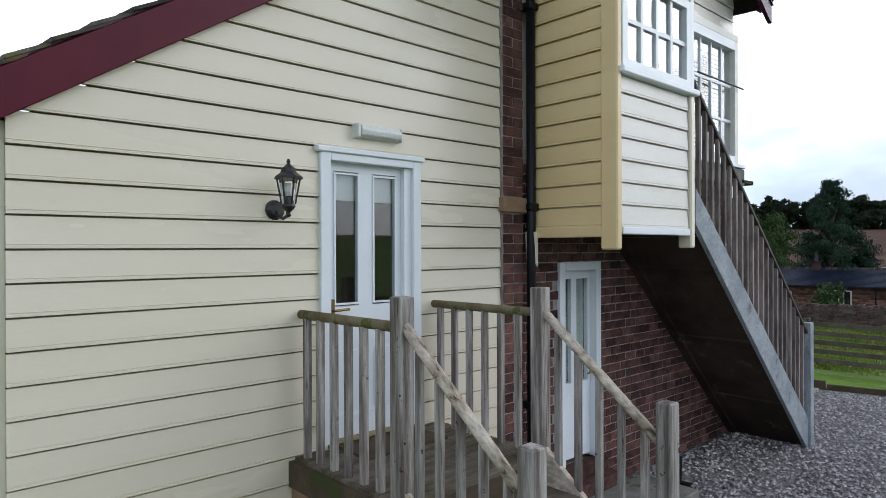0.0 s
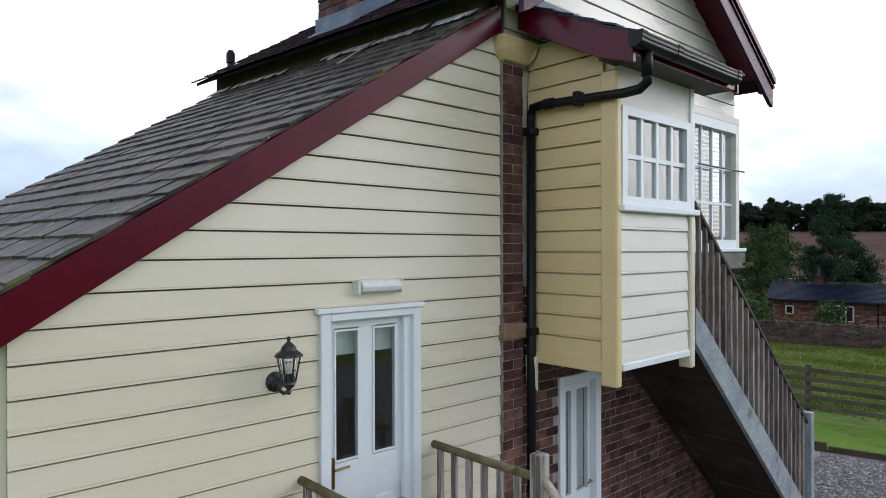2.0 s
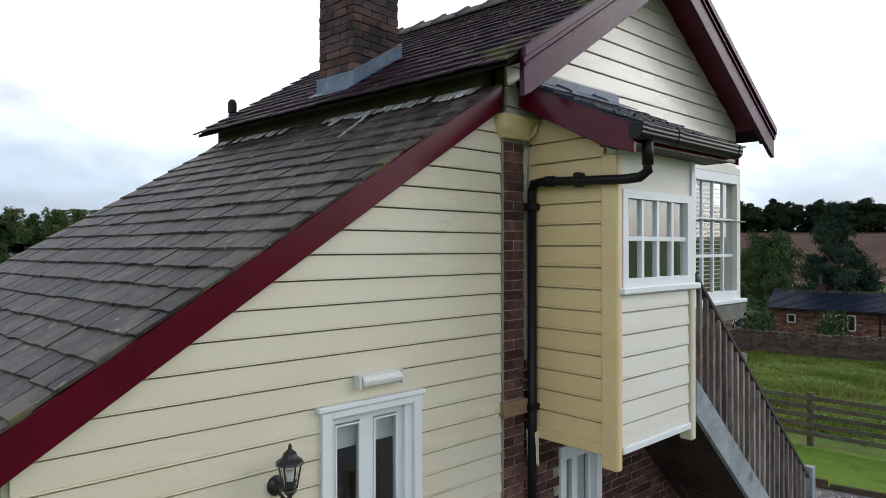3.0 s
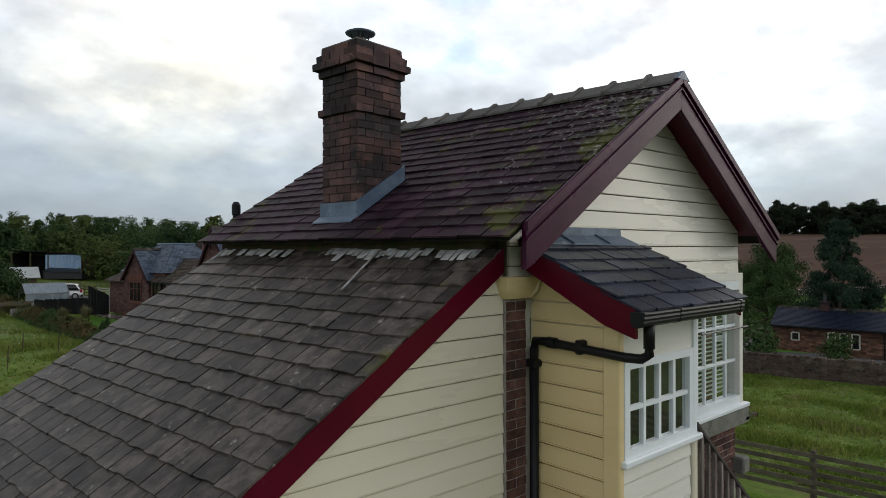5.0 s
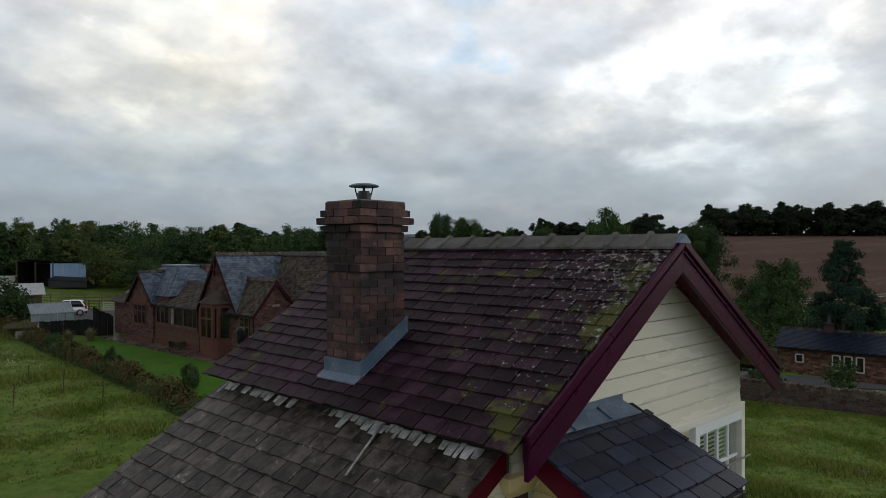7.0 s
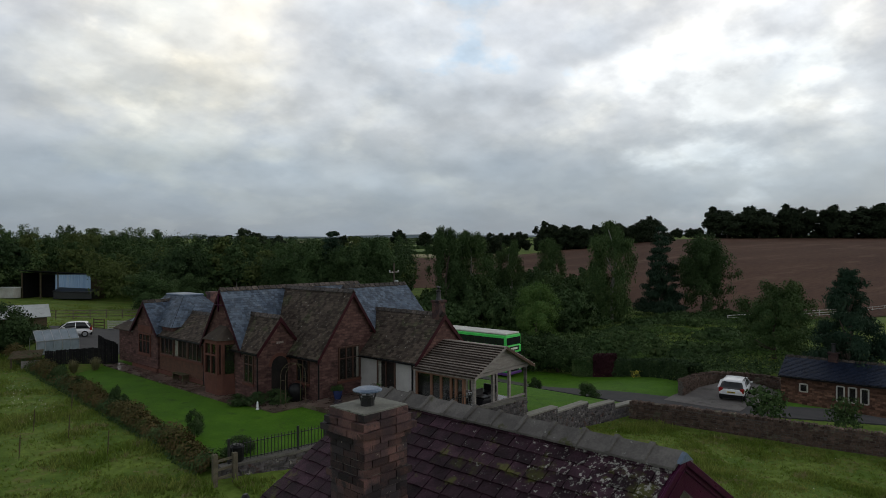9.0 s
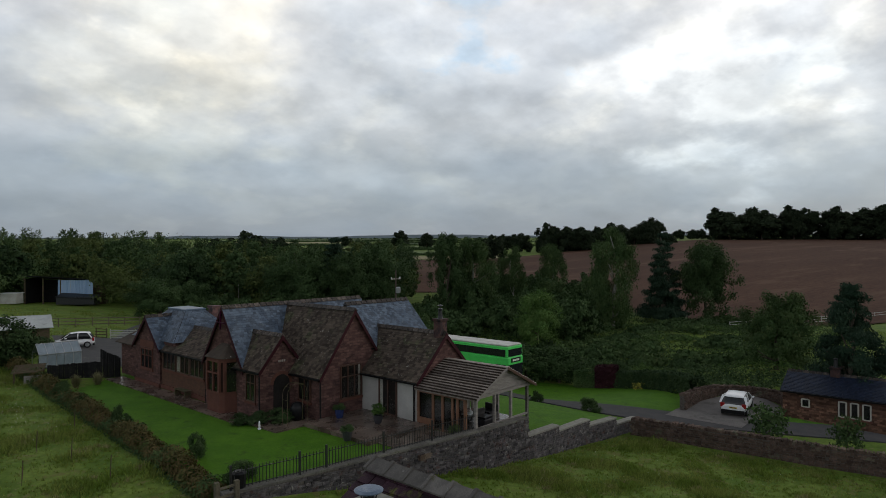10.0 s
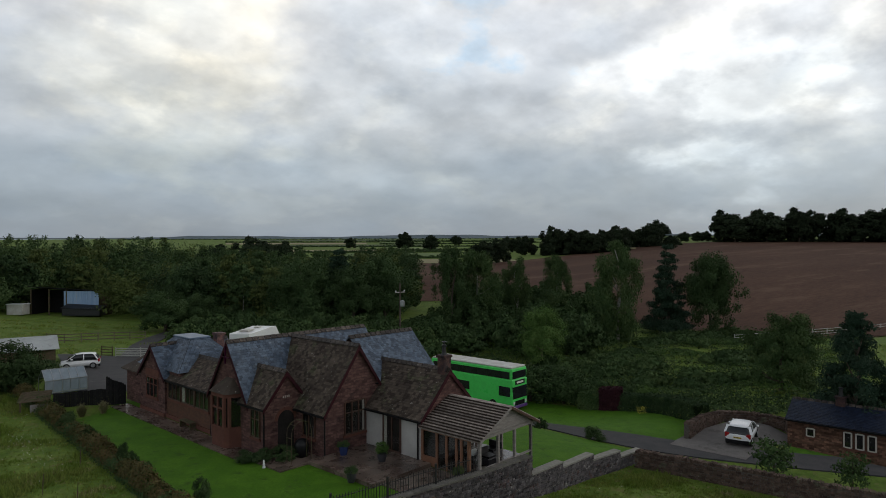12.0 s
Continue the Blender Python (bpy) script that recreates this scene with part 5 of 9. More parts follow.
SLATES = {m.name: [slate_mesh("slate", m, 0.218, 0.285, 0.014, k + 60) for k in range(3)] for m in (slate_blue, slate_brown, slate, slate_dark)}


def station_house():
    h = thing("station_house", "red sandstone former station house with steep slate gables", "house", at=(*HO, 0), turn=HT)
    B = 0.35
    # cross wing, its gable to the front
    wing(h, True, 4.5, 9.0, -2.1, 8.6, B, 3.2, 6.75, 6.5, house_stone, slate_blue, "red sandstone cross wing", barge=house_barge, seed=3)
    # main wing, its gable towards the pasture
    wing(h, False, 0.0, 4.8, 0.0, 6.6, B, 2.98, 2.42, 6.45, house_stone, slate_brown, "red sandstone main gable", barge=house_barge, seed=5, roof_b1=6.7)
    # porch wing
    wing(h, False, -2.15, 0.75, 2.77, 5.2, B, 3.2, -0.70, 5.0, house_stone, slate_brown, "red sandstone porch gable", barge=house_barge, seed=7, roof_b1=6.0, over=0.14)
    # rear wing
    wing(h, True, 0.2, 4.8, 4.0, 9.2, B, 4.2, 2.5, 6.55, house_stone, slate_blue, "rear wing of red sandstone", seed=9)
    # long low link with its band of windows
    wing(h, False, -1.95, 2.2, 8.9, 15.6, B, 3.08, 0.1, 4.45, house_brick, slate_brown, "low link range of orange-red stone", seed=11, over=0.16)
    # far gable
    wing(h, True, 15.5, 19.5, -2.1, 3.6, B, 3.2, 17.5, 5.2, house_stone, slate_blue, "far gable of red sandstone", barge=house_barge, seed=13)
    # hipped block behind with a flat lead top
    bm = bmesh.new()
    lo = [bm.verts.new(p) for p in ((-1.8, 13.9, 3.6), (3.2, 13.9, 3.6), (3.2, 20.5, 3.6), (-1.8, 20.5, 3.6))]
    hi = [bm.verts.new(p) for p in ((0.0, 15.9, 5.55), (1.4, 15.9, 5.55), (1.4, 18.5, 5.55), (0.0, 18.5, 5.55))]
    for i in range(4):
        bm.faces.new((lo[i], lo[(i + 1) % 4], hi[(i + 1) % 4], hi[i]))
    bm.faces.new(hi)
    bm.faces.new(lo[::-1])
    hip = part("hipped_roof", bm, slate_gap, h, "hipped blue slate roof")
    lo_, hi_ = [Vector(p) for p in ((-1.9, 13.8, 3.58), (3.3, 13.8, 3.58), (3.3, 20.6, 3.58), (-1.9, 20.6, 3.58))], [Vector(p) for p in ((0.0, 15.9, 5.57), (1.4, 15.9, 5.57), (1.4, 18.5, 5.57), (0.0, 18.5, 5.57))]
    vs, fs = [], []
    rnd = random.Random(17)
    for i in range(4):
        a0, b0, a1, b1 = lo_[i], lo_[(i + 1) % 4], hi_[i], hi_[(i + 1) % 4]
        out = (b0 - a0).cross(a1 - a0).normalized() * 0.03
        for k in range(16):
            pa, pb, qa, qb = a0.lerp(a1, k / 16), b0.lerp(b1, k / 16), a0.lerp(a1, (k + 1.1) / 16), b0.lerp(b1, (k + 1.1) / 16)
            m = max(2, int((pb - pa).length / 0.26))
            for j in range(m):
                f0, f1 = (j + 0.02) / m, (j + 0.98) / m
                n = len(vs)
                vs += [pa.lerp(pb, f0) + out * rnd.uniform(0.9, 1.3), pa.lerp(pb, f1) + out * rnd.uniform(0.9, 1.3), qa.lerp(qb, f1) + out * 0.2, qa.lerp(qb, f0) + out * 0.2]
                fs.append((n, n + 1, n + 2, n + 3))
    tagged(link("slating", mesh_of("slating", vs, fs, slate_blue), hip), kind="stuff")
    part("rear_block", boxes((-1.7, 3.1, 14.0, 20.4, B, 3.6)), house_stone, h)
    part("flat_top", boxes((-0.1, 1.5, 15.8, 18.6, 5.55, 5.68)), lead, h, "pale lead flat", bevel=0.03)
    part("rear_chimney", boxes((2.5, 3.1, 16.7, 17.3, 3.5, 5.55), (2.42, 3.18, 16.62, 17.38, 5.55, 5.7)), brick_dark, h)
    # end lean-to
    bm = prisms([(-1.6, 19.5, B), (-1.6, 23.3, B), (-1.6, 23.3, 2.75), (-1.6, 19.5, 2.75)], (3.6, 0, 0))
    part("end_wall", bm, house_stone, h)
    part("end_roof", prisms([(-1.95, 19.5, 2.78), (0.6, 19.5, 4.0), (0.6, 23.0, 4.0), (-1.95, 23.6, 2.78)], (0, 0, 0.07)), slate_brown, h)
    # rendered link beside the main gable
    wing(h, False, 3.1, 7.7, -4.55, 1.5, B, 2.8, 5.4, 5.15, render_white, slate_brown, "white rendered link wall", seed=15, roof_b1=1.5, over=0.16, barge=house_barge)
    part("gable_wall", prisms([(3.12, -4.56, 2.4), (7.68, -4.56, 2.4), (7.68, -4.56, 2.8), (5.4, -4.56, 5.02), (3.12, -4.56, 2.8)], (0, -0.012, 0)), house_stone, h)
    st = part("chimney", boxes((5.10, 5.70, -4.50, -3.95, 4.5, 5.85), (5.04, 5.76, -4.56, -3.89, 5.85, 6.0)), brick_dark, h, "stone chimney stack", bevel=0.02)
    part("chimney_pot", lathe(bmesh.new(), [(0.16, 0), (0.13, 0.15), (0.11, 0.45), (0.15, 0.5), (0.15, 0.56), (0.05, 0.6), (0.05, 0.72), (0.17, 0.74), (0.05, 0.8)], (5.4, -4.22, 6.0), 12), black_iron, st, "tall black pot with cowl")
    # lead in the valley where the porch gable runs back into the cross wing, and on the main gable's foot
    for a, b in (((-1.95, 5.0, 3.45), (-0.55, 5.35, 5.0)), ((0.12, 6.05, 3.45), (2.35, 6.45, 6.35)), ((3.2, 1.5, 3.1), (5.3, 1.42, 5.1))):
        part("valley_lead", beams([(a, b)], 0.16, 0.03), lead, h, "blue-grey lead valley")
    # openings
    house_window(h, "v", 0.0, 1.45, 2.95, 1.35, 3.25, 3, 2, curtain=0.14)
    house_window(h, "u", 0.0, 0.9, 2.0, 1.3, 2.6, 2, 1)
    house_window(h, "u", -2.15, 3.2, 4.1, 1.3, 2.9, 2, 2)
    for k in range(3):
        house_window(h, "u", -1.95, 9.5 + 1.95 * k, 11.25 + 1.95 * k, 1.75, 2.95, 3, 1, curtain=0.3 if k == 1 else 0.0)
    house_window(h, "u", -2.1, 16.6, 18.4, 1.5, 2.9, 3, 2, mat=dressed)
    part("window_surround", face_box(bmesh.new(), "u", -2.1, 16.4, 18.6, 3.0, 3.5, 0.0, 0.04), dressed, h)
    w = house_window(h, "u", 3.1, -2.95, -1.55, 0.55, 2.55, 2, 1, curtain=0.2, stone=False)
    # arched porch door
    # flat plate on the wall, the porch's inner shade given as colour
    pd = part("porch_door", face_box(bmesh.new(), "v", 2.77, -1.25, -0.15, B, 2.2, 0.004, 0.014), room_dark, h, "near-black plate for the shaded porch arch")
    arch = bmesh.new()
    pts = [(-0.70 + 0.55 * math.cos(math.pi * k / 10), 2.2 + 0.55 * math.sin(math.pi * k / 10)) for k in range(11)]
    prism(arch, [(u, 2.766, z) for u, z in pts], (0, -0.014, 0))
    part("arch_head", arch, room_dark, pd)
    for k in range(9):
        a0, a1 = math.pi * k / 9, math.pi * (k + 0.92) / 9
        pr = [(-0.70 + r * math.cos(a), 2.77, 2.2 + r * math.sin(a)) for r, a in ((0.56, a0), (0.75, a0), (0.75, a1), (0.56, a1))]
        part("voussoir", prisms(pr, (0, -0.035, 0)), dressed, pd)
    for k in range(4):
        part("date_figure", face_box(bmesh.new(), "v", 2.77, -0.90 + 0.13 * k, -0.84 + 0.13 * k, 3.48, 3.60, 0.0, 0.02), curtain_pale, h)
    # bay window on the cross wing
    base = [(-2.1, 7.9), (-2.75, 7.45), (-2.95, 7.2), (-2.95, 5.8), (-2.75, 5.55), (-2.1, 5.3)]
    bay = part("bay_window", prisms([(u, v, B) for u, v in base], (0, 0, 1.15)), dressed, h, "sandstone bay window with stone roof")
    part("bay_sill", prisms([(u - 0.06, v, 1.5) for u, v in base], (0, 0, 0.10)), dressed, bay)
    part("bay_core", prisms([(min(-2.05, u + 0.10), 6.6 + (v - 6.6) * 0.93, 1.6) for u, v in base], (0, 0, 1.9)), room_dark, bay)
    part("bay_head", prisms([(u - 0.04, v, 3.35) for u, v in base], (0, 0, 0.25)), dressed, bay)
    for (u, v) in base[1:5]:
        part("bay_pier", boxes((u - 0.07, u + 0.09, v - 0.08, v + 0.08, 1.6, 3.35)), dressed, bay)
    part("bay_mullion", boxes((-3.0, -2.88, 6.45, 6.55, 1.6, 3.35)), dressed, bay)
    part("bay_transom", boxes((-3.0, -2.88, 5.8, 7.2, 2.65, 2.75)), dressed, bay)
    for a, b in (((-2.95, 5.85), (-2.95, 7.15)), ((-2.15, 5.28), (-2.72, 5.52))):
        g = part("pane", prisms([(a[0] + 0.02, a[1], 1.62), (b[0] + 0.02, b[1], 1.62), (b[0] + 0.02, b[1], 3.33), (a[0] + 0.02, a[1], 3.33)], (0.008, 0.008, 0)), house_glass, bay)
        g.visible_shadow = False
    bm = bmesh.new()
    ring = [bm.verts.new((u - 0.14 if u < -2.1 else u, v + (0.14 if v > 6.5 else -0.14), 3.6)) for u, v in base]
    top = [bm.verts.new(p) for p in ((-2.1, 7.0, 4.35), (-2.1, 6.2, 4.35))]
    bm.faces.new((ring[0], ring[1], top[0]))
    bm.faces.new((ring[1], ring[2], top[0]))
    bm.faces.new((ring[2], ring[3], top[1], top[0]))
    bm.faces.new((ring[3], ring[4], top[1]))
    bm.faces.new((ring[4], ring[5], top[1]))
    bm.faces.new((top[0], top[1], ring[5], ring[0]))
    bm.faces.new(ring)
    part("bay_roof", bm, slate_brown, bay, "mossy stone bay roof")
    # gable cross brace
    part("finial_brace", beams([((-2.35, 6.75, 5.2), (-2.35, 6.75, 6.3)), ((-2.35, 6.3, 5.6), (-2.35, 7.2, 5.6))], 0.07, 0.07), faded_maroon, h)
    # downpipes
    for u, v, z0, z1 in ((-0.05, -0.06, B, 2.9), (3.02, -4.40, 0.2, 2.7), (-2.2, 2.72, B, 3.1), (-2.0, 15.7, B, 3.0), (-2.05, 9.1, B, 3.0)):
        part("downpipe", tubes([(u, v, z0), (u, v, z1)], 0.05, 8), black_plastic, h)
    part("plinth", boxes((-2.05, -1.95, 8.9, 15.6, B, 0.62), (-2.18, -2.10, 15.5, 19.5, B, 0.62)), dressed, h)
    # sunroom
    part("sunroom_floor", boxes((3.12, 7.85, -8.7, -4.58, -0.8, 0.45)), dirt_pave, h)
    for u in (3.2, 4.75, 6.2, 7.75):
        part("sunroom_post", boxes((u - 0.07, u + 0.07, -8.72, -8.58, 0.45, 2.45)), grey_larch, h)
    for v in (-8.65, -6.6, -4.7):
        part("sunroom_post", boxes((7.68, 7.82, v - 0.07, v + 0.07, 0.45, 2.45)), grey_larch, h)
    part("sunroom_beam", boxes((3.1, 7.9, -8.75, -8.58, 2.36, 2.52)), grey_larch, h)
    part("sunroom_beam", boxes((3.08, 3.24, -8.58, -4.58, 2.30, 2.46), (7.70, 7.86, -8.58, -4.58, 2.30, 2.46)), grey_larch, h)
    part("sunroom_rail", boxes((3.27, 7.68, -8.70, -8.60, 0.78, 0.88)), grey_larch, h)
    part("sunroom_apron", boxes((3.10, 3.22, -5.75, -4.60, 0.15, 0.85)), cedar, h, "orange cedar apron panel")
    for v in (-4.66, -5.75, -6.45, -7.15, -7.5, -8.0):
        part("door_stile", boxes((3.08, 3.22, v - 0.07, v + 0.07, 0.15, 2.32)), cedar, h, "orange cedar door stile")
    part("door_rail", boxes((3.09, 3.21, -8.0, -4.6, 2.20, 2.31)), cedar, h)
    part("door_rail", boxes((3.09, 3.21, -8.0, -5.75, 0.15, 0.27)), cedar, h)
    g = part("sunroom_pane", boxes((3.145, 3.152, -8.0, -4.6, 0.3, 2.2)), sunroom_glass, h, "dark tinted door glass")
    g.visible_shadow = False
    for sg, ue in ((-1, 2.85), (1, 8.2)):
        r = part("sunroom_roof", prisms([(ue, -8.95, 2.40), (5.5, -8.95, 3.72), (5.5, -8.95, 3.66), (ue, -8.95, 2.34)], (0, 4.35, 0)), shingle, h, "silvered cedar shingle roof")
        run = Vector((5.5 - ue, 0, 1.32))
        n = 14
        for k in range(n):
            p0, p1 = Vector((ue, 0, 2.41)) + run * k / n, Vector((ue, 0, 2.41)) + run * (k + 1.05) / n
            part("shingle_course", prisms([(p0.x, -8.98, p0.z + 0.105), (p1.x, -8.98, p1.z + 0.004), (p1.x, -8.98, p1.z), (p0.x, -8.98, p0.z)], (0, 4.40, 0)), shingle, r)
            e = run.normalized() * 0.012
            # added strip that draws the shadow line of each course
            part("shingle_butt", prisms([(p0.x - e.x, -8.985, p0.z + 0.085), (p0.x + e.x, -8.985, p0.z + 0.085), (p0.x + e.x, -8.985, p0.z + 0.01), (p0.x - e.x, -8.985, p0.z + 0.01)], (0, 4.41, 0)), lip_shade, r, "dark strip for the shade at the lip")
        part("sunroom_barge", prisms([(ue, -9.0, 2.44), (5.5, -9.0, 3.76), (5.5, -9.0, 3.62), (ue, -9.0, 2.30)], (0, 0.03, 0)), frame_brown if sg > 0 else grey_larch, h)
    for k in range(8):
        z = 2.54 + 0.15 * k
        half = max(0.1, 2.35 * (3.68 - z - 0.05) / 1.2)
        if half > 0.12:
            part("gable_board", boxes((5.5 - half, 5.5 + half, -8.73, -8.70, z, z + 0.142)), grey_larch, h)
    return h


station_house()


def garden_chair(u, v, turn, label):
    c = Matrix.Translation((*HO, 0)) @ pose(0, 0, 0, 0, 0, HT) @ pose(u, v, 0.45, 0, 0, turn)
    t = thing("garden_sofa", label, "chair", "sunroom seats")
    t.matrix_basis = c
    part("seat", boxes((-0.45, 0.45, -0.4, 0.4, 0.05, 0.42)), black_iron, t, bevel=0.04)
    part("backrest", boxes((-0.45, 0.45, 0.28, 0.42, 0.42, 0.85)), black_iron, t, bevel=0.04)
    part("cushion", boxes((-0.38, 0.38, -0.36, 0.26, 0.42, 0.52)), black_plastic, t, bevel=0.03)


for u, v, a in ((5.2, -7.6, 0), (6.3, -7.0, -90), (4.2, -6.6, 90)):
    garden_chair(u, v, a, "dark woven garden sofa in the sunroom")


def low_table():
    t = thing("coffee_table", "white topped low table in the sunroom", "table")
    t.matrix_basis = Matrix.Translation((*HO, 0)) @ pose(0, 0, 0, 0, 0, HT) @ pose(5.2, -6.6, 0.45)
    part("tabletop", boxes((-0.55, 0.55, -0.35, 0.35, 0.40, 0.45)), white, t, bevel=0.01)
    for x, y in itertools.product((-0.45, 0.45), (-0.28, 0.28)):
        part("leg", boxes((x - 0.03, x + 0.03, y - 0.03, y + 0.03, 0, 0.40)), black_iron, t)


low_table()


# ground: one sheet to the horizon
def smooth(a, b, t):
    t = min(1, max(0, (t - a) / (b - a)))
    return t * t * (3 - 2 * t)


def ground_z(x, y):
    d = 0.652 * x + 0.758 * y
    z = -0.6 * smooth(10, 18, x) - 1.45 * smooth(14, 36, x) * (1 - 0.6 * smooth(30, 90, y))
    z -= 1.35 * smooth(36, 46, x) * smooth(26, 38, y) * (1 - smooth(60, 90, y))
    z -= 0.7 * smooth(48.5, 50.5, x) * (1 - smooth(19, 22, y))
    z += 0.25 * smooth(20, 34, y) * (1 - smooth(10, 20, x))
    z += 0.45 * smooth(46, 58, y) * (1 - smooth(20, 40, x)) * (1 - smooth(90, 120, y))
    z += 0.55 * smooth(92, 116, y) * (1 - smooth(30, 50, x))
    z += 0.045 * min(400, max(0, d - 120)) + 0.0205 * max(0, d - 520)
    z -= 0.022 * min(400, max(0, d - 120)) * (1 - smooth(0.02, 0.42, (0.758 * x - 0.652 * y) / max(d, 1)))
    z += 0.05 * min(260, max(0, -y - 40))
    if 3 < d < 110:
        z += 0.10 * noise.noise((x * 0.22, y * 0.22, 0)) * smooth(9, 20, d) * (1 - smooth(30, 35, x))
    return z


def sheet(name, us, vs, at, mat, label, category, lift=0.0):
    n = len(vs)
    verts = [at(u, v) for u in us for v in vs]
    verts = [(x, y, z + lift) for x, y, z in verts]
    faces = [(i * n + j, (i + 1) * n + j, (i + 1) * n + j + 1, i * n + j + 1) for i in range(len(us) - 1) for j in range(n - 1)]
    ob = new(name, mesh_of(name, verts, faces, mat, True))
    return tagged(ob, label, category, kind="structure")


FAR = [85, 100, 120, 145, 175, 210, 260, 330, 420, 540, 700, 900, 1200, 1600, 2200, 3000]
sheet("ground", [-3000, -2000, -1200, -700, -400, -250, -160, -100, -60] + list(np.linspace(-30, 70, 101)) + FAR,
      [-3000, -1500, -700, -300, -120, -60] + list(np.linspace(-30, 70, 101)) + FAR, lambda x, y: (x, y, ground_z(x, y)), grass_ground, "rough green pasture running out to far fields", "ground", -0.03)

FW, RT = Vector((0.652, 0.758)), Vector((0.758, -0.652))


def polar(px_tan, d):
    """A place d metres ahead and px_tan * d to the right of the climb."""
    p = FW * d + RT * (px_tan * d)
    return p.x, p.y


def local(u, v):
    a = radians(HT)
    return HO[0] + u * math.cos(a) - v * math.sin(a), HO[1] + u * math.sin(a) + v * math.cos(a)


# ploughed field and the strips of farmland behind it
soil = surf("ploughed_soil", (0.064, 0.034, 0.023), (0.084, 0.047, 0.032), 0.03, 0.95, 0.6, 0.9, c3=(0.108, 0.066, 0.046), stain=0.06, cover=0.55, depth=0.1, spec=0.05, speck=0.45, stretch=(0.25, 1.6, 1))
stubble = surf("pale_stubble", (0.27, 0.24, 0.13), (0.22, 0.20, 0.11), 0.02, 0.95, 0, 0.5)
meadow = surf("far_meadow", (0.085, 0.13, 0.04), (0.12, 0.16, 0.055), 0.01, 0.95, 0, 0.3)
meadow_dark = surf("far_dark_field", (0.05, 0.075, 0.03), (0.07, 0.09, 0.038), 0.01, 0.95, 0, 0.3)


def field(name, t0, t1, near, far, mat, label):
    ts = np.linspace(t0, t1, 30)
    rs = np.linspace(0, 1, 14)

    def at(t, r):
        d0, d1 = near(t), far(t)
        x, y = polar(t, d0 + (d1 - d0) * r)
        return x, y, ground_z(x, y)
    sheet(name, ts, rs, at, mat, label, "field", 0.12)


field("ploughed_field", -0.07, 1.0, lambda t: 152 - 29 * smooth(0, 0.3, t) - 14 * smooth(0.3, 0.5, t), lambda t: 345 + 170 * smooth(0.05, 0.45, t), soil, "red-brown ploughed field rising to oaks")
for i, (t0, t1, d0, d1, m) in enumerate(((-0.14, 0.12, 350, 400, stubble), (-0.2, 0.16, 420, 520, meadow), (-0.3, -0.05, 300, 345, meadow), (-0.32, 0.0, 560, 640, stubble), (-0.1, 0.22, 620, 760, meadow), (-0.3, 0.1, 820, 1000, meadow_dark), (-0.34, -0.12, 1040, 1250, stubble), (-0.1, 0.25, 1100, 1400, meadow), (-0.3, 0.3, 1600, 2100, meadow_dark), (0.16, 0.30, 432, 520, stubble), (0.40, 0.80, 517, 560, meadow))):
    field("farm_field", t0, t1, lambda t, d0=d0: d0, lambda t, d1=d1: d1, m, "distant farm field in a strip")


# low hills that close the view, distance haze put into their blue-grey colour
hill_haze = surf("hazed_wooded_hills", (0.085, 0.115, 0.130), (0.120, 0.150, 0.165), 0.004, 0.95, 0, 0.02, c3=(0.14, 0.165, 0.15), stain=0.003, cover=0.55)


def hills_at(t, r):
    x, y = polar(t, 2700 + 260 * r)
    crest = 10 + 13 * noise.noise((t * 5.0, 1.7, 0.0)) + 7 * noise.noise((t * 17.0, 4.1, 0.0))
    return x, y, ground_z(x, y) + max(3.0, crest) * math.sin(math.pi * r)


sheet("distant_hills", np.linspace(-1.0, 1.0, 120), np.linspace(0, 1, 7), hills_at, hill_haze, "horizon hills with blue-grey haze in their colour", "hills")


# gravel apron, lawn strip, timber edging
sheet("gravel_apron", np.linspace(3.2, 12.0, 30), np.linspace(-8, 9, 40), lambda x, y: (x - 0.25 * (y - 3.2) * (x > 11.9), y, ground_z(x, y)), gravel_bed, "damp grey gravel apron", "ground", 0.0)


def gravel():
    rnd = random.Random(4)
    vs, fs = [], []
    for i in range(22000):
        x, y = rnd.uniform(4.6, 11.7), rnd.uniform(-1.5, 3.45)
        if x < 5.6 and y > 2.7:
            continue
        r = rnd.uniform(0.012, 0.034)
        z = ground_z(x, y) + r * 0.3
        a = rnd.uniform(0, 3.14)
        ex, ey = (math.cos(a) * r, math.sin(a) * r), (-math.sin(a) * r * 0.7, math.cos(a) * r * 0.7)
        b = len(vs)
        h = r * rnd.uniform(0.4, 0.8)
        vs += [(x + ex[0], y + ex[1], z), (x - ex[0], y - ex[1], z), (x + ey[0], y + ey[1], z), (x - ey[0], y - ey[1], z), (x + ex[0] * 0.2, y + ey[1] * 0.2, z + h), (x, y, z - h)]
        fs += [(b, b + 2, b + 4), (b + 2, b + 1, b + 4), (b + 1, b + 3, b + 4), (b + 3, b, b + 4)]
    ob = new("gravel_stones", mesh_of("gravel_stones", vs, fs, gravel_mat))
    tagged(ob, "loose grey and pinkish gravel stones", "gravel", kind="stuff")


gravel()
sheet("lawn_strip", np.linspace(0, 4.0, 10), np.linspace(-9, 14, 40), lambda u, y: (12.03 - 0.25 * (y - 3.2) + u, y, ground_z(12.03 - 0.25 * (y - 3.2) + u, y)), bright_lawn, "bright mown lawn strip beside the gravel", "lawn", 0.02)
edge = thing("lawn_edging", "dark timber sleeper edging along the lawn", "edging", kind="structure")
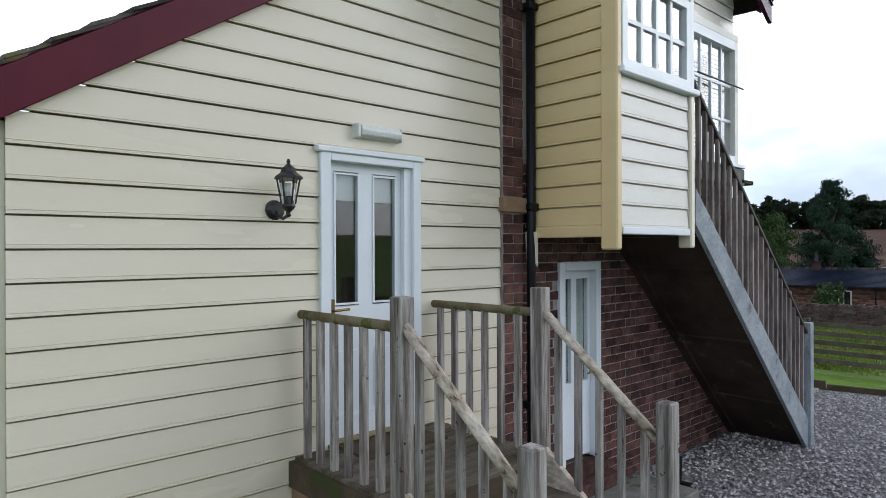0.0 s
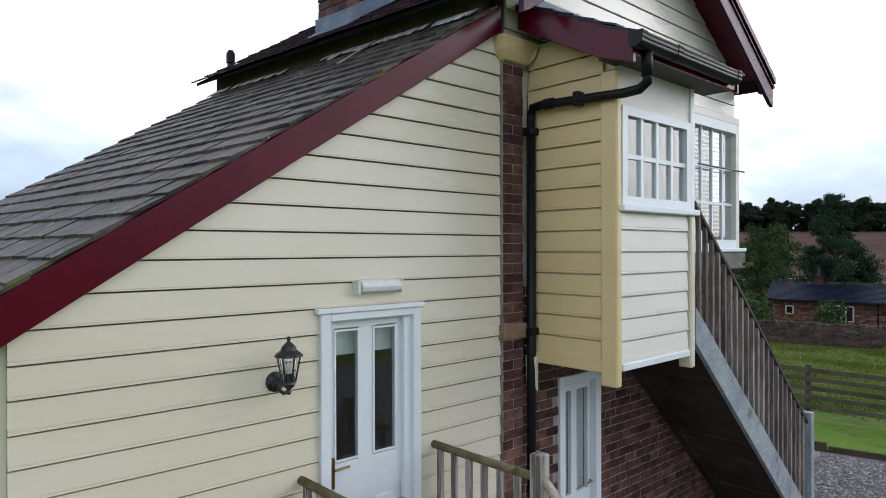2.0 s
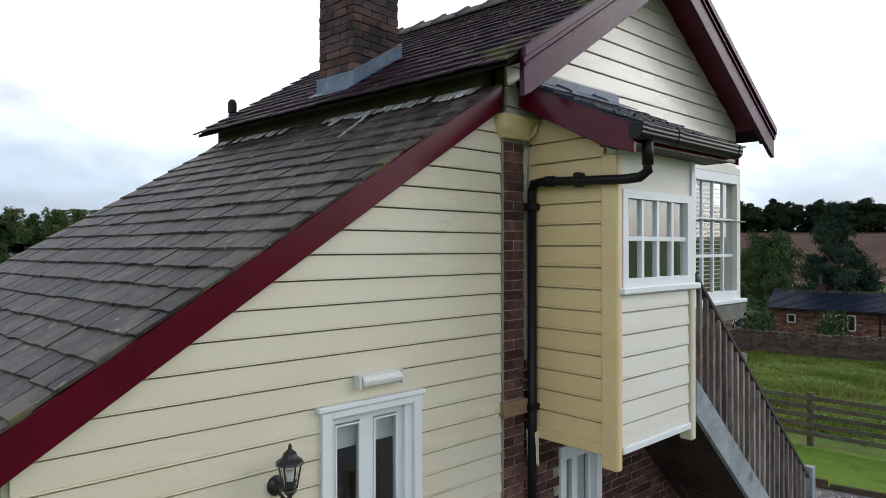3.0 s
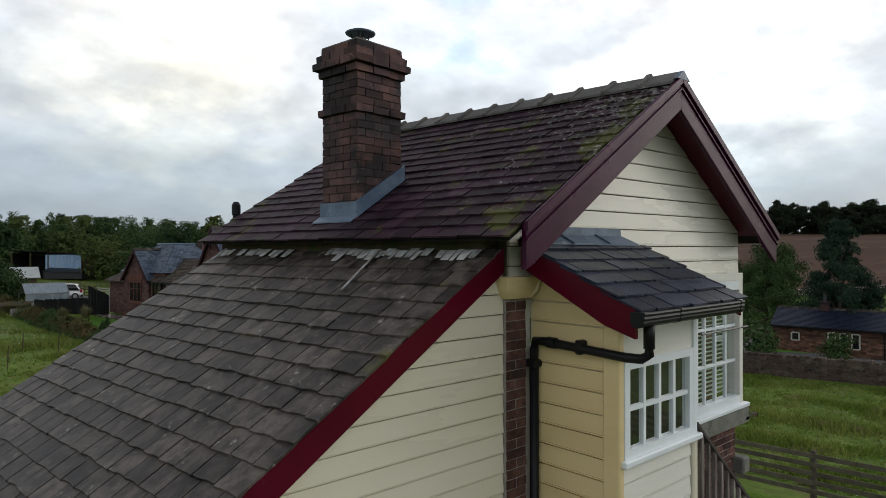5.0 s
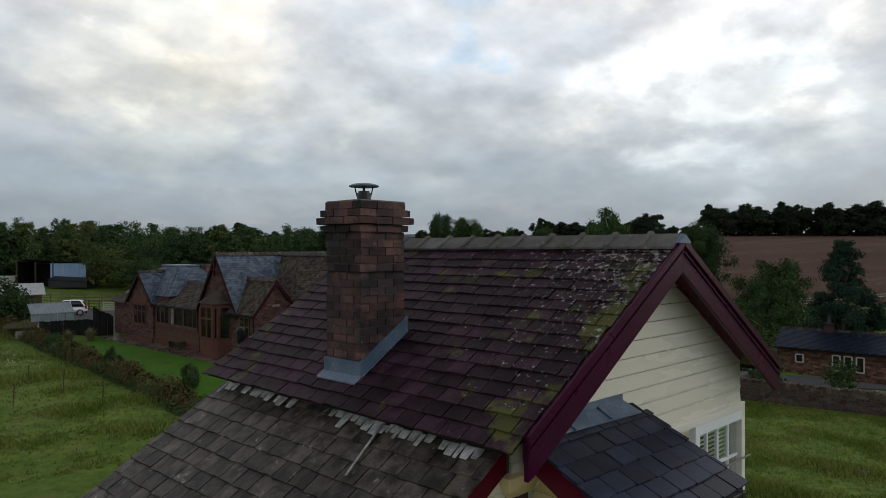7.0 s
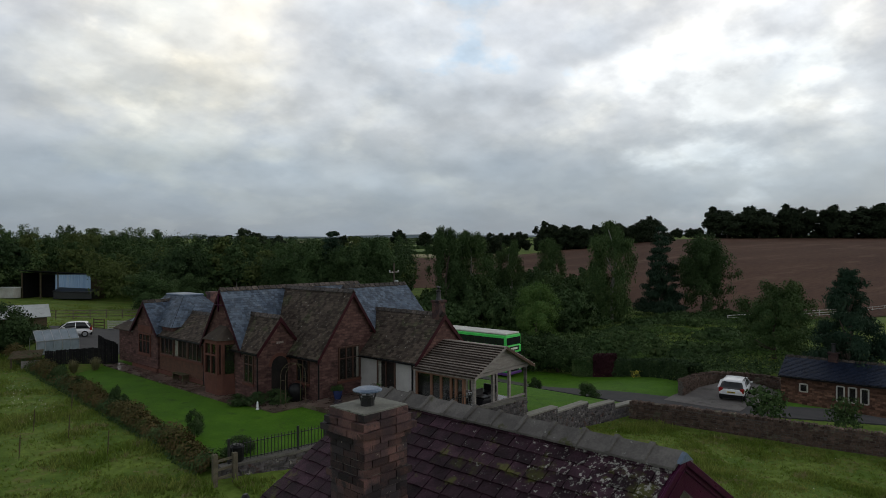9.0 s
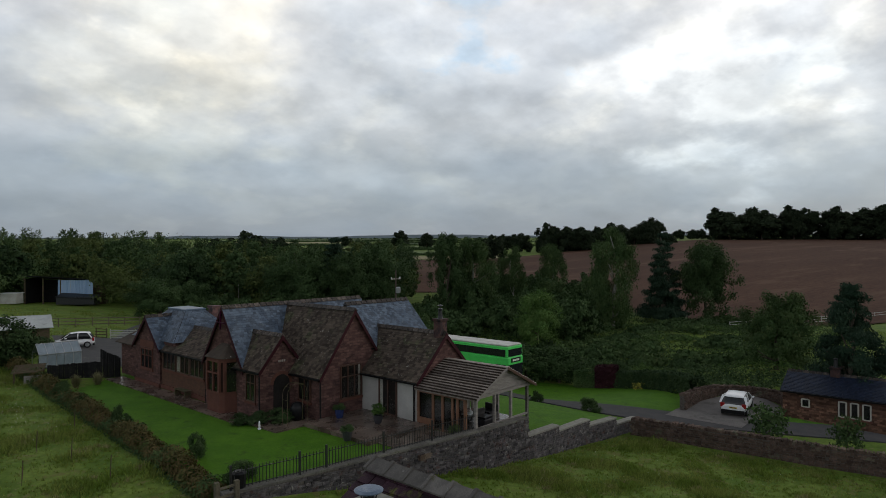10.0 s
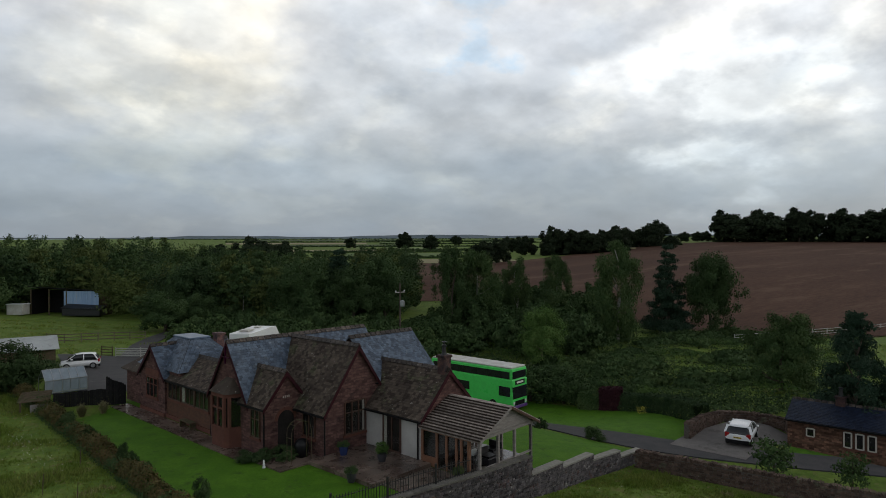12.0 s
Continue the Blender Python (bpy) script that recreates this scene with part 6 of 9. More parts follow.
for k in range(8):
    y = -6 + 2.4 * k
    x = lambda q: 12.0 - 0.25 * (q - 3.2)
    part("edging_board", beams([((x(y), y, ground_z(x(y), y) + 0.04), (x(y + 2.38), y + 2.38, ground_z(x(y), y + 2.38) + 0.04))], 0.06, 0.20), old_stain, edge)
walkboard = thing("loose_board", "weathered grey board lying on the gravel", "board")
part("plank", boxes((10.2, 11.4, 3.55, 3.75, -0.06, 0.0)), grey_wood, walkboard)
walkboard.matrix_basis = pose(0, 0, 0.02)


# timber post-and-rail fence beside the pasture
def rail_fence(name, a, b, n, height, rails, mat, label, post=0.11):
    t = thing(name, label, "fence")
    a, b = Vector(a), Vector(b)
    pts = []
    for k in range(n + 1):
        p = a.lerp(b, k / n)
        z = ground_z(p.x, p.y)
        pts.append(Vector((p.x, p.y, z)))
        part("post", boxes((p.x - post / 2, p.x + post / 2, p.y - post / 2, p.y + post / 2, z - 0.1, z + height)), mat, t, bevel=0.008)
    for p, q in zip(pts, pts[1:]):
        for r in range(rails):
            z = height * (0.25 + 0.66 * r / max(1, rails - 1))
            o = Vector((-post / 2 - 0.015, 0, 0))
            part("rail", beams([(p + o + Vector((0, 0, z)), q + o + Vector((0, 0, z)))], 0.035, 0.10), mat, t)
    return t


white_rail = surf("pale_rail", (0.42, 0.42, 0.39), (0.34, 0.34, 0.31), 2, 0.8, 0.1, 20)
fence_wood = surf("greyed_fence_timber", (0.090, 0.078, 0.056), (0.135, 0.118, 0.088), 3, 0.9, 0.4, 20, c3=(0.085, 0.09, 0.05), stain=3, cover=0.55, rand=0.2)
rail_fence("pasture_fence", (17.6, -6.9), (14.87, 9.9), 7, 1.2, 5, fence_wood, "greyed five-rail timber fence by the pasture")
rail_fence("yard_fence", (18.9, 79.8), (18.0, 80.6), 1, 1.4, 4, old_stain, "dark timber yard fence")
rail_fence("field_gate", (19.2, 79.5), (23.5, 75.9), 2, 1.25, 5, white_rail, "galvanised five-bar field gate", 0.07)
rail_fence("field_fence", polar(0.455, 104), polar(0.74, 124), 13, 1.3, 3, white_rail, "pale rail fence at the field's foot")
rail_fence("paddock_fence", (15, 96), (27, 96), 6, 1.2, 3, fence_wood, "grey rail fence in the paddock")


# garden of the station house: lawn, patio, path
def left_u(v):
    return -9.0 + 0.094 * (v + 6)


def low_v(u):
    pts = [(-9.4, -6.1), (-6.2, -6.8), (3.0, -8.9), (9.4, -9.3), (13, -9.4), (18, -10.1), (23, -10.3)]
    for (a, p), (b, q) in zip(pts, pts[1:]):
        if u <= b:
            return p + (q - p) * (u - a) / (b - a)
    return -10.3


GARDEN_U, GARDEN_Z = (6.3, 7.4, 9.9, 13.2, 16.0, 18.4, 20.5), (0.33, -0.33, -0.42, -0.78, -1.18, -1.62, -2.02)


def garden_at(s, r):
    v0 = low_v(s)
    v = v0 + 0.12 + (22 - v0) * r
    u = max(s, left_u(v)) if s < -5 else s
    x, y = local(u, v)
    return x, y, float(np.interp(u, GARDEN_U, GARDEN_Z))


sheet("garden_lawn", np.linspace(-9.2, 19.6, 48), np.linspace(0, 1, 40), garden_at, lawn_mat, "bright mown garden lawn", "lawn", 0.0)


def paving(name, u0, u1, v0, v1, nu, nv, z, label):
    t = thing(name, label, "paving", kind="structure", at=(*HO, 0), turn=HT)
    rnd = random.Random(nu * 7 + nv)
    du, dv = (u1 - u0) / nu, (v1 - v0) / nv
    for i, j in itertools.product(range(nu), range(nv)):
        zz = z + rnd.uniform(0, 0.012)
        part("slab", boxes((u0 + i * du + 0.008, u0 + (i + 1) * du - 0.008, v0 + j * dv + 0.008, v0 + (j + 1) * dv - 0.008, 0.1, zz)), dirt_pave, t)


paving("patio", -1.2, 3.05, -5.4, -0.1, 5, 6, 0.53, "wet brown stone patio by the white wall")
paving("lower_patio", -0.6, 3.0, -8.4, -5.4, 4, 3, 0.36, "brown stone lower patio by the sunroom")
paving("porch_paving", -3.0, -0.05, -0.1, 2.7, 4, 4, 0.40, "brown stone paving before the porch")
paving("front_path", -3.5, -2.2, 2.7, 21.5, 2, 16, 0.39, "brown earthy path along the house front")


# walls of rubble stone
def rubble_wall(name, pts, thick, label, near, mat=None, cope=True, stone=0.27, row=0.125, top=None):
    """pts: rows of (x, y, base, top)."""
    mat = mat or wall_stone
    t = thing(name, label, "stone wall", kind="structure")
    rnd = random.Random(len(pts) + int(pts[0][0] * 10))
    core = bmesh.new()
    ms = [unit_block("stone", mat, stone, 0.10, row, 0.016, 70 + k) for k in range(5)]
    hens = [unit_block("stone", mat, 0.13, 0.4, 0.17, 0.02, 80 + k) for k in range(3)]
    places = []
    for p, q in zip(pts, pts[1:]):
        a, b = Vector((p[0], p[1], 0)), Vector((q[0], q[1], 0))
        d = (b - a)
        length = d.length
        d.normalize()
        nrm = Vector((d.y, -d.x, 0))
        prism(core, [a + Vector((0, 0, p[2])), b + Vector((0, 0, q[2])), b + Vector((0, 0, q[3])), a + Vector((0, 0, p[3]))], -nrm * thick)
        z_lo, r = min(p[2], q[2]), 0
        while True:
            z = z_lo + r * row
            if z > max(p[3], q[3]) - row * 0.6:
                break
            s = -rnd.uniform(0, stone)
            while s < length:
                w = stone * rnd.uniform(0.5, 1.5)
                m = s + w / 2
                if 0 < m < length:
                    f = m / length
                    zb, zt = p[2] + (q[2] - p[2]) * f, p[3] + (q[3] - p[3]) * f
                    if zb - row < z < zt - row * 0.7:
                        c = a + d * m + Vector((0, 0, z + rnd.uniform(-0.01, 0.01))) + nrm * rnd.uniform(-0.03, 0.012)
                        places.append(frame_matrix(c, d * (w - 0.02) / stone, nrm, Vector((0, 0, rnd.uniform(0.62, 1.02)))))
                s += w
            r += 1
        if cope:
            n = max(1, int(length / 0.9))
            for k in range(n):
                c0, c1 = a + d * (length * k / n + 0.006), a + d * (length * (k + 1) / n - 0.006)
                z0, z1 = p[3] + (q[3] - p[3]) * k / n, p[3] + (q[3] - p[3]) * (k + 1) / n
                bm = prisms([c0 + nrm * 0.06 + Vector((0, 0, z0)), c1 + nrm * 0.06 + Vector((0, 0, z1)), c1 - nrm * (thick + 0.06) + Vector((0, 0, z1)), c0 - nrm * (thick + 0.06) + Vector((0, 0, z0))], (0, 0, 0.09))
                part("coping_stone", bm, top or coping_stone, t)
        if not cope:
            upright, s = [], 0.0
            while s < length:
                w = rnd.uniform(0.09, 0.16)
                zt = p[3] + (q[3] - p[3]) * s / length
                upright.append((hens[int(s * 7) % 3], frame_matrix(a + d * (s + w / 2) - nrm * thick / 2 + Vector((0, 0, zt - 0.03)), d * w / 0.13, nrm * (thick + 0.06) / 0.4, Vector((rnd.uniform(-0.15, 0.15), 0, rnd.uniform(0.7, 1.25))))))
                s += w + 0.012
            join_pieces("upright_coping", upright, mat, t)
    part("wall_core", core, mortar_dark, t)
    rnd.shuffle(places)
    lay([(m,) for m in places], ms, t, near, "stone", "stones_beyond")
    return t


def wl(u, v, base, top):
    x, y = local(u, v)
    return x, y, min(base, ground_z(x, y) - 0.1), top


rubble_wall("railing_wall", [wl(-9.4, -6.2, 0.0, 0.42), wl(-6.2, -6.9, -0.3, 0.48)], 0.35, "low rubble wall under the iron railings", 60, top=dull_coping)
rubble_wall("terrace_wall", [wl(-6.2, -6.9, -0.4, 0.50), wl(-1.0, -8.1, -0.9, 0.68), wl(3.0, -9.0, -1.3, 0.80), wl(7.0, -9.25, -1.6, 0.74)], 0.4, "tall grey rubble retaining wall with weathered coping", 300, top=dull_coping)
for k, (u0, u1, v0, v1, top) in enumerate(((7.0, 9.9, -9.25, -9.4, -0.26), (9.9, 13.2, -9.4, -9.5, -0.56), (13.2, 16.0, -9.5, -9.9, -0.94), (16.0, 18.4, -9.9, -10.25, -1.34))):
    rubble_wall("stepped_wall", [wl(u0, v0, -2.0, top), wl(u1, v1, -2.3, top)], 0.4, "stepped grey rubble garden wall with pale coping", 80)
red_rubble = surf("red_grey_rubble", (0.058, 0.040, 0.033), (0.100, 0.070, 0.056), 3, 0.92, 0.7, 12, c3=(0.10, 0.10, 0.07), stain=1.5, cover=0.56, island=0.35, rand=0.3, depth=0.02)
rubble_wall("lane_wall", [(36.55, 23.3, -2.35, -1.08), (38.0, 17.0, -2.35, -1.02), (39.0, 12.6, -2.3, -1.0), (41.4, 4.0, -2.2, -0.95), (44.5, -6.0, -2.1, -0.9)], 0.4, "dark red rubble wall along the lane", 120, red_rubble, False)
rubble_wall("drive_wall", [(44.7, 23.95, -2.4, -0.95), (48.6, 24.7, -2.4, -1.15), (51.6, 24.7, -2.5, -1.35), (53.2, 23.2, -2.6, -1.45), (53.4, 20.6, -2.7, -1.45), (52.2, 19.7, -2.7, -1.45)], 0.4, "rubble wall round the drive", 60, red_rubble, False)


# lane and drive
def ribbon(name, mid, width, mat, label, lift):
    vs, fs = [], []
    P = [Vector(p) for p in mid]
    for i, p in enumerate(P):
        d = (P[min(i + 1, len(P) - 1)] - P[max(i - 1, 0)]).normalized()
        n = Vector((d.y, -d.x))
        for k, drop in ((-0.06, 0.4), (0, 0), (1, 0), (2, 0), (3, 0), (4, 0), (4.06, 0.4)):
            q = p + n * width * (k / 4 - 0.5)
            vs.append((q.x, q.y, ground_z(q.x, q.y) + lift - drop))
    for i in range(len(P) - 1):
        for k in range(6):
            fs.append((i * 7 + k, i * 7 + k + 1, (i + 1) * 7 + k + 1, (i + 1) * 7 + k))
    ob = new(name, mesh_of(name, vs, fs, mat, False))
    tagged(ob, label, "road", kind="structure")


def bend(pts, n=6):
    P = [Vector(p) for p in pts]
    P = [2 * P[0] - P[1]] + P + [2 * P[-1] - P[-2]]
    out = []
    for i in range(1, len(P) - 2):
        for k in range(n):
            t = k / n
            a, b, c, d = P[i - 1], P[i], P[i + 1], P[i + 2]
            out.append(0.5 * (2 * b + (c - a) * t + (2 * a - 5 * b + 4 * c - d) * t * t + (3 * b - a - 3 * c + d) * t ** 3))
    return out + [P[-2]]


ribbon("lane", bend([(36.0, 47.0), (40.0, 41.0), (41.4, 35.0), (41.2, 28.5), (42.3, 23.5), (45.3, 17.5), (48.3, 12.5), (54.0, 2.0), (60, -8)]), 3.3, asphalt, "dark worn asphalt lane", 0.05)
ribbon("grass_verge", bend([(48.4, 18.4), (50.6, 13.2), (56.0, 3.0)]), 3.0, lawn_mat, "mown verge along the lane", 0.03)
HEDGE_Y, HEDGE_X = (22.5, 24.6, 26.3, 28.5, 31.5, 35.0, 36.8, 38.3, 42.9, 48.0), (48.6, 48.8, 49.3, 50.6, 51.7, 52.3, 51.7, 50.8, 48.4, 45.6)


def verge_at(r, y):
    inner = float(np.interp(y, (23.9, 28.5, 35.0, 41.0, 48.0), (43.6, 42.9, 43.1, 41.7, 38.0)))
    x = inner + (float(np.interp(y, HEDGE_Y, HEDGE_X)) - inner) * r
    return x, y, ground_z(x, y)


sheet("verge_lawn", np.linspace(0, 1, 9), np.linspace(24.1, 48.0, 40), verge_at, lawn_mat, "mown verge between lane and hedge", "lawn", 0.03)
pale_asphalt = surf("pale_drive", (0.13, 0.12, 0.115), (0.16, 0.15, 0.14), 1.0, 0.9, 0.3, 40, c3=(0.10, 0.092, 0.085), stain=0.8, cover=0.55)
ribbon("parking_drive", bend([(42.8, 21.7), (46.5, 22.1), (53.0, 21.6)]), 5.2, pale_asphalt, "pale tarred parking bay", 0.07)
sheet("yard", np.linspace(11.5, 20, 8), np.linspace(58, 80, 12), lambda x, y: (x + 0.1 * (y - 60), y, ground_z(x, y)), asphalt, "dark asphalt yard behind the hedge", "yard", 0.10)
ribbon("farm_track", bend([(21, 80), (26, 92), (34, 104), (46, 112)]), 2.4, asphalt, "dark farm track", 0.08)


# the outbuilding beyond the lane

stone_frame = surf("cream_window_frame", (0.46, 0.44, 0.39), (0.38, 0.36, 0.32), 4, 0.6, 0.1, 30)


def outbuilding():
    h = thing("outbuilding", "low red sandstone outbuilding with a dark slate roof", "house", at=(50.15, 19.2, 0), turn=8)
    wing(h, False, 0.0, 4.3, -17.0, 0.0, -2.9, -0.42, 2.15, 0.66, house_brick, slate_dark, "red sandstone block wall", over=0.15, seed=21)
    house_window(h, "u", 0.0, -1.74, -1.28, -1.50, -0.93, 1, 1, mat=stone_frame)
    for v in (-3.61, -4.33, -5.05):
        house_window(h, "u", 0.0, v - 0.42, v, -1.84, -0.78, 1, 1, mat=stone_frame)
    part("door", face_box(bmesh.new(), "u", 0.0, -8.6, -7.7, -2.8, -0.8, 0.0, 0.05), old_stain, h)
    part("downpipe", tubes([(-0.06, -6.9, -2.8), (-0.06, -6.9, -0.45)], 0.05, 8), black_plastic, h)
    st = part("chimney", boxes((1.85, 2.45, -3.35, -2.75, 0.3, 1.15), (1.78, 2.52, -3.42, -2.68, 1.15, 1.27)), brick_dark, h, "squat red stone chimney", bevel=0.015)
    part("chimney_pot", lathe(bmesh.new(), [(0.16, 0), (0.14, 0.2), (0.12, 0.55), (0.16, 0.62), (0.10, 0.66)], (2.15, -3.05, 1.27), 12), black_iron, st, "dark chimney pot")
    bm4 = [unit_block("stone", house_brick, 0.30, 0.06, 0.145, 0.012, 90 + k) for k in range(4)]
    hole = lambda c, z: any(a - 0.1 < c - 17.0 < b + 0.1 and lo < z < hi for a, b, lo, hi in ((-1.8, -1.2, -1.68, -0.86), (-4.1, -3.5, -2.0, -0.7), (-4.82, -4.25, -2.0, -0.7), (-5.55, -4.97, -2.0, -0.7), (-8.7, -7.6, -2.9, -0.6)))
    store = []
    w = [o for o in h.children if o.name.startswith("wall")][0]
    brick_face(w, (0.012, 0.0, 0), (0, -1, 0), 9.0, -2.9, -0.45, bm4, False, 220, course=0.158, unit=0.315, name="stone_block", skip=lambda c, z: hole(17.0 - c, z), store=store)
    join_pieces("stones_beyond", store, house_brick, w)


outbuilding()


# plants
def foliage(name, c1, c2, c3, island=0.25):
    m = surf(name, c1, c2, 0.6, 0.8, 0, 8, c3=c3, stain=0.9, cover=0.56, island=island, rand=0.15, spec=0.05)
    return m


leaf_dark = foliage("dark_leaves", (0.029, 0.052, 0.020), (0.049, 0.080, 0.030), (0.066, 0.094, 0.039))
leaf_mid = foliage("mid_green_leaves", (0.042, 0.076, 0.027), (0.070, 0.108, 0.039), (0.094, 0.128, 0.048))
leaf_bright = foliage("bright_leaves", (0.055, 0.105, 0.026), (0.080, 0.135, 0.036), (0.105, 0.150, 0.045))
leaf_pine = foliage("blue_green_needles", (0.018, 0.036, 0.022), (0.030, 0.052, 0.032), (0.040, 0.062, 0.036))
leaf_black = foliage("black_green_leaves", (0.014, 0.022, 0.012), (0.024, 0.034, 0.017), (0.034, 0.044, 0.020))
leaf_olive = foliage("olive_leaves", (0.060, 0.084, 0.026), (0.088, 0.112, 0.036), (0.110, 0.128, 0.044))
leaf_dusk = foliage("dusky_leaves", (0.022, 0.042, 0.018), (0.038, 0.062, 0.026), (0.052, 0.078, 0.032))
leaf_purple = foliage("purple_leaves", (0.030, 0.011, 0.015), (0.046, 0.017, 0.021), (0.060, 0.028, 0.027))
leaf_rust = foliage("rusty_hedge_leaves", (0.074, 0.068, 0.026), (0.108, 0.080, 0.034), (0.058, 0.082, 0.026))
bark = surf("grey_brown_bark", (0.075, 0.060, 0.048), (0.115, 0.095, 0.078), 3, 0.95, 0.7, 20, stretch=(3, 3, 0.5), depth=0.02)
birch_bark = surf("birch_bark", (0.32, 0.31, 0.28), (0.22, 0.21, 0.19), 4, 0.85, 0.4, 20, c3=(0.05, 0.045, 0.04), stain=4, cover=0.6)


def cards(centres, normals, size, rnd_np, droop=0.0, slim=1.0, three=False):
    """Leaf sprays: a bent quad at every centre, turned about its normal."""
    n = len(centres)
    a = rnd_np.normal(size=(n, 3))
    nn = normals / (np.linalg.norm(normals, axis=1)[:, None] + 1e-9) + 0.38 * rnd_np.normal(size=(n, 3))
    nn /= np.linalg.norm(nn, axis=1)[:, None]
    t = np.cross(nn, a)
    t /= np.linalg.norm(t, axis=1)[:, None] + 1e-9
    b = np.cross(nn, t)
    if droop:
        b = b * (1 - droop) + np.array([0, 0, -droop])
    s = size * rnd_np.uniform(0.6, 1.35, (n, 1))
    if three:
        v = np.stack([centres - t * s * 0.62 * slim - b * s * 0.45, centres + t * s * 0.62 * slim - b * s * 0.38 + nn * s * 0.10, centres + b * s * 0.78], 1).reshape(-1, 3)
        return v, np.arange(3 * n).reshape(n, 3)
    v = np.stack([centres - t * s * 0.45 * slim, centres - b * s * 0.62 + nn * s * 0.12, centres + t * s * 0.45 * slim, centres + b * s * 0.70 + nn * s * 0.10], 1).reshape(-1, 3)
    f = np.arange(4 * n).reshape(n, 4)
    return v, f


def crown_points(kind, n, seed):
    """Places and outward normals of leaf sprays in a crown one metre high and about one wide."""
    g = np.random.default_rng(seed)
    if kind in ("round", "oak"):
        k = 130
        th, ph = g.uniform(0, 2 * np.pi, k), np.arccos(g.uniform(-1, 1, k))
        rad = g.uniform(0.03, 1.0, k) ** 0.5
        tall = 0.44
        lob = 1 + 0.16 * np.sin(2 * th + 3 * ph + seed) + 0.10 * np.sin(5 * th + seed * 2)
        wide = np.where(ph > np.pi / 2, np.sin(ph) ** 0.35, np.sin(ph))
        foot = 0.50 if kind == "round" else 0.53
        c = np.stack([0.42 * rad * lob * wide * np.cos(th), 0.42 * rad * lob * wide * np.sin(th), foot + tall * rad * np.cos(ph) * (0.92 + 0.1 * np.sin(3 * th))], 1)
        r = g.uniform(0.055, 0.135, k)
    elif kind in ("tall", "weep"):
        k = 80
        z = g.uniform(0.10, 0.98, k)
        w = 0.25 * np.sin(np.pi * np.clip(z, 0.06, 0.97)) ** 0.6 + 0.02
        th = g.uniform(0, 2 * np.pi, k)
        c = np.stack([w * np.cos(th) * g.uniform(0.2, 1, k), w * np.sin(th) * g.uniform(0.2, 1, k), z], 1)
        r = g.uniform(0.035, 0.075, k)
    elif kind in ("cone", "pine"):
        k = 170
        tier = 13 if kind == "cone" else 17
        z = (np.arange(k) % tier + g.uniform(-0.25, 0.25, k)) / tier * 0.88 + 0.08
        w = (0.30 * (1 - z) ** 0.9 if kind == "cone" else 0.36 * (1 - z) ** 0.75) + 0.01
        w = w * g.uniform(0.25, 1.12, k)
        th = g.uniform(0, 2 * np.pi, k)
        bend = -0.25 if kind == "cone" else 0.22
        c = np.stack([w * np.cos(th), w * np.sin(th), z + bend * w], 1)
        r = (0.030 + 0.05 * (1 - z)) * g.uniform(0.7, 1.2, k) * (1.25 if kind == "pine" else 1.0)
    else:  # bush
        k = 46
        th, ph = g.uniform(0, 2 * np.pi, k), np.arccos(g.uniform(-0.3, 1, k))
        c = np.stack([0.42 * np.sin(ph) * np.cos(th), 0.42 * np.sin(ph) * np.sin(th), 0.35 + 0.45 * np.cos(ph)], 1) * g.uniform(0.55, 1, (k, 1))
        r = g.uniform(0.08, 0.19, k)
    w = r ** 2 / (r ** 2).sum()
    pick = g.choice(len(c), n, p=w)
    d = g.normal(size=(n, 3))
    d /= np.linalg.norm(d, axis=1)[:, None]
    flat = np.array([1.3, 1.3, 0.5]) if kind == "cone" else np.array([1.25, 1.25, 0.6]) if kind == "pine" else np.array([1, 1, 0.85])
    p = c[pick] + d * r[pick][:, None] * g.uniform(0.35, 1.08, (n, 1)) * flat
    if kind == "weep":
        p[:, 2] -= g.exponential(0.055, n)
    d = d * 0.6 + p * np.array([1.6, 1.6, 0]) + np.array([0, 0, 0.25])
    low = 0.02 if kind == "bush" else 0.07 if kind == "oak" else 0.05
    p[:, 2] = np.where(p[:, 2] < low, low + g.uniform(0, 0.08, n), p[:, 2])
    return p, d, c, g


def crown_mesh(name, kind, n, size, mat, seed, droop=0.0):
    slim = {"pine": 0.28, "cone": 0.4, "weep": 0.55}.get(kind, 0.85)
    p, d, c, g = crown_points(kind, n, seed)
    v, f = cards(p, d, size, g, droop, slim, kind != "bush")
    me = bpy.data.meshes.new(name)
    me.from_pydata(v.tolist(), [], f.tolist())
    me.materials.append(mat)
    return me, c


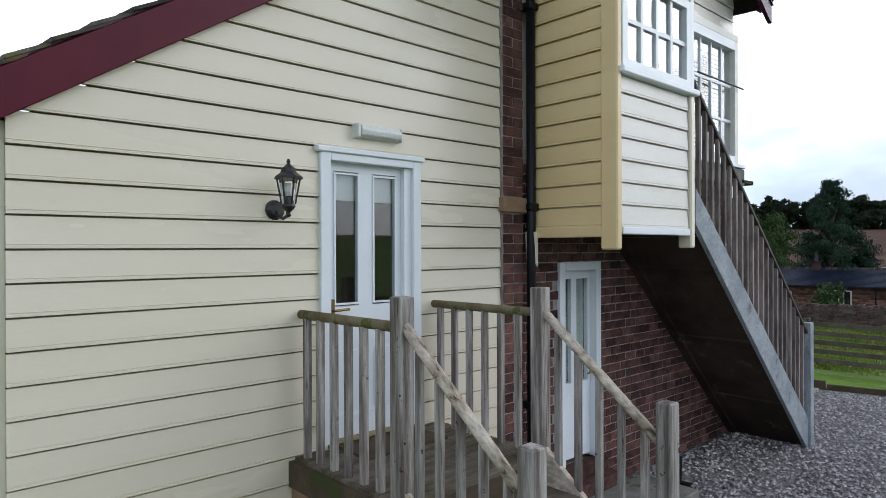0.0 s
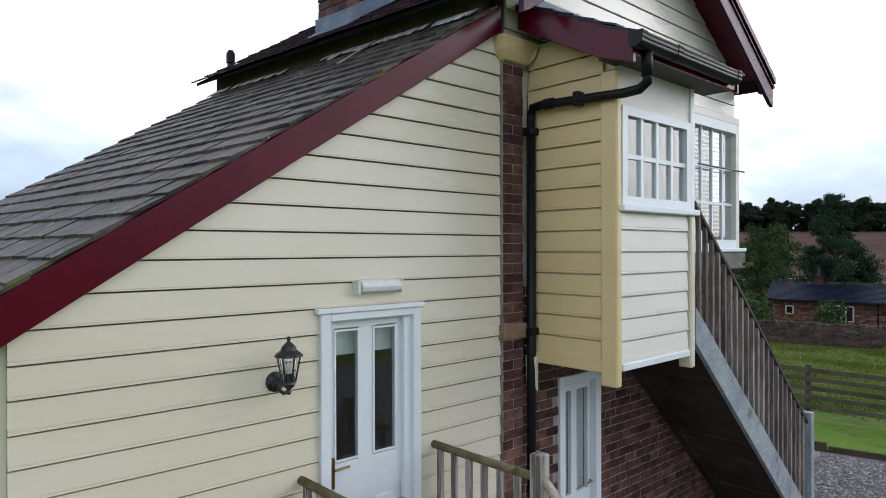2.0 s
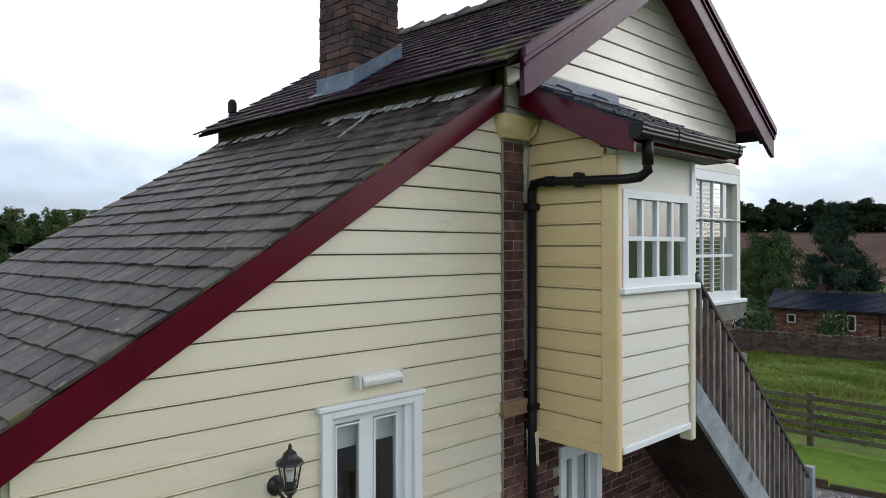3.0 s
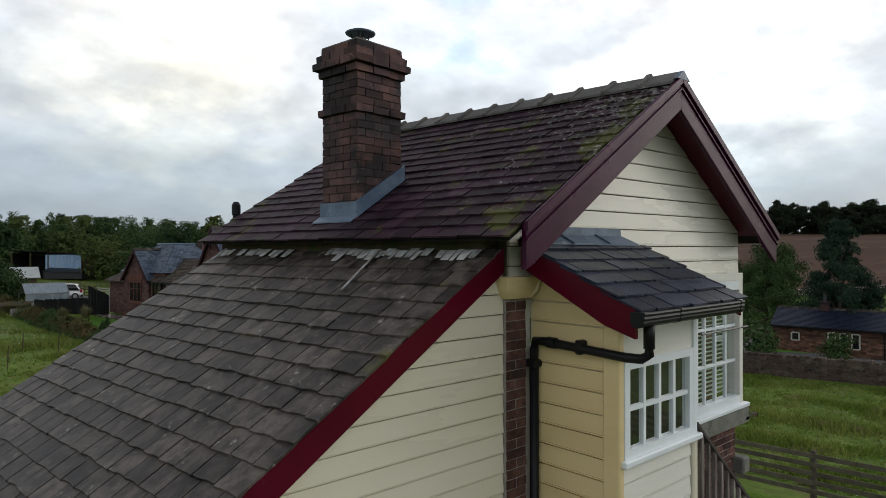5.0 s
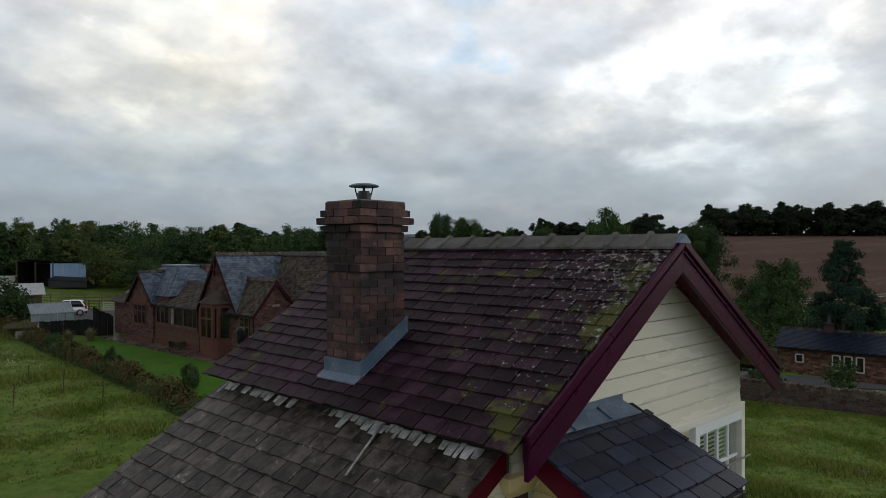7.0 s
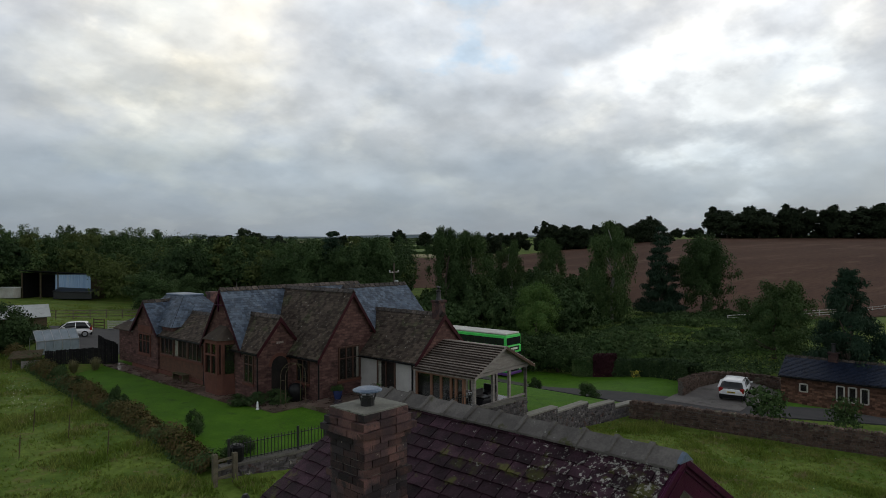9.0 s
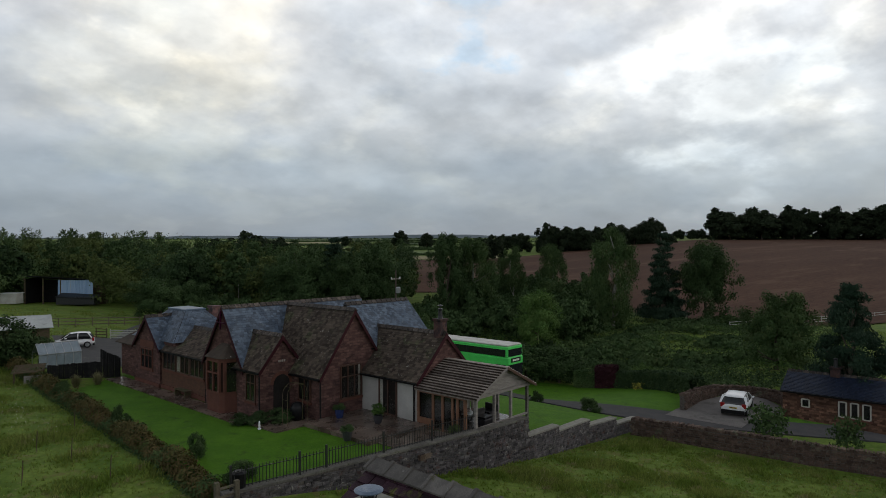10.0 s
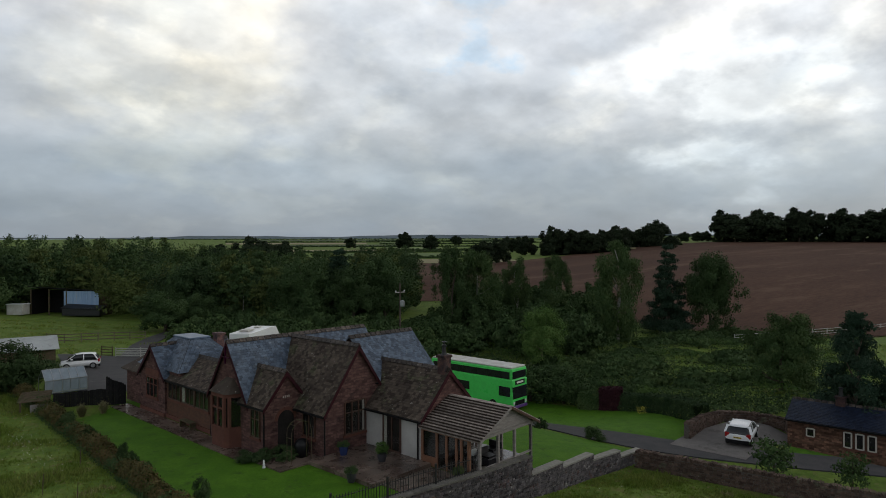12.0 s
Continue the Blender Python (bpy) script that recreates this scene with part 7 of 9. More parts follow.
def trunk_mesh(name, kind, c, mat, seed):
    """The trunk, and the limbs that carry the crown."""
    rnd = random.Random(seed)

    def made(label, pts, radii, n):
        bm = bmesh.new()
        tube(bm, pts, radii, n)
        me = bpy.data.meshes.new(label)
        bm.to_mesh(me)
        bm.free()
        me.materials.append(mat)
        return me

    if kind == "bush":
        return made("trunk", [(0, 0, 0), (0.02, 0.03, 0.2), (0.08, 0.05, 0.45)], [0.03, 0.02, 0.008], 6), []
    top = 0.9 if kind in ("cone", "pine", "tall", "weep") else 0.6
    pts = [(rnd.uniform(-0.012, 0.012) * k, rnd.uniform(-0.012, 0.012) * k, top * k / 5) for k in range(6)]
    slim = 0.55 if kind == "weep" else 1.0
    trunk = made("trunk", pts, [slim * r for r in (0.030, 0.024, 0.020, 0.016, 0.011, 0.005)], 8)
    limbs = []
    for q in rnd.sample(list(c), 3 if kind == "oak" else 6):
        z0 = max(0.10, min(top * 0.9, q[2] - 0.18))
        limbs.append(made("limb", [(0, 0, z0), (q[0] * 0.5, q[1] * 0.5, z0 + (q[2] - z0) * 0.45), tuple(q)], [0.012 * slim, 0.008 * slim, 0.003], 5))
    return trunk, limbs


TREES = {}


def species(key, kind, n, size, leaf, wood, seed, droop=0.0):
    out = []
    for k in range(2):
        cm, c = crown_mesh("crown", kind, n, size, leaf, seed + k, droop)
        out.append((trunk_mesh("trunk", kind, c, wood, seed + k), cm))
    TREES[key] = out


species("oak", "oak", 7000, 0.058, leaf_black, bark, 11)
species("round", "round", 26000, 0.018, leaf_mid, bark, 21)
species("round_dark", "round", 26000, 0.018, leaf_dark, bark, 31)
species("birch", "weep", 30000, 0.017, leaf_mid, birch_bark, 41, 0.6)
species("bright", "round", 24000, 0.018, leaf_bright, bark, 51)
species("spruce", "cone", 28000, 0.024, leaf_pine, bark, 61, 0.3)
species("pine", "pine", 32000, 0.027, leaf_pine, bark, 66, 0.15)
species("tall_dark", "weep", 28000, 0.019, leaf_dark, bark, 71, 0.3)
species("bush", "bush", 4200, 0.040, leaf_mid, bark, 81)
species("bush_dark", "bush", 5600, 0.037, leaf_dark, bark, 91)
species("bush_bright", "bush", 4200, 0.040, leaf_bright, bark, 98)
species("sapling", "round", 1000, 0.055, leaf_mid, bark, 101)


def tree(name, key, x, y, height, width, label, category="tree", base=None, seed=0, group=""):
    rnd = random.Random(seed + int(x * 13 + y * 7))
    (trunk, limbs), crown = rnd.choice(TREES[key])
    z = ground_z(x, y) if base is None else base
    t = thing(name, label, category, group, at=(x, y, z - 0.05), turn=rnd.uniform(0, 360))
    s = Matrix.Diagonal((width, width, height, 1))
    tr = link("trunk", trunk, t, s)
    for q in limbs:
        link("limb", q, tr)
    link("crown", crown, t, s)
    return t


tree("pine_tree", "pine", 54.9, 16.1, 10.8, 8.2, "dark blue-green pine behind the outbuilding")
tree("maple_tree", "round", 67.0, 26.3, 8.6, 7.8, "round mid-green tree beside the drive")
tree("birch_tree", "birch", 88.0, 59.5, 16.6, 17.5, "tall drooping birch above the scrub")
tree("birch_tree", "birch", 93.5, 76.5, 13.0, 13.0, "tall drooping birch above the scrub")
tree("spruce_tree", "spruce", 104.0, 60.0, 17.3, 13.5, "dark spruce beside a broad crown")
tree("sycamore_tree", "round_dark", 108.6, 54.5, 15.8, 11.5, "broad dark sycamore at the field's edge")
tree("young_ash", "bright", 63.7, 54.4, 8.2, 6.8, "bright green young ash in the hedge")
tree("alder_tree", "tall_dark", 68.6, 77.6, 14.5, 14.0, "dark alder behind the station house")
tree("alder_tree", "birch", 73.5, 77.0, 14.0, 17.0, "dark alder behind the station house")
tree("alder_tree", "birch", 84.5, 78.0, 12.5, 12.0, "dark alder behind the station house")
tree("alder_tree", "round", 88.0, 72.0, 8.0, 9.0, "dark alder behind the station house")
tree("cypress_tree", "spruce", 58.6, 95.8, 14.5, 16.0, "dark cypress mass behind the station house")
tree("cypress_tree", "round_dark", 52.0, 96.0, 13.5, 13.0, "dark cypress mass behind the station house")
tree("cypress_tree", "round_dark", 64.0, 90.0, 14.0, 12.0, "dark cypress mass behind the station house")
tree("cypress_tree", "round_dark", 57.0, 89.0, 11.5, 11.0, "dark cypress mass behind the station house")
tree("thorn_tree", "round_dark", 32.5, 105.0, 7.5, 10.0, "dark thorn tree on the paddock's edge")
tree("thorn_tree", "round_dark", 36.5, 104.0, 7.0, 8.0, "dark thorn tree on the paddock's edge")
tree("lane_sapling", "sapling", 41.1, 16.5, 2.9, 3.0, "small leafy sapling beside the lane", "sapling")
tree("lane_sapling", "sapling", 42.3, 12.6, 2.6, 2.3, "small leafy sapling beside the lane", "sapling")
tree("round_shrub", "bush_dark", 39.2, 28.4, 1.5, 1.7, "clipped round shrub by the lane", "shrub", group="lane shrubs")
tree("round_shrub", "bush_dark", 38.8, 33.3, 1.2, 1.3, "clipped round shrub by the lane", "shrub", group="lane shrubs")
for x, y, hh, w in ((49.0, 43.4, 4.3, 6.2), (50.8, 40.6, 4.0, 5.2), (47.4, 46.8, 4.6, 6.5), (53.0, 42.5, 4.2, 5.5)):
    tree("dark_shrub", "bush_dark", x, y, hh, w, "tall dark shrub at the verge's end", "shrub", group="dark shrubs")
tree("golden_shrub", "bush_bright", 54.6, 33.6, 2.5, 2.6, "yellow-green feathery shrub behind the hedge", "shrub")
tree("dark_dome_shrub", "bush_dark", 55.6, 36.4, 2.8, 3.0, "dark rounded shrub behind the hedge", "shrub")


def clipped_hedge(name, line, width, height, mat, n, label, seed):
    """A hedge clipped square, its faces a little ragged."""
    g = np.random.default_rng(seed)
    P = [np.array(p, float) for p in line]
    seg = [np.linalg.norm(b - a) for a, b in zip(P, P[1:])]
    qs, ns = [], []
    for (a, b), l in zip(zip(P, P[1:]), seg):
        k = int(n * l / sum(seg))
        d = (b - a) / l
        side = np.array([d[1], -d[0]])
        t, f = g.uniform(-0.02, 1.02, k), g.random(k)
        off, up = g.uniform(-0.5, 0.5, k), g.uniform(0.02, 1, k)
        wall, sg = f < 0.62, np.where(g.random(k) < 0.5, -0.5, 0.5)
        off, up = np.where(wall, sg, off), np.where(wall, up, 1.0)
        rag = np.array([0.13 * noise.noise((q * l * 1.3, o * 2, u * 2 + seed)) for q, o, u in zip(t, off, up)]) + g.normal(0, 0.02, k)
        xy = a + (b - a) * t[:, None] + side * (off * width * (1 + rag * 2))[:, None]
        z = np.array([ground_z(x, y) for x, y in xy]) + height * up * (1 + rag * 1.2)
        qs.append(np.column_stack([xy, z]))
        ns.append(np.column_stack([side * np.where(wall, np.sign(sg), 0)[:, None], np.where(wall, 0.25, 1.0)]))
    v, f = cards(np.concatenate(qs), np.concatenate(ns), 0.13, g)
    me = bpy.data.meshes.new(name)
    me.from_pydata(v.tolist(), [], f.tolist())
    me.materials.append(mat)
    tagged(new(name, me), label, "hedge")


clipped_hedge("clipped_hedge", [(50.6, 38.5), (51.5, 36.9)], 1.5, 1.55, leaf_mid, 4200, "green hedge clipped square", 31)
clipped_hedge("purple_hedge", [(51.6, 36.7), (52.4, 35.0)], 1.6, 2.0, leaf_purple, 5600, "dark purple hedge clipped into a block", 32)
clipped_hedge("clipped_hedge", [(52.4, 34.9), (52.2, 31.6), (51.0, 28.5), (49.5, 25.6)], 1.4, 1.5, leaf_dusk, 11000, "dark green garden hedge clipped square", 33)
for k, (u, v, hh, w) in enumerate(((-7.71, -0.78, 1.45, 0.95), (-7.88, 7.86, 1.5, 0.75), (-7.75, 7.1, 0.95, 0.85), (-8.0, 5.07, 0.8, 1.2), (-7.67, 17.75, 1.4, 1.3), (-7.62, 13.96, 1.0, 1.2))):
    x, y = local(u, v)
    tree("topiary", "bush_dark", x, y, hh, w, "clipped dark topiary on the lawn", "topiary", base=0.34, group="topiary")
for k, (u, v, hh, w) in enumerate(((-2.6, 2.2, 0.9, 1.4), (-1.6, 1.6, 1.0, 1.6), (-3.3, 2.9, 0.8, 1.2), (-7.6, -4.6, 0.9, 1.3), (-8.2, -5.0, 0.8, 1.0))):
    x, y = local(u, v)
    tree("garden_shrub", "bush_dark", x, y, hh, w, "low dark garden shrub", "shrub", base=0.34)


# far oaks on the skyline, each a tree
for x, y, hh, w in ((6.0, 64.5, 3.0, 4.5), (8.6, 66.4, 2.4, 3.6), (7.4, 62.6, 4.6, 5.2), (4.6, 61.0, 4.4, 5.4), (10.2, 66.8, 1.9, 3.0)):
    tree("laurel_bush", "bush_dark", x, y, hh, w, "dark laurel bush by the store shed", "shrub")


def far_trees():
    rnd = random.Random(12)
    rows = []
    for k in range(14):
        rows.append((0.440 + 0.0235 * k + rnd.uniform(-0.009, 0.009), rnd.uniform(505, 528), rnd.uniform(20, 31), rnd.uniform(24, 36)))
    for k in range(11):
        rows.append((0.170 + 0.0165 * k + rnd.uniform(-0.006, 0.006), rnd.uniform(392, 420) + 60 * smooth(0.24, 0.34, 0.170 + 0.0165 * k), rnd.uniform(13, 20), rnd.uniform(14, 20)))
    for t, d, hh in ((0.062, 335, 12), (0.083, 340, 13), (0.045, 338, 9), (0.128, 430, 13), (0.102, 520, 13), (-0.02, 640, 15), (-0.06, 700, 18), (-0.145, 720, 12), (0.02, 900, 15), (0.355, 420, 9), (0.375, 520, 9), (0.395, 530, 9), (0.41, 540, 9), (0.115, 480, 13), (-0.30, 240, 15), (-0.255, 330, 13), (-0.36, 230, 13)):
        rows.append((t, d, hh, hh * 1.15))
    for t, d, hh, w in rows:
        x, y = polar(t, d)
        tree("hedgerow_oak", "oak", x, y, hh, w, "dark rounded oak in the field boundary", base=ground_z(x, y) - 0.03 * hh, group="skyline oaks")


far_trees()


def woodland():
    """The birch wood behind the paddock and the scrub bank, as masses of leaf sprays."""
    g = np.random.default_rng(5)
    tones = {"dark": leaf_dark, "mid": leaf_mid, "olive": leaf_olive, "dusk": leaf_dusk}
    groups = {k: [] for k in tones}
    base = {k: crown_points(k, 3600, 7) for k in ("tall", "round", "bush")}
    spots = []
    for i in range(470):
        t = g.uniform(-0.95, -0.05)
        d = g.uniform(112, 240)
        x, y = polar(t, d)
        if 14 < x < 30 and y < 147:
            continue
        if t > -0.25 and d < 120:
            continue
        spots.append((x, y, g.uniform(8.5, 12.5) + 3.6 * smooth(-0.2, -0.5, t) * smooth(130, 200, d), g.uniform(9, 13), "tall" if g.random() < 0.45 else "round", g.choice(("dark", "mid", "olive", "dusk"))))
    for i in range(60):
        t = g.uniform(0.02, 0.24)
        x, y = polar(t, g.uniform(88, 150))
        spots.append((x, y, g.uniform(3, 7.5), g.uniform(4, 7), "round", "dark"))
    for i in range(120):
        t = g.uniform(0.12, 0.50)
        x, y = polar(t, g.uniform(70, 112))
        if x < 56:
            continue
        spots.append((x, y, g.uniform(0.6, 1.9), g.uniform(2.0, 5), "bush", "dark" if g.random() < 0.45 else "mid"))
    for i in range(90):
        t = g.uniform(-0.42, 0.02)
        x, y = polar(t, g.uniform(86, 112))
        if x < 24:
            continue
        spots.append((x, y, g.uniform(2.0, 5.0), g.uniform(3, 6), "bush", "dark" if g.random() < 0.6 else "mid"))
    for x, y, hh, w, kind, tone in spots:
        p, d, c, _ = base[kind]
        a = g.uniform(0, 6.28)
        R = np.array([[math.cos(a), -math.sin(a), 0], [math.sin(a), math.cos(a), 0], [0, 0, 1]])
        keep = g.random(len(p)) < ((1.0 if x * 0.652 + y * 0.758 < 150 else 0.34) if kind != "bush" else 0.35)
        q = (p[keep] @ R.T) * np.array([w, w, hh]) + np.array([x, y, ground_z(x, y)])
        groups[tone].append((q, d[keep] @ R.T))
    for tone, mat in tones.items():
        q = np.concatenate([a for a, b in groups[tone]])
        n = np.concatenate([b for a, b in groups[tone]])
        v, f = cards(q, n, 0.33, g, 0.15, 0.9, True)
        me = bpy.data.meshes.new("woodland_" + tone)
        me.from_pydata(v.tolist(), [], f.tolist())
        me.materials.append(mat)
        tagged(new("woodland", me), "dense mixed birch wood and scrub", "wood", kind="stuff")
    bm = bmesh.new()
    for x, y, hh, w, kind, tone in spots[:120]:
        z = ground_z(x, y)
        tube(bm, [(x, y, z), (x + 0.1, y, z + hh * 0.5)], [0.10, 0.05], 5)
    tagged(part("woodland_trunks", bm, birch_bark), "pale slender woodland trunks", "trunks", kind="stuff")


woodland()


def bank_weeds():
    """Nettles, brambles and rank grass over the bank between the drive and the ploughed field."""
    g = np.random.default_rng(15)
    n = 74000
    t, d = g.uniform(0.03, 0.66, n), g.uniform(53, 118, n)
    xy = np.array([polar(a, b) for a, b in zip(t, d)])
    lump = np.array([noise.noise((x * 0.16, y * 0.16, 1.0)) + 0.5 * noise.noise((x * 0.5, y * 0.5, 5.0)) for x, y in xy])
    rim = np.interp(xy[:, 1], (12.0, 19.0, 23.5, 25.4) + HEDGE_Y[2:], (58.5, 55.5, 54.0, 51.0) + HEDGE_X[2:]) + 0.9
    keep = (xy[:, 0] > rim) & (xy[:, 1] > 12) & ((lump + g.normal(0, 0.2, n) > -0.25) | (xy[:, 0] < 70))
    xy, lump = xy[keep], lump[keep]
    z = np.array([ground_z(x, y) for x, y in xy]) + g.uniform(0.05, 0.35, len(xy)) + np.clip(lump, 0, 1) * 0.9
    nrm = g.normal(0, 0.6, (len(xy), 3)) + np.array([-0.3, -0.4, 1.0])
    tone = lump + g.normal(0, 0.3, len(xy)) - 0.5 * np.clip((64 - xy[:, 0]) / 10, 0, 1)
    for mat, sel in ((leaf_bright, tone > 0.45), (leaf_mid, (tone > -0.05) & (tone <= 0.45)), (leaf_dark, tone <= -0.05)):
        v, f = cards(np.column_stack([xy, z])[sel], nrm[sel], 0.24, g, 0.0, 0.7)
        me = bpy.data.meshes.new("bank_weeds")
        me.from_pydata(v.tolist(), [], f.tolist())
        me.materials.append(mat)
        tagged(new("bank_weeds", me), "rank weeds and brambles on the bank", "weeds", kind="stuff")


bank_weeds()


def hedge_run(name, pts, height, width, mat, n, size, label, seed):
    g = np.random.default_rng(seed)
    P = [np.array(p, float) for p in pts]
    seg = [np.linalg.norm(b - a) for a, b in zip(P, P[1:])]
    tot = sum(seg)
    qs, ns = [], []
    for (a, b), l in zip(zip(P, P[1:]), seg):
        k = int(n * l / tot)
        t = g.random(k)[:, None]
        d = (b - a) / l
        side = np.array([d[1], -d[0]])
        ang = g.uniform(-0.3, math.pi + 0.3, k)
        run = np.array([noise.noise((q * l * 0.55, seed * 3.1, 0.5)) + 0.6 * noise.noise((q * l * 1.7, seed * 5.3, 2.5)) for q in t[:, 0]])
        bulge = np.clip(0.85 + 0.75 * run, 0.35, 1.5)
        off = np.cos(ang) * width / 2 * g.uniform(0.6, 1.05, k)
        hgt = (0.25 + 0.75 * np.clip(np.sin(ang), 0, 1)) * height * g.uniform(0.45, 1.05, k) * bulge
        xy = a + (b - a) * t + side * off[:, None]
        z = np.array([max(ground_z(x, y), 0) for x, y in xy]) + hgt
        qs.append(np.column_stack([xy, z]))
        ns.append(np.column_stack([side * np.cos(ang)[:, None], np.maximum(np.sin(ang), 0.1)]))
    v, f = cards(np.concatenate(qs), np.concatenate(ns), size, g)
    me = bpy.data.meshes.new(name)
    me.from_pydata(v.tolist(), [], f.tolist())
    me.materials.append(mat)
    return tagged(new(name, me), label, "hedge", kind="stuff")


for k, (t0, t1, d) in enumerate(((-0.16, 0.06, 415), (-0.22, 0.02, 545), (-0.10, 0.16, 600), (-0.28, 0.06, 800), (-0.10, 0.24, 1020), (-0.34, 0.10, 1300), (-0.12, 0.40, 1500), (-0.5, 0.40, 2150))):
    hedge_run("far_hedgerow", [polar(t0 + (t1 - t0) * j / 6, d) for j in range(7)], 1.0 + d * 0.0014, 3.0, leaf_dark, 1800, 0.7 + d * 0.0012, "distant dark field hedgerow", 40 + k)
for k, (t0, t1, d, tall) in enumerate(((0.42, 0.80, 519, 3.4), (0.155, 0.29, 408, 2.2), (0.28, 0.37, 462, 2.4))):
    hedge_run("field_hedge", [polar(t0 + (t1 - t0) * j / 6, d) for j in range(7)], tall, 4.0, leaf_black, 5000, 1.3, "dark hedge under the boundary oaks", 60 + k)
LINE = [(9.9, 25.0), (9.8, 30.0), (9.4, 37.0), (8.9, 46.0), (8.2, 54.0), (7.4, 62.0)]
hedge_run("boundary_hedge", LINE, 0.95, 1.3, leaf_rust, 24000, 0.095, "straggly rust-tinged boundary hedge", 3)
hedge_run("boundary_brambles", LINE, 0.75, 1.7, leaf_mid, 14000, 0.095, "green brambles through the boundary hedge", 4)


# long grass and weeds of the pasture
def long_grass():
    g = np.random.default_rng(8)
    areas = [((17.2, 41.0), (-6, 23.5), 52000), ((-6, 9.2), (22, 62), 26000), ((10, 19), (14, 23.6), 3500), ((18, 27), (22, 31), 0), ((58, 112), (25, 84), 16000), ((10, 30), (84, 130), 5000)]
    qs = []
    for (x0, x1), (y0, y1), n in areas:
        xy = np.column_stack([g.uniform(x0, x1, n), g.uniform(y0, y1, n)])
        qs.append(xy)
    xy = np.concatenate(qs)
    clump = np.array([noise.noise((x * 0.35, y * 0.35, 3.0)) for x, y in xy])
    low = np.array([0.0 if low_v((x - HO[0]) * math.cos(radians(HT)) + (y - HO[1]) * math.sin(radians(HT))) < -(x - HO[0]) * math.sin(radians(HT)) + (y - HO[1]) * math.cos(radians(HT)) - 0.0 and x > 9.6 and y < 60 and x < 40 else 1.0 for x, y in xy])
    keep = (low > 0.5) & ((clump > -0.05) | (g.random(len(clump)) < 0.3)) & ((xy[:, 1] > 23.5) | (xy[:, 0] > 50) | (xy[:, 0] < 36.1 + (23.3 - xy[:, 1]) * 0.235))
    xy, clump = xy[keep], clump[keep]
    n = len(xy)
    z = np.array([ground_z(x, y) for x, y in xy]) - 0.05
    vs, fs = [], []
    for k in range(3):
        a = g.uniform(0, 6.28, n)
        hgt = (0.10 + 0.24 * np.clip(1.8 * clump, 0, 1)) * g.uniform(0.5, 1.5, n)
        w = g.uniform(0.02, 0.05, n)
        lean_ = g.uniform(0.1, 0.9, n) * hgt
        b = g.uniform(0, 6.28, n)
        o = np.column_stack([xy[:, 0] + g.uniform(-0.08, 0.08, n), xy[:, 1] + g.uniform(-0.08, 0.08, n), z])
        s = np.column_stack([np.cos(a), np.sin(a), np.zeros(n)]) * w[:, None]
        tip = o + np.column_stack([np.cos(b) * lean_, np.sin(b) * lean_, hgt])
        base = len(vs) and sum(len(q) for q in vs) or 0
        vs.append(np.stack([o - s, o + s, tip], 1).reshape(-1, 3))
        fs.append(np.arange(3 * n).reshape(n, 3) + base)
    me = bpy.data.meshes.new("long_grass")
    me.from_pydata(np.concatenate(vs).tolist(), [], np.concatenate(fs).tolist())
    me.materials.append(grass_blade)
    tagged(new("long_grass", me), "tufted long pasture grass going to seed", "grass", kind="stuff")


long_grass()



# vehicles
car_white = surf("white_car_paint", (0.72, 0.73, 0.74), (0.70, 0.71, 0.72), 2, 0.2, 0, 40)
car_glass = surf("dark_car_glass", (0.012, 0.014, 0.016), (0.018, 0.02, 0.022), 2, 0.06, 0, 40)
tyre_mat = surf("tyre_rubber", (0.018, 0.018, 0.018), (0.026, 0.026, 0.026), 6, 0.85, 0.2, 60)
alloy = surf("alloy_wheel", (0.42, 0.43, 0.44), (0.36, 0.37, 0.38), 6, 0.35, 0, 40, metal=0.8)
red_lens = surf("red_lamp_lens", (0.30, 0.012, 0.015), (0.24, 0.01, 0.012), 6, 0.15, 0, 40)
clear_lens = surf("clear_lamp_lens", (0.55, 0.56, 0.58), (0.5, 0.5, 0.52), 6, 0.1, 0, 40)
bus_green = surf("bright_green_coachwork", (0.085, 0.66, 0.125), (0.075, 0.60, 0.11), 1.5, 0.3, 0, 20)
bus_purple = surf("purple_skirt", (0.12, 0.045, 0.22), (0.10, 0.04, 0.19), 1.5, 0.35, 0, 20)
bus_roof = surf("dirty_white_roof", (0.50, 0.50, 0.46), (0.42, 0.40, 0.36), 1.2, 0.5, 0.1, 10, c3=(0.30, 0.12, 0.07), stain=0.7, cover=0.62)
plate_yellow = surf("yellow_plate", (0.55, 0.42, 0.04), (0.5, 0.38, 0.04), 5, 0.5, 0, 20)
shed_blue = surf("blue_corrugated_sheet", (0.22, 0.34, 0.52), (0.32, 0.44, 0.60), 0.8, 0.5, 0.3, 6, c3=(0.35, 0.38, 0.40), stain=0.8, cover=0.6, stretch=(3, 3, 0.2))
tarp = surf("pale_grey_sheeting", (0.34, 0.365, 0.36), (0.27, 0.29, 0.285), 0.6, 0.5, 0.2, 6, c3=(0.20, 0.21, 0.19), stain=0.9, cover=0.58)
# opaque blue-grey panes: the sky's reflection put into their colour
sky_sheet = surf("sky_tinted_glazing", (0.17, 0.21, 0.24), (0.22, 0.26, 0.29), 1.5, 0.22, 0.05, 20, c3=(0.13, 0.15, 0.14), stain=2.0, cover=0.6, spec=0.5)
black_board = surf("black_stain_and_bay_shade", (0.010, 0.010, 0.011), (0.017, 0.016, 0.016), 3, 0.8, 0.3, 30, rand=0.3)
terracotta = surf("dark_glazed_pot", (0.03, 0.03, 0.035), (0.04, 0.04, 0.045), 5, 0.35, 0.1, 20)
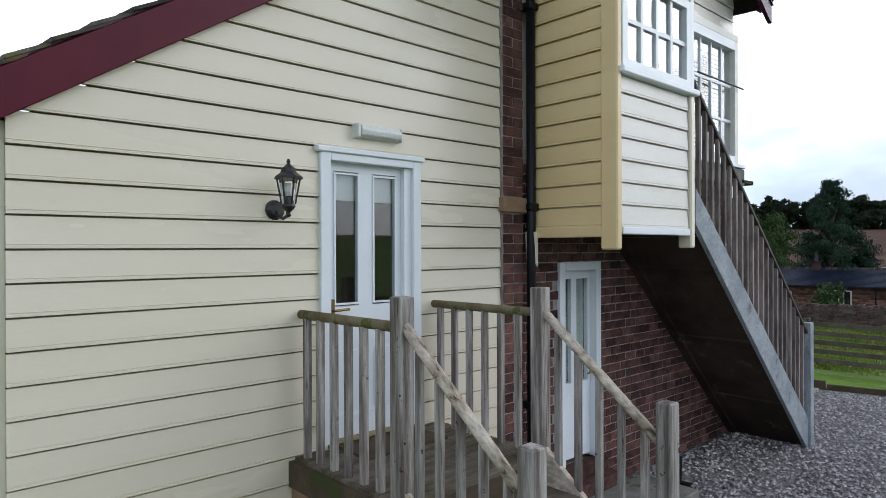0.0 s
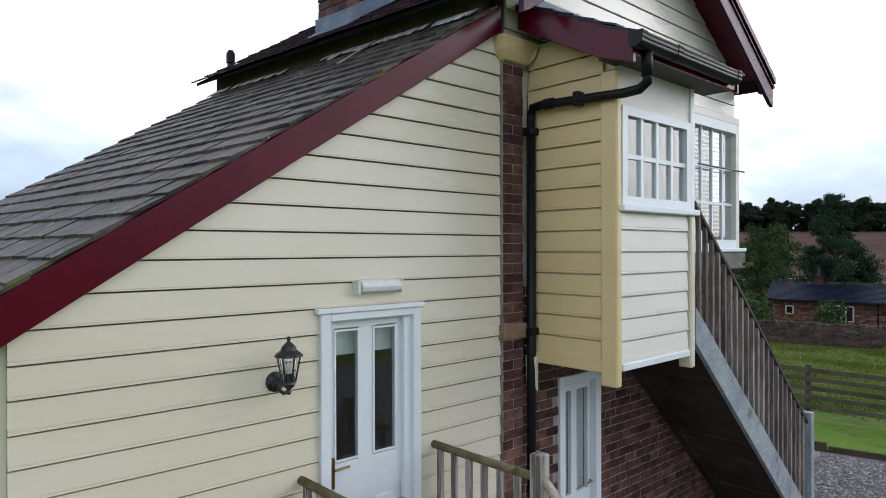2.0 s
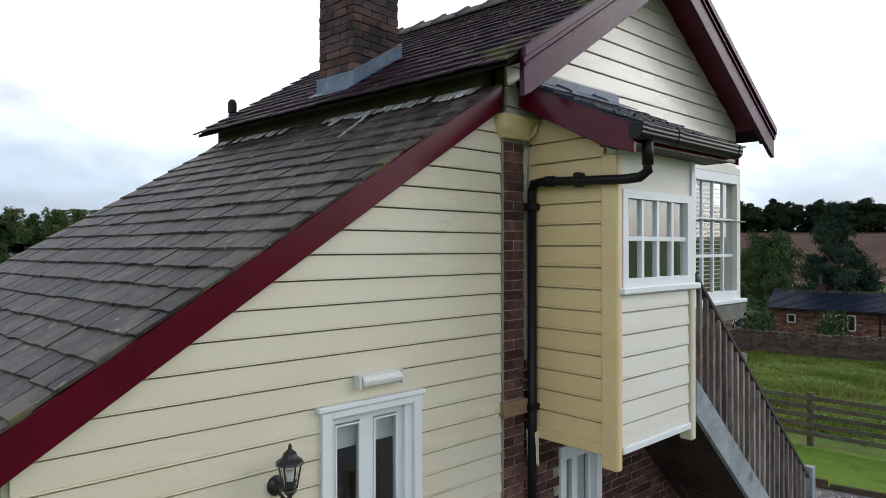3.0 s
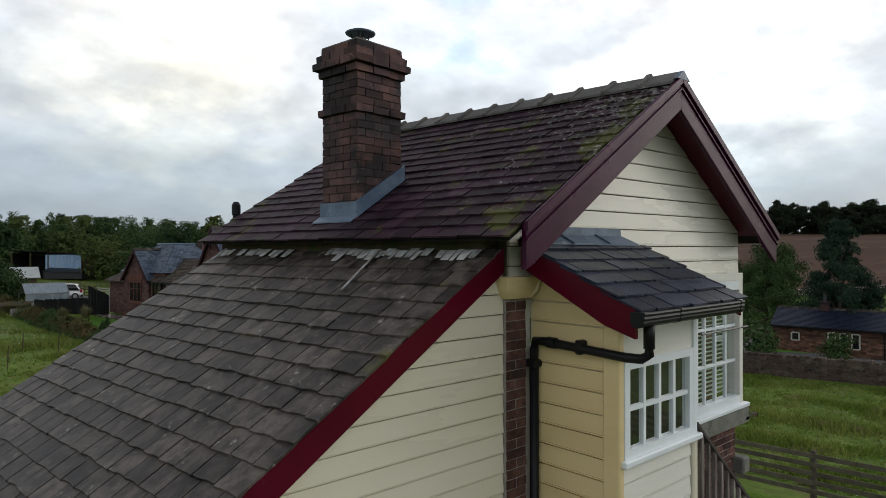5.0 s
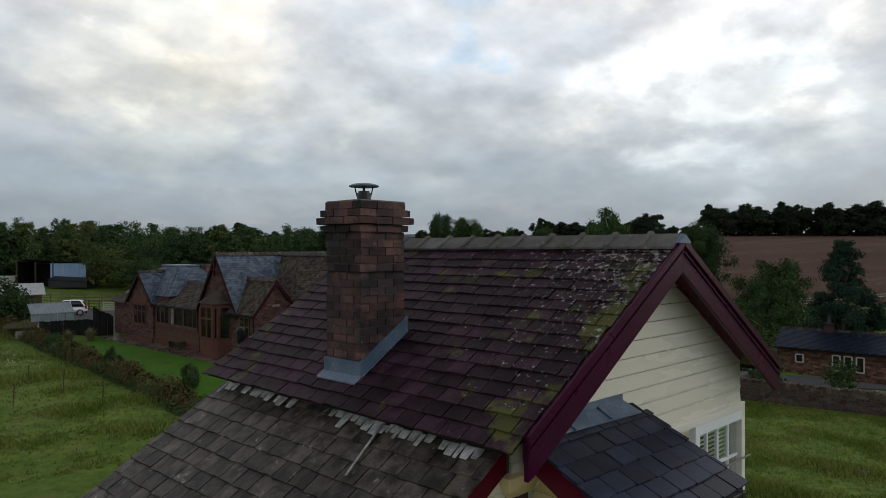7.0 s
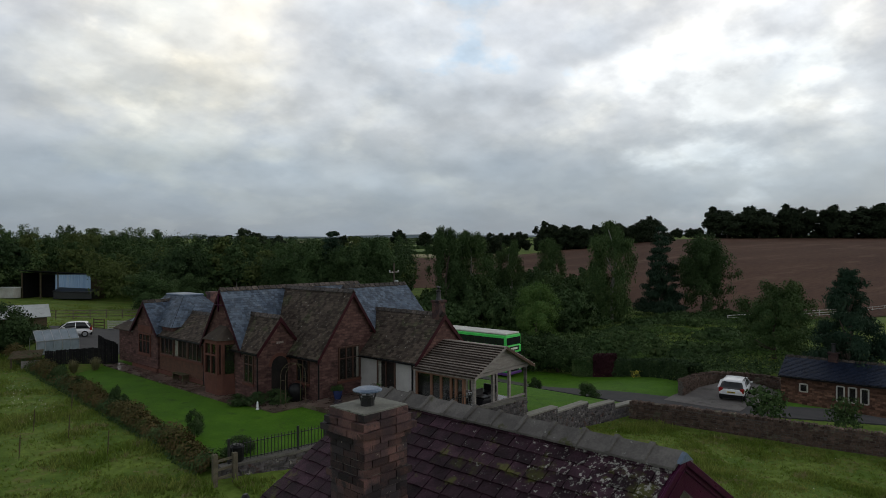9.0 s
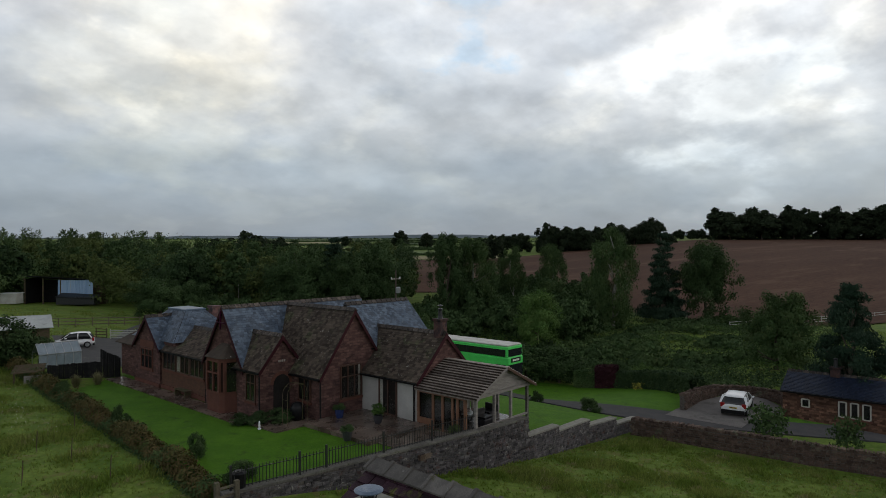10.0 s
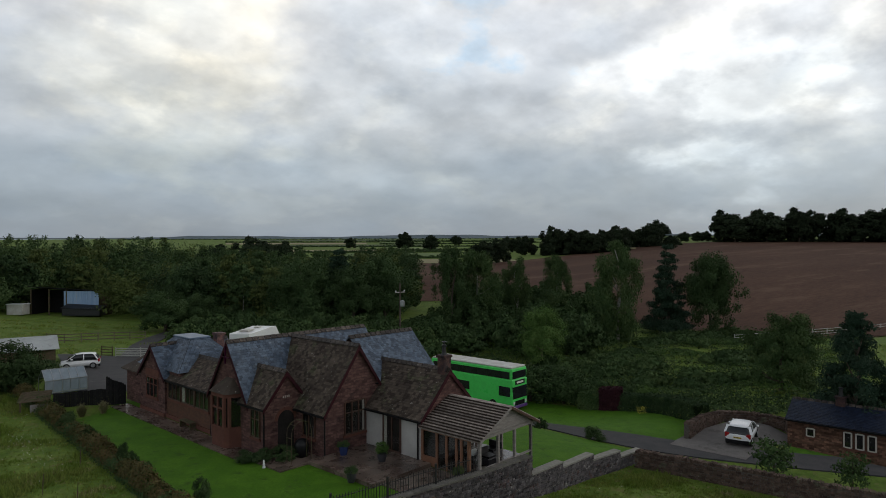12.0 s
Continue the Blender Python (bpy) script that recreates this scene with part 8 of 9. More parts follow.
blue_pot = surf("blue_glazed_pot", (0.015, 0.03, 0.10), (0.02, 0.035, 0.12), 5, 0.2, 0.1, 20)


def section(bm, rings):
    """Skins closed outlines of equal length one after another, with both ends capped."""
    rows = [[bm.verts.new(p) for p in r] for r in rings]
    n = len(rows[0])
    for a, b in zip(rows, rows[1:]):
        for j in range(n):
            bm.faces.new((a[j], a[(j + 1) % n], b[(j + 1) % n], b[j]))
    bm.faces.new(rows[0][::-1])
    bm.faces.new(rows[-1])
    return bm


def wheel(parent, x, y, r, w):
    t = part("tyre", tube(bmesh.new(), [(x, y - w / 2, r), (x, y - w * 0.4, r), (x, y + w * 0.4, r), (x, y + w / 2, r)], [r * 0.9, r, r, r * 0.9], 20), tyre_mat, parent)
    side = 1 if y > 0 else -1
    part("rim", tube(bmesh.new(), [(x, y + side * (w / 2 - 0.01), r), (x, y + side * (w / 2 + 0.012), r)], [r * 0.66, r * 0.6], 16), alloy, t)


def hatchback(name, label, at, turn, L, Wd, H, clear, nose):
    """A small car, its nose along +x of its own frame."""
    t = thing(name, label, "car", at=at, turn=turn)
    w = Wd / 2
    h0, h1 = clear, clear + (H - clear) * 0.585
    body = []
    for x, k, top, low in ((-L / 2 - 0.03, 0.80, 0.80, 0.16), (-L / 2, 0.92, 0.95, 0.06), (-L / 2 + 0.10, 0.97, 0.97, 0.02), (-L / 4, 1.0, 1.0, 0.0), (L / 4, 1.0, 0.97, 0.0), (L / 2 - nose * 0.35, 0.95, 0.86, 0.0), (L / 2 - 0.1, 0.86, 0.74, 0.03), (L / 2, 0.72, 0.62, 0.14), (L / 2 + 0.03, 0.60, 0.5, 0.2)):
        zt = h0 + (h1 - h0) * top
        zb = h0 + low
        zm = zb + (zt - zb) * 0.55
        body.append([(x, -w * k * 0.93, zb), (x, w * k * 0.93, zb), (x, w * k, zm), (x, w * k * 0.95, zt), (x, -w * k * 0.95, zt), (x, -w * k, zm)])
    part("body", section(bmesh.new(), body), car_white, t, smooth=True).modifiers.new("rounding", "SUBSURF").levels = 2
    cab, roof = [], []
    tops = ((-L / 2 + 0.02, h1 - 0.02, 0.86), (-L / 2 + 0.20, h1 + (H - h1) * 0.50, 0.80), (-L / 2 + 0.46, H - 0.07, 0.72), (-L / 2 + 0.78, H - 0.015, 0.72), (-L * 0.12, H, 0.74), (L * 0.05, H - 0.03, 0.74), (L * 0.12, H - 0.10, 0.76), (L * 0.5 - nose * 0.85, h1 + (H - h1) * 0.35, 0.83), (L / 2 - nose * 0.72, h1 - 0.06, 0.88))
    for x, z, k in tops:
        zm = h1 - 0.06 + (z - h1 + 0.06) * 0.5
        cab.append([(x, -w * 0.90, h1 - 0.06), (x, w * 0.90, h1 - 0.06), (x, w * (0.90 + k) / 2 * 1.01, zm), (x, w * k, z - 0.03), (x, w * k * 0.6, z), (x, -w * k * 0.6, z), (x, -w * k, z - 0.03), (x, -w * (0.90 + k) / 2 * 1.01, zm)])
    part("cabin", section(bmesh.new(), cab), car_glass, t, "dark tinted glasshouse", smooth=True)
    for x, z, k in ((-L / 2 + 0.30, H - 0.12, 0.72),) + tops[2:6] + ((L * 0.115, H - 0.075, 0.75),):
        roof.append([(x, -w * k * 1.02, z - 0.05), (x, w * k * 1.02, z - 0.05), (x, w * k * 1.01, z - 0.005), (x, w * k * 0.7, z + 0.03), (x, 0, z + 0.04), (x, -w * k * 0.7, z + 0.03), (x, -w * k * 1.01, z - 0.005)])
    part("roof", section(bmesh.new(), roof), car_white, t, smooth=True).modifiers.new("rounding", "SUBSURF").levels = 1
    for sg in (-1, 1):
        for xa, xb, pw in ((-L / 2 + 0.16, -L / 2 + 0.52, 0.27), (-0.10 * L, -0.08 * L, 0.08), (L * 0.12, L / 2 - nose * 0.74, 0.09)):
            za = H - 0.06 if xa < 0 else H - 0.1
            part("pillar", beams([((xa if xa < 0 else xb, sg * w * 0.93, h1 - 0.04), (xb if xa < -L / 4 else xa, sg * w * 0.765, za))], pw, 0.05), car_white, t)
        part("rear_lamp", boxes((-L / 2 - 0.01, -L / 2 + 0.16, sg * w * 0.80 - 0.14, sg * w * 0.80 + 0.14, h1 - 0.30, h1 + 0.02)), red_lens, t, bevel=0.02)
        part("headlamp", boxes((L / 2 - 0.30, L / 2 - 0.06, sg * w * 0.68 - 0.12, sg * w * 0.68 + 0.12, h0 + (h1 - h0) * 0.52, h0 + (h1 - h0) * 0.72)), clear_lens, t, bevel=0.02)
        part("door_mirror", boxes((L * 0.16, L * 0.22, sg * (w + 0.08) - 0.07, sg * (w + 0.08) + 0.07, h1, h1 + 0.12)), car_white, t, bevel=0.02)
        for x in (-L * 0.33, L * 0.32):
            wheel(t, x, sg * (w - 0.10), 0.31 if H < 1.55 else 0.35, 0.2)
    part("bumper", boxes((-L / 2 - 0.04, -L / 2 + 0.14, -w * 0.86, w * 0.86, h0 + 0.02, h0 + 0.30)), black_plastic, t, bevel=0.03)
    part("number_plate", boxes((-L / 2 - 0.055, -L / 2 - 0.045, -0.26, 0.26, h0 + 0.40, h0 + 0.51)), plate_yellow, t)
    for k in range(5):
        part("plate_bar", boxes((-L / 2 - 0.062, -L / 2 - 0.055, -0.21 + 0.09 * k, -0.16 + 0.09 * k, h0 + 0.42, h0 + 0.49)), black_plastic, t)
    return t


hatchback("parked_suv", "white compact SUV parked on the pale drive", (47.4, 21.3, ground_z(47.4, 21.3) + 0.08), 16, 4.0, 1.76, 1.46, 0.20, 1.15)
hatchback("parked_hatchback", "small white hatchback parked in the yard", (14.0, 71.4, ground_z(14.0, 71.4) + 0.10), 165, 3.5, 1.58, 1.50, 0.18, 0.85)


def bus():
    t = thing("double_decker_bus", "bright green double-decker bus with a purple skirt", "bus", at=(45.2, 41.3, ground_z(45.2, 41.3) + 0.02), turn=8)
    # front at y = 0, body runs to +y
    part("body", boxes((-1.25, 1.25, 0.05, 10.4, 0.55, 3.05)), bus_green, t, bevel=0.08)
    part("skirt", boxes((-1.255, 1.255, 0.0, 10.4, 0.28, 0.56)), bus_purple, t, "purple lower panels", bevel=0.04)
    part("upper_body", boxes((-1.25, 1.25, 0.12, 10.3, 3.05, 4.05)), bus_green, t, bevel=0.06)
    part("roof", boxes((-1.18, 1.18, 0.2, 10.2, 4.05, 4.22)), bus_roof, t, "dirty white roof", bevel=0.07)
    part("upper_side_glass", boxes((-1.262, -1.25, 0.35, 10.0, 3.12, 3.78)), car_glass, t)
    part("upper_front_glass", boxes((-1.1, 1.1, 0.095, 0.12, 3.12, 3.80)), car_glass, t)
    for k in range(8):
        part("window_pillar", boxes((-1.268, -1.26, 1.4 + 1.2 * k, 1.45 + 1.2 * k, 3.12, 3.78)), black_plastic, t)
    part("windscreen", boxes((-1.12, 1.12, 0.02, 0.05, 1.25, 2.35)), car_glass, t)
    part("destination_box", boxes((-0.75, 0.75, 0.0, 0.05, 2.55, 2.95)), black_plastic, t)
    part("destination_bar", boxes((-0.55, 0.5, -0.01, 0.0, 2.66, 2.84)), plate_white, t)
    part("cab_window", boxes((-1.262, -1.25, 0.3, 1.6, 1.45, 2.35)), car_glass, t)
    part("lower_side_glass", boxes((-1.262, -1.25, 5.2, 9.6, 1.5, 2.3)), car_glass, t)
    part("grille", boxes((-0.75, 0.75, 0.02, 0.05, 0.62, 1.02)), black_plastic, t)
    for sg in (-1, 1):
        part("headlamp", boxes((sg * 0.95 - 0.14, sg * 0.95 + 0.14, 0.015, 0.05, 0.70, 0.95)), clear_lens, t)
        part("mirror_arm", tubes([(sg * 1.2, 0.1, 2.4), (sg * 1.45, -0.15, 2.4), (sg * 1.45, -0.15, 2.0)], 0.03, 6), black_plastic, t)
        for y in (2.3, 7.8):
            wl_ = part("tyre", tube(bmesh.new(), [(sg * 1.02, y, 0.48), (sg * 1.27, y, 0.48)], 0.48, 20), tyre_mat, t)
            part("rim", tube(bmesh.new(), [(sg * 1.26, y, 0.48), (sg * 1.28, y, 0.48)], 0.27, 14), alloy, wl_)


bus()


def motorhome():
    t = thing("motorhome", "white motorhome parked behind the station house", "motorhome", at=(32.2, 71.0, -0.25), turn=40)
    t.scale = (1.3, 1.1, 1.12)
    part("body", section(bmesh.new(), [[(x, -1.1, 0.4), (x, 1.1, 0.4), (x, 1.1, z), (x, -1.1, z)] for x, z in ((-3.2, 2.7), (1.2, 2.85), (2.2, 2.75), (2.9, 1.9), (3.6, 1.3))]), car_white, t, bevel=0.05)
    part("windscreen", prisms([(2.3, -0.95, 2.6), (2.95, -0.95, 1.85), (3.0, -0.95, 1.9), (2.35, -0.95, 2.65)], (0, 1.9, 0)), car_glass, t)
    part("roof_box", boxes((-2.4, -1.2, -0.5, 0.5, 2.75, 2.95)), bus_roof, t, bevel=0.05)
    part("roof_vent", boxes((0.0, 0.6, -0.3, 0.3, 2.82, 2.95)), bus_roof, t, bevel=0.03)
    for sg in (-1, 1):
        for x in (-1.9, 2.3):
            wheel(t, x, sg * 0.95, 0.36, 0.22)


motorhome()


# yard buildings
def barn():
    t = thing("open_barn", "open-fronted field barn with a blue sheeted bay", "barn", at=(24.0, 137.6, ground_z(24, 138) + 0.25), turn=-42)
    part("blue_sheeting", boxes((0.4, 7.0, -0.05, 0.0, 1.0, 4.35)), shed_blue, t, "blue corrugated sheeting")
    for k in range(14):
        part("sheet_rib", boxes((0.5 + 0.42 * k, 0.56 + 0.42 * k, -0.09, -0.05, 1.0, 4.35)), shed_blue, t)
    part("roof", prisms([(-6.2, -0.4, 5.15), (7.3, -0.4, 4.45), (7.3, 5.2, 3.9), (-6.2, 5.2, 4.4)], (0, 0, 0.10)), black_plastic, t)
    # back and end walls in near-black, giving the open bay's shade as colour
    part("back_wall", boxes((-5.9, 7.0, 5.0, 5.1, -0.5, 4.2)), black_board, t)
    part("end_wall", boxes((-5.95, -5.9, 0.3, 5.0, -0.5, 4.6)), black_board, t)
    part("side_wall", boxes((6.95, 7.0, 0, 5.0, -0.5, 4.0)), old_stain, t)
    for x in (-5.9, -2.4, 0.9):
        part("post", boxes((x - 0.1, x + 0.1, -0.1, 0.1, -0.5, 4.75)), old_stain, t)
    part("store", boxes((1.5, 8.5, -2.4, -0.3, 0, 1.35)), black_iron, t, "low dark lean-to")
    part("store_roof", prisms([(1.3, -2.6, 1.35), (8.7, -2.6, 1.0), (8.7, -0.2, 1.6), (1.3, -0.2, 1.95)], (0, 0, 0.06)), black_plastic, t)
    s = thing("field_shelter", "small white field shelter beside the barn", "shed", at=(17.6, 141.5, ground_z(16.4, 142.5) + 0.3), turn=-42)
    part("wall", boxes((-1.5, 1.5, -1, 1, -0.3, 1.6)), bus_roof, s, bevel=0.03)
    part("roof", boxes((-1.6, 1.6, -1.1, 1.1, 1.6, 1.7)), car_white, s)


barn()


def store_shed():
    t = thing("store_shed", "grey-sheeted low store shed at the yard's edge", "shed", at=(7.6, 74.5, ground_z(7.6, 74.5)), turn=-6)
    part("wall", boxes((-6, 4.6, -2.6, 3.0, 0, 1.9)), old_stain, t)
    for sg, y in ((-1, -3.0), (1, 3.4)):
        part("roof", prisms([(-6.2, y, 1.80), (4.9, y, 1.80), (4.9, 0.2, 2.75), (-6.2, 0.2, 2.75)], (0, 0, 0.07)), tarp, t, "pale grey sheeted roof")


store_shed()


def greenhouse():
    t = thing("greenhouse", "small aluminium greenhouse behind the screen hedge", "greenhouse", at=(10.4, 59.4, ground_z(10.4, 59.4) + 0.05), turn=4)
    L, W, e, r = 1.5, 1.05, 1.05, 1.80
    for x in np.linspace(-L, L, 6):
        part("glazing_bar", beams([((x, -W, 0), (x, -W, e)), ((x, -W, e), (x, 0, r)), ((x, 0, r), (x, W, e)), ((x, W, e), (x, W, 0))], 0.04, 0.04), alloy, t)
    for a, b in (((-L, 0, r), (L, 0, r)), ((-L, -W, e), (L, -W, e)), ((-L, W, e), (L, W, e)), ((-L, -W, 0.1), (L, -W, 0.1))):
        part("rail", beams([(a, b)], 0.06, 0.06), alloy, t)
    for pts in ([(-L, -W, e), (L, -W, e), (L, 0, r), (-L, 0, r)], [(-L, -W, 0), (L, -W, 0), (L, -W, e), (-L, -W, e)], [(-L, W, e), (L, W, e), (L, 0, r), (-L, 0, r)]):
        part("pane", prisms(pts, (0, 0.006, 0.006)), sky_sheet, t, "pale glazing with sky reflection in its colour")
    part("staging", boxes((-L + 0.1, L - 0.1, -W + 0.1, -0.2, 0, 0.7)), leaf_mid, t)


greenhouse()


def black_fence():
    t = thing("black_fence", "black stained close-boarded garden fence", "fence")
    a, b = Vector((8.8, 53.8)), Vector((13.9, 52.9))
    n = 38
    rnd = random.Random(6)
    d = (b - a) / n
    along = Vector((d.x, d.y, 0))
    for k in range(35):
        p = a + d * k
        top = (1.62 if k < 25 else 2.50 - 0.075 * (k - 25)) + rnd.uniform(-0.05, 0.05)
        bm = prisms([(p.x, p.y, -0.3), (p.x + along.x * 0.97, p.y + along.y * 0.97, -0.3), (p.x + along.x * 0.97, p.y + along.y * 0.97, top), (p.x, p.y, top)], (0.004 * (k % 3), 0.03, 0))
        part("board", bm, black_board, t)
    for z in (0.3, 1.2):
        part("rail", beams([((a.x, a.y + 0.06, z), (a.x + d.x * 35, a.y + d.y * 35 + 0.06, z))], 0.05, 0.08), black_board, t)


black_fence()


def cold_frames():
    t = thing("slatted_pergola", "low dark slatted timber pergola beside the black fence", "pergola", at=(7.9, 55.3, 0.15), turn=-12)
    for x, y in ((-0.8, -1.7), (0.8, -1.7), (-0.8, 1.7), (0.8, 1.7)):
        part("post", boxes((x - 0.05, x + 0.05, y - 0.05, y + 0.05, -0.1, 1.02)), old_stain, t)
    for x in (-0.8, 0.8):
        part("beam", boxes((x - 0.04, x + 0.04, -1.9, 1.9, 1.02, 1.14)), old_stain, t)
    for k in range(13):
        part("slat", boxes((-1.0, 1.0, -1.85 + 0.3 * k, -1.73 + 0.3 * k, 1.14, 1.20)), old_stain, t)
    part("end_board", boxes((-0.2, 0.9, -1.95, -1.91, 0.2, 0.95)), grey_larch, t, "pale timber end board")
    w = thing("water_tank", "black plastic water tank by the greenhouse", "tank", at=(8.2, 63.2, ground_z(8.2, 63.2)))
    part("drum", lathe(bmesh.new(), [(0.55, 0), (0.58, 0.4), (0.55, 1.2), (0.3, 1.35)], (0, 0, 0), 16), black_plastic, w)


cold_frames()


def power_pole():
    x, y = 59.7, 79.7
    t = thing("power_pole", "timber power pole with a transformer", "utility pole", at=(x, y, ground_z(x, y)))
    part("pole", tubes([(0, 0, 0), (0, 0, 8.4)], [0.16, 0.10], 8), bark, t)
    part("crossarm", boxes((-0.9, 0.9, -0.06, 0.06, 6.9, 7.05)), grey_wood, t)
    part("transformer", lathe(bmesh.new(), [(0.35, 0), (0.38, 0.1), (0.38, 0.8), (0.2, 0.95)], (0.1, -0.45, 4.8), 12), alloy, t)
    for x_ in (-0.8, 0, 0.8):
        part("insulator", lathe(bmesh.new(), [(0.05, 0), (0.08, 0.1), (0.04, 0.25)], (x_, 0, 7.05), 8), white, t)


power_pole()


# railings, pots and small garden things
def railing(pts, label):
    t = thing("iron_railing", label, "railing")
    for p, q in zip(pts, pts[1:]):
        a, b = Vector(p), Vector(q)
        n = max(2, int((b - a).length / 0.14))
        for z in (0.12, 0.72):
            part("rail", beams([(a + Vector((0, 0, z)), b + Vector((0, 0, z)))], 0.03, 0.03), black_iron, t)
        part("post", boxes((a.x - 0.04, a.x + 0.04, a.y - 0.04, a.y + 0.04, a.z, a.z + 1.0)), black_iron, t)
        for k in range(1, n):
            c = a.lerp(b, k / n)
            part("bar", boxes((c.x - 0.012, c.x + 0.012, c.y - 0.012, c.y + 0.012, c.z + 0.05, c.z + 0.85)), black_iron, t)


def lw(u, v, z):
    x, y = local(u, v)
    return x, y, z


railing([lw(-9.0, -6.1, 0.50), lw(-6.2, -6.75, 0.56), lw(-5.0, -7.0, 0.60), lw(-2.2, -7.6, 0.70), lw(0.4, -8.2, 0.80), lw(2.9, -8.8, 0.88)], "black iron bar railing on the terrace wall")


def pot(u, v, z, r, h, mat, key, ph, label):
    x, y = local(u, v)
    t = thing("plant_pot", label, "plant pot", "patio pots", at=(x, y, z))
    part("pot", lathe(bmesh.new(), [(r * 0.65, 0), (r * 0.9, h * 0.5), (r, h), (r * 0.9, h), (r * 0.85, h * 0.9)], (0, 0, 0), 16), mat, t)
    trunk, crown = TREES[key][0]
    link("plant", crown, t, Matrix.Translation((0, 0, h * 0.85)) @ Matrix.Diagonal((r * 3.2, r * 3.2, ph, 1)))


POTS = [(-1.45, -4.1, 0.42, 0.27, 0.5, terracotta, "bush", 0.5, "dark glazed pot with a leafy plant"), (0.75, -0.75, 0.54, 0.28, 0.5, blue_pot, "bush", 0.5, "blue glazed pot with a leafy plant"), (1.45, -3.2, 0.54, 0.28, 0.45, terracotta, "bright", 0.75, "dark pot with a bright spiky plant"), (2.3, -8.0, 0.38, 0.25, 0.4, terracotta, "bush", 0.6, "dark pot with trailing greenery")]


def statue():
    x, y = local(-3.15, 1.2)
    bm = lathe(bmesh.new(), [(0.09, 0), (0.09, 0.07), (0.055, 0.09), (0.07, 0.2), (0.05, 0.3), (0.055, 0.36), (0.035, 0.42), (0.012, 0.46)], (x, y, 0.34), 10)
    tagged(part("garden_statue", bm, car_white), "small white garden ornament on the lawn's edge", "statue")


statue()


def kettle_barbecue():
    x, y = local(-0.7, 1.2)
    t = thing("covered_barbecue", "barbecue under a black cover by the porch", "barbecue", at=(x, y, 0.41))
    part("cover", lathe(bmesh.new(), [(0.36, 0.0), (0.40, 0.4), (0.42, 0.65), (0.30, 0.9), (0.10, 0.98)], (0, 0, 0), 16), black_plastic, t, smooth=True)


kettle_barbecue()


def garden_arch():
    t = thing("garden_arch", "rusty slender metal garden arch before the porch", "arch")
    t.matrix_basis = Matrix.Translation((*HO, 0.40)) @ pose(0, 0, 0, 0, 0, HT)
    for v in (0.35, 0.80):
        pts = [(-1.95, v, 0.0), (-1.95, v, 1.7)] + [(-1.30 - 0.65 * math.cos(math.pi * k / 8), v, 1.7 + 0.55 * math.sin(math.pi * k / 8)) for k in range(1, 8)] + [(-0.65, v, 1.7), (-0.65, v, 0.0)]
        part("hoop", tubes(pts, 0.018, 6), old_stain, t)
    for x, z in ((-1.95, 0.7), (-1.95, 1.4), (-1.76, 2.09), (-1.30, 2.25), (-0.84, 2.09), (-0.65, 1.4), (-0.65, 0.7)):
        part("rung", tubes([(x, 0.35, z), (x, 0.80, z)], 0.012, 5), old_stain, t)


garden_arch()


def bench():
    x, y = local(-2.35, 11.6)
    t = thing("garden_bench", "dark low bench against the house front", "bench", at=(x, y, 0.40), turn=HT + 90)
    part("seat", boxes((-0.8, 0.8, -0.22, 0.22, 0.40, 0.45)), old_stain, t)
    for sx in (-0.7, 0.7):
        part("leg", boxes((sx - 0.05, sx + 0.05, -0.2, 0.2, 0, 0.40)), old_stain, t)


bench()


def boundary_posts():
    t = thing("boundary_gate", "old grey timber gate and posts at the hedge's end", "gate")
    for x, y, h in ((9.35, 23.7, 1.25), (10.15, 23.75, 1.15)):
        part("post", boxes((x - 0.09, x + 0.09, y - 0.09, y + 0.09, -0.2, h)), fence_wood, t, bevel=0.01)
    for z in (0.3, 0.62, 0.95):
        part("bar", beams([((9.35, 23.72, z), (10.15, 23.77, z + 0.03))], 0.05, 0.09), fence_wood, t)
    part("bin", lathe(bmesh.new(), [(0.25, 0), (0.3, 0.75), (0.32, 0.8), (0.2, 0.88)], (10.6, 24.6, 0.3), 10), black_plastic, t)


boundary_posts()
for k, (x, y) in enumerate(((7.2, 30.0), (6.4, 33.5), (5.4, 36.0), (7.6, 39.0), (4.2, 31.5))):
    d = thing("dock_stem", "dark dead dock stem standing in the grass", "weed", "dock stems", at=(x, y, ground_z(x, y)))
    part("stem", tubes([(0, 0, 0), (0.03, 0.02, 0.5), (0.05, 0.0, 1.05)], [0.012, 0.03, 0.02], 5), old_stain, d)
for row in POTS:
    pot(*row)


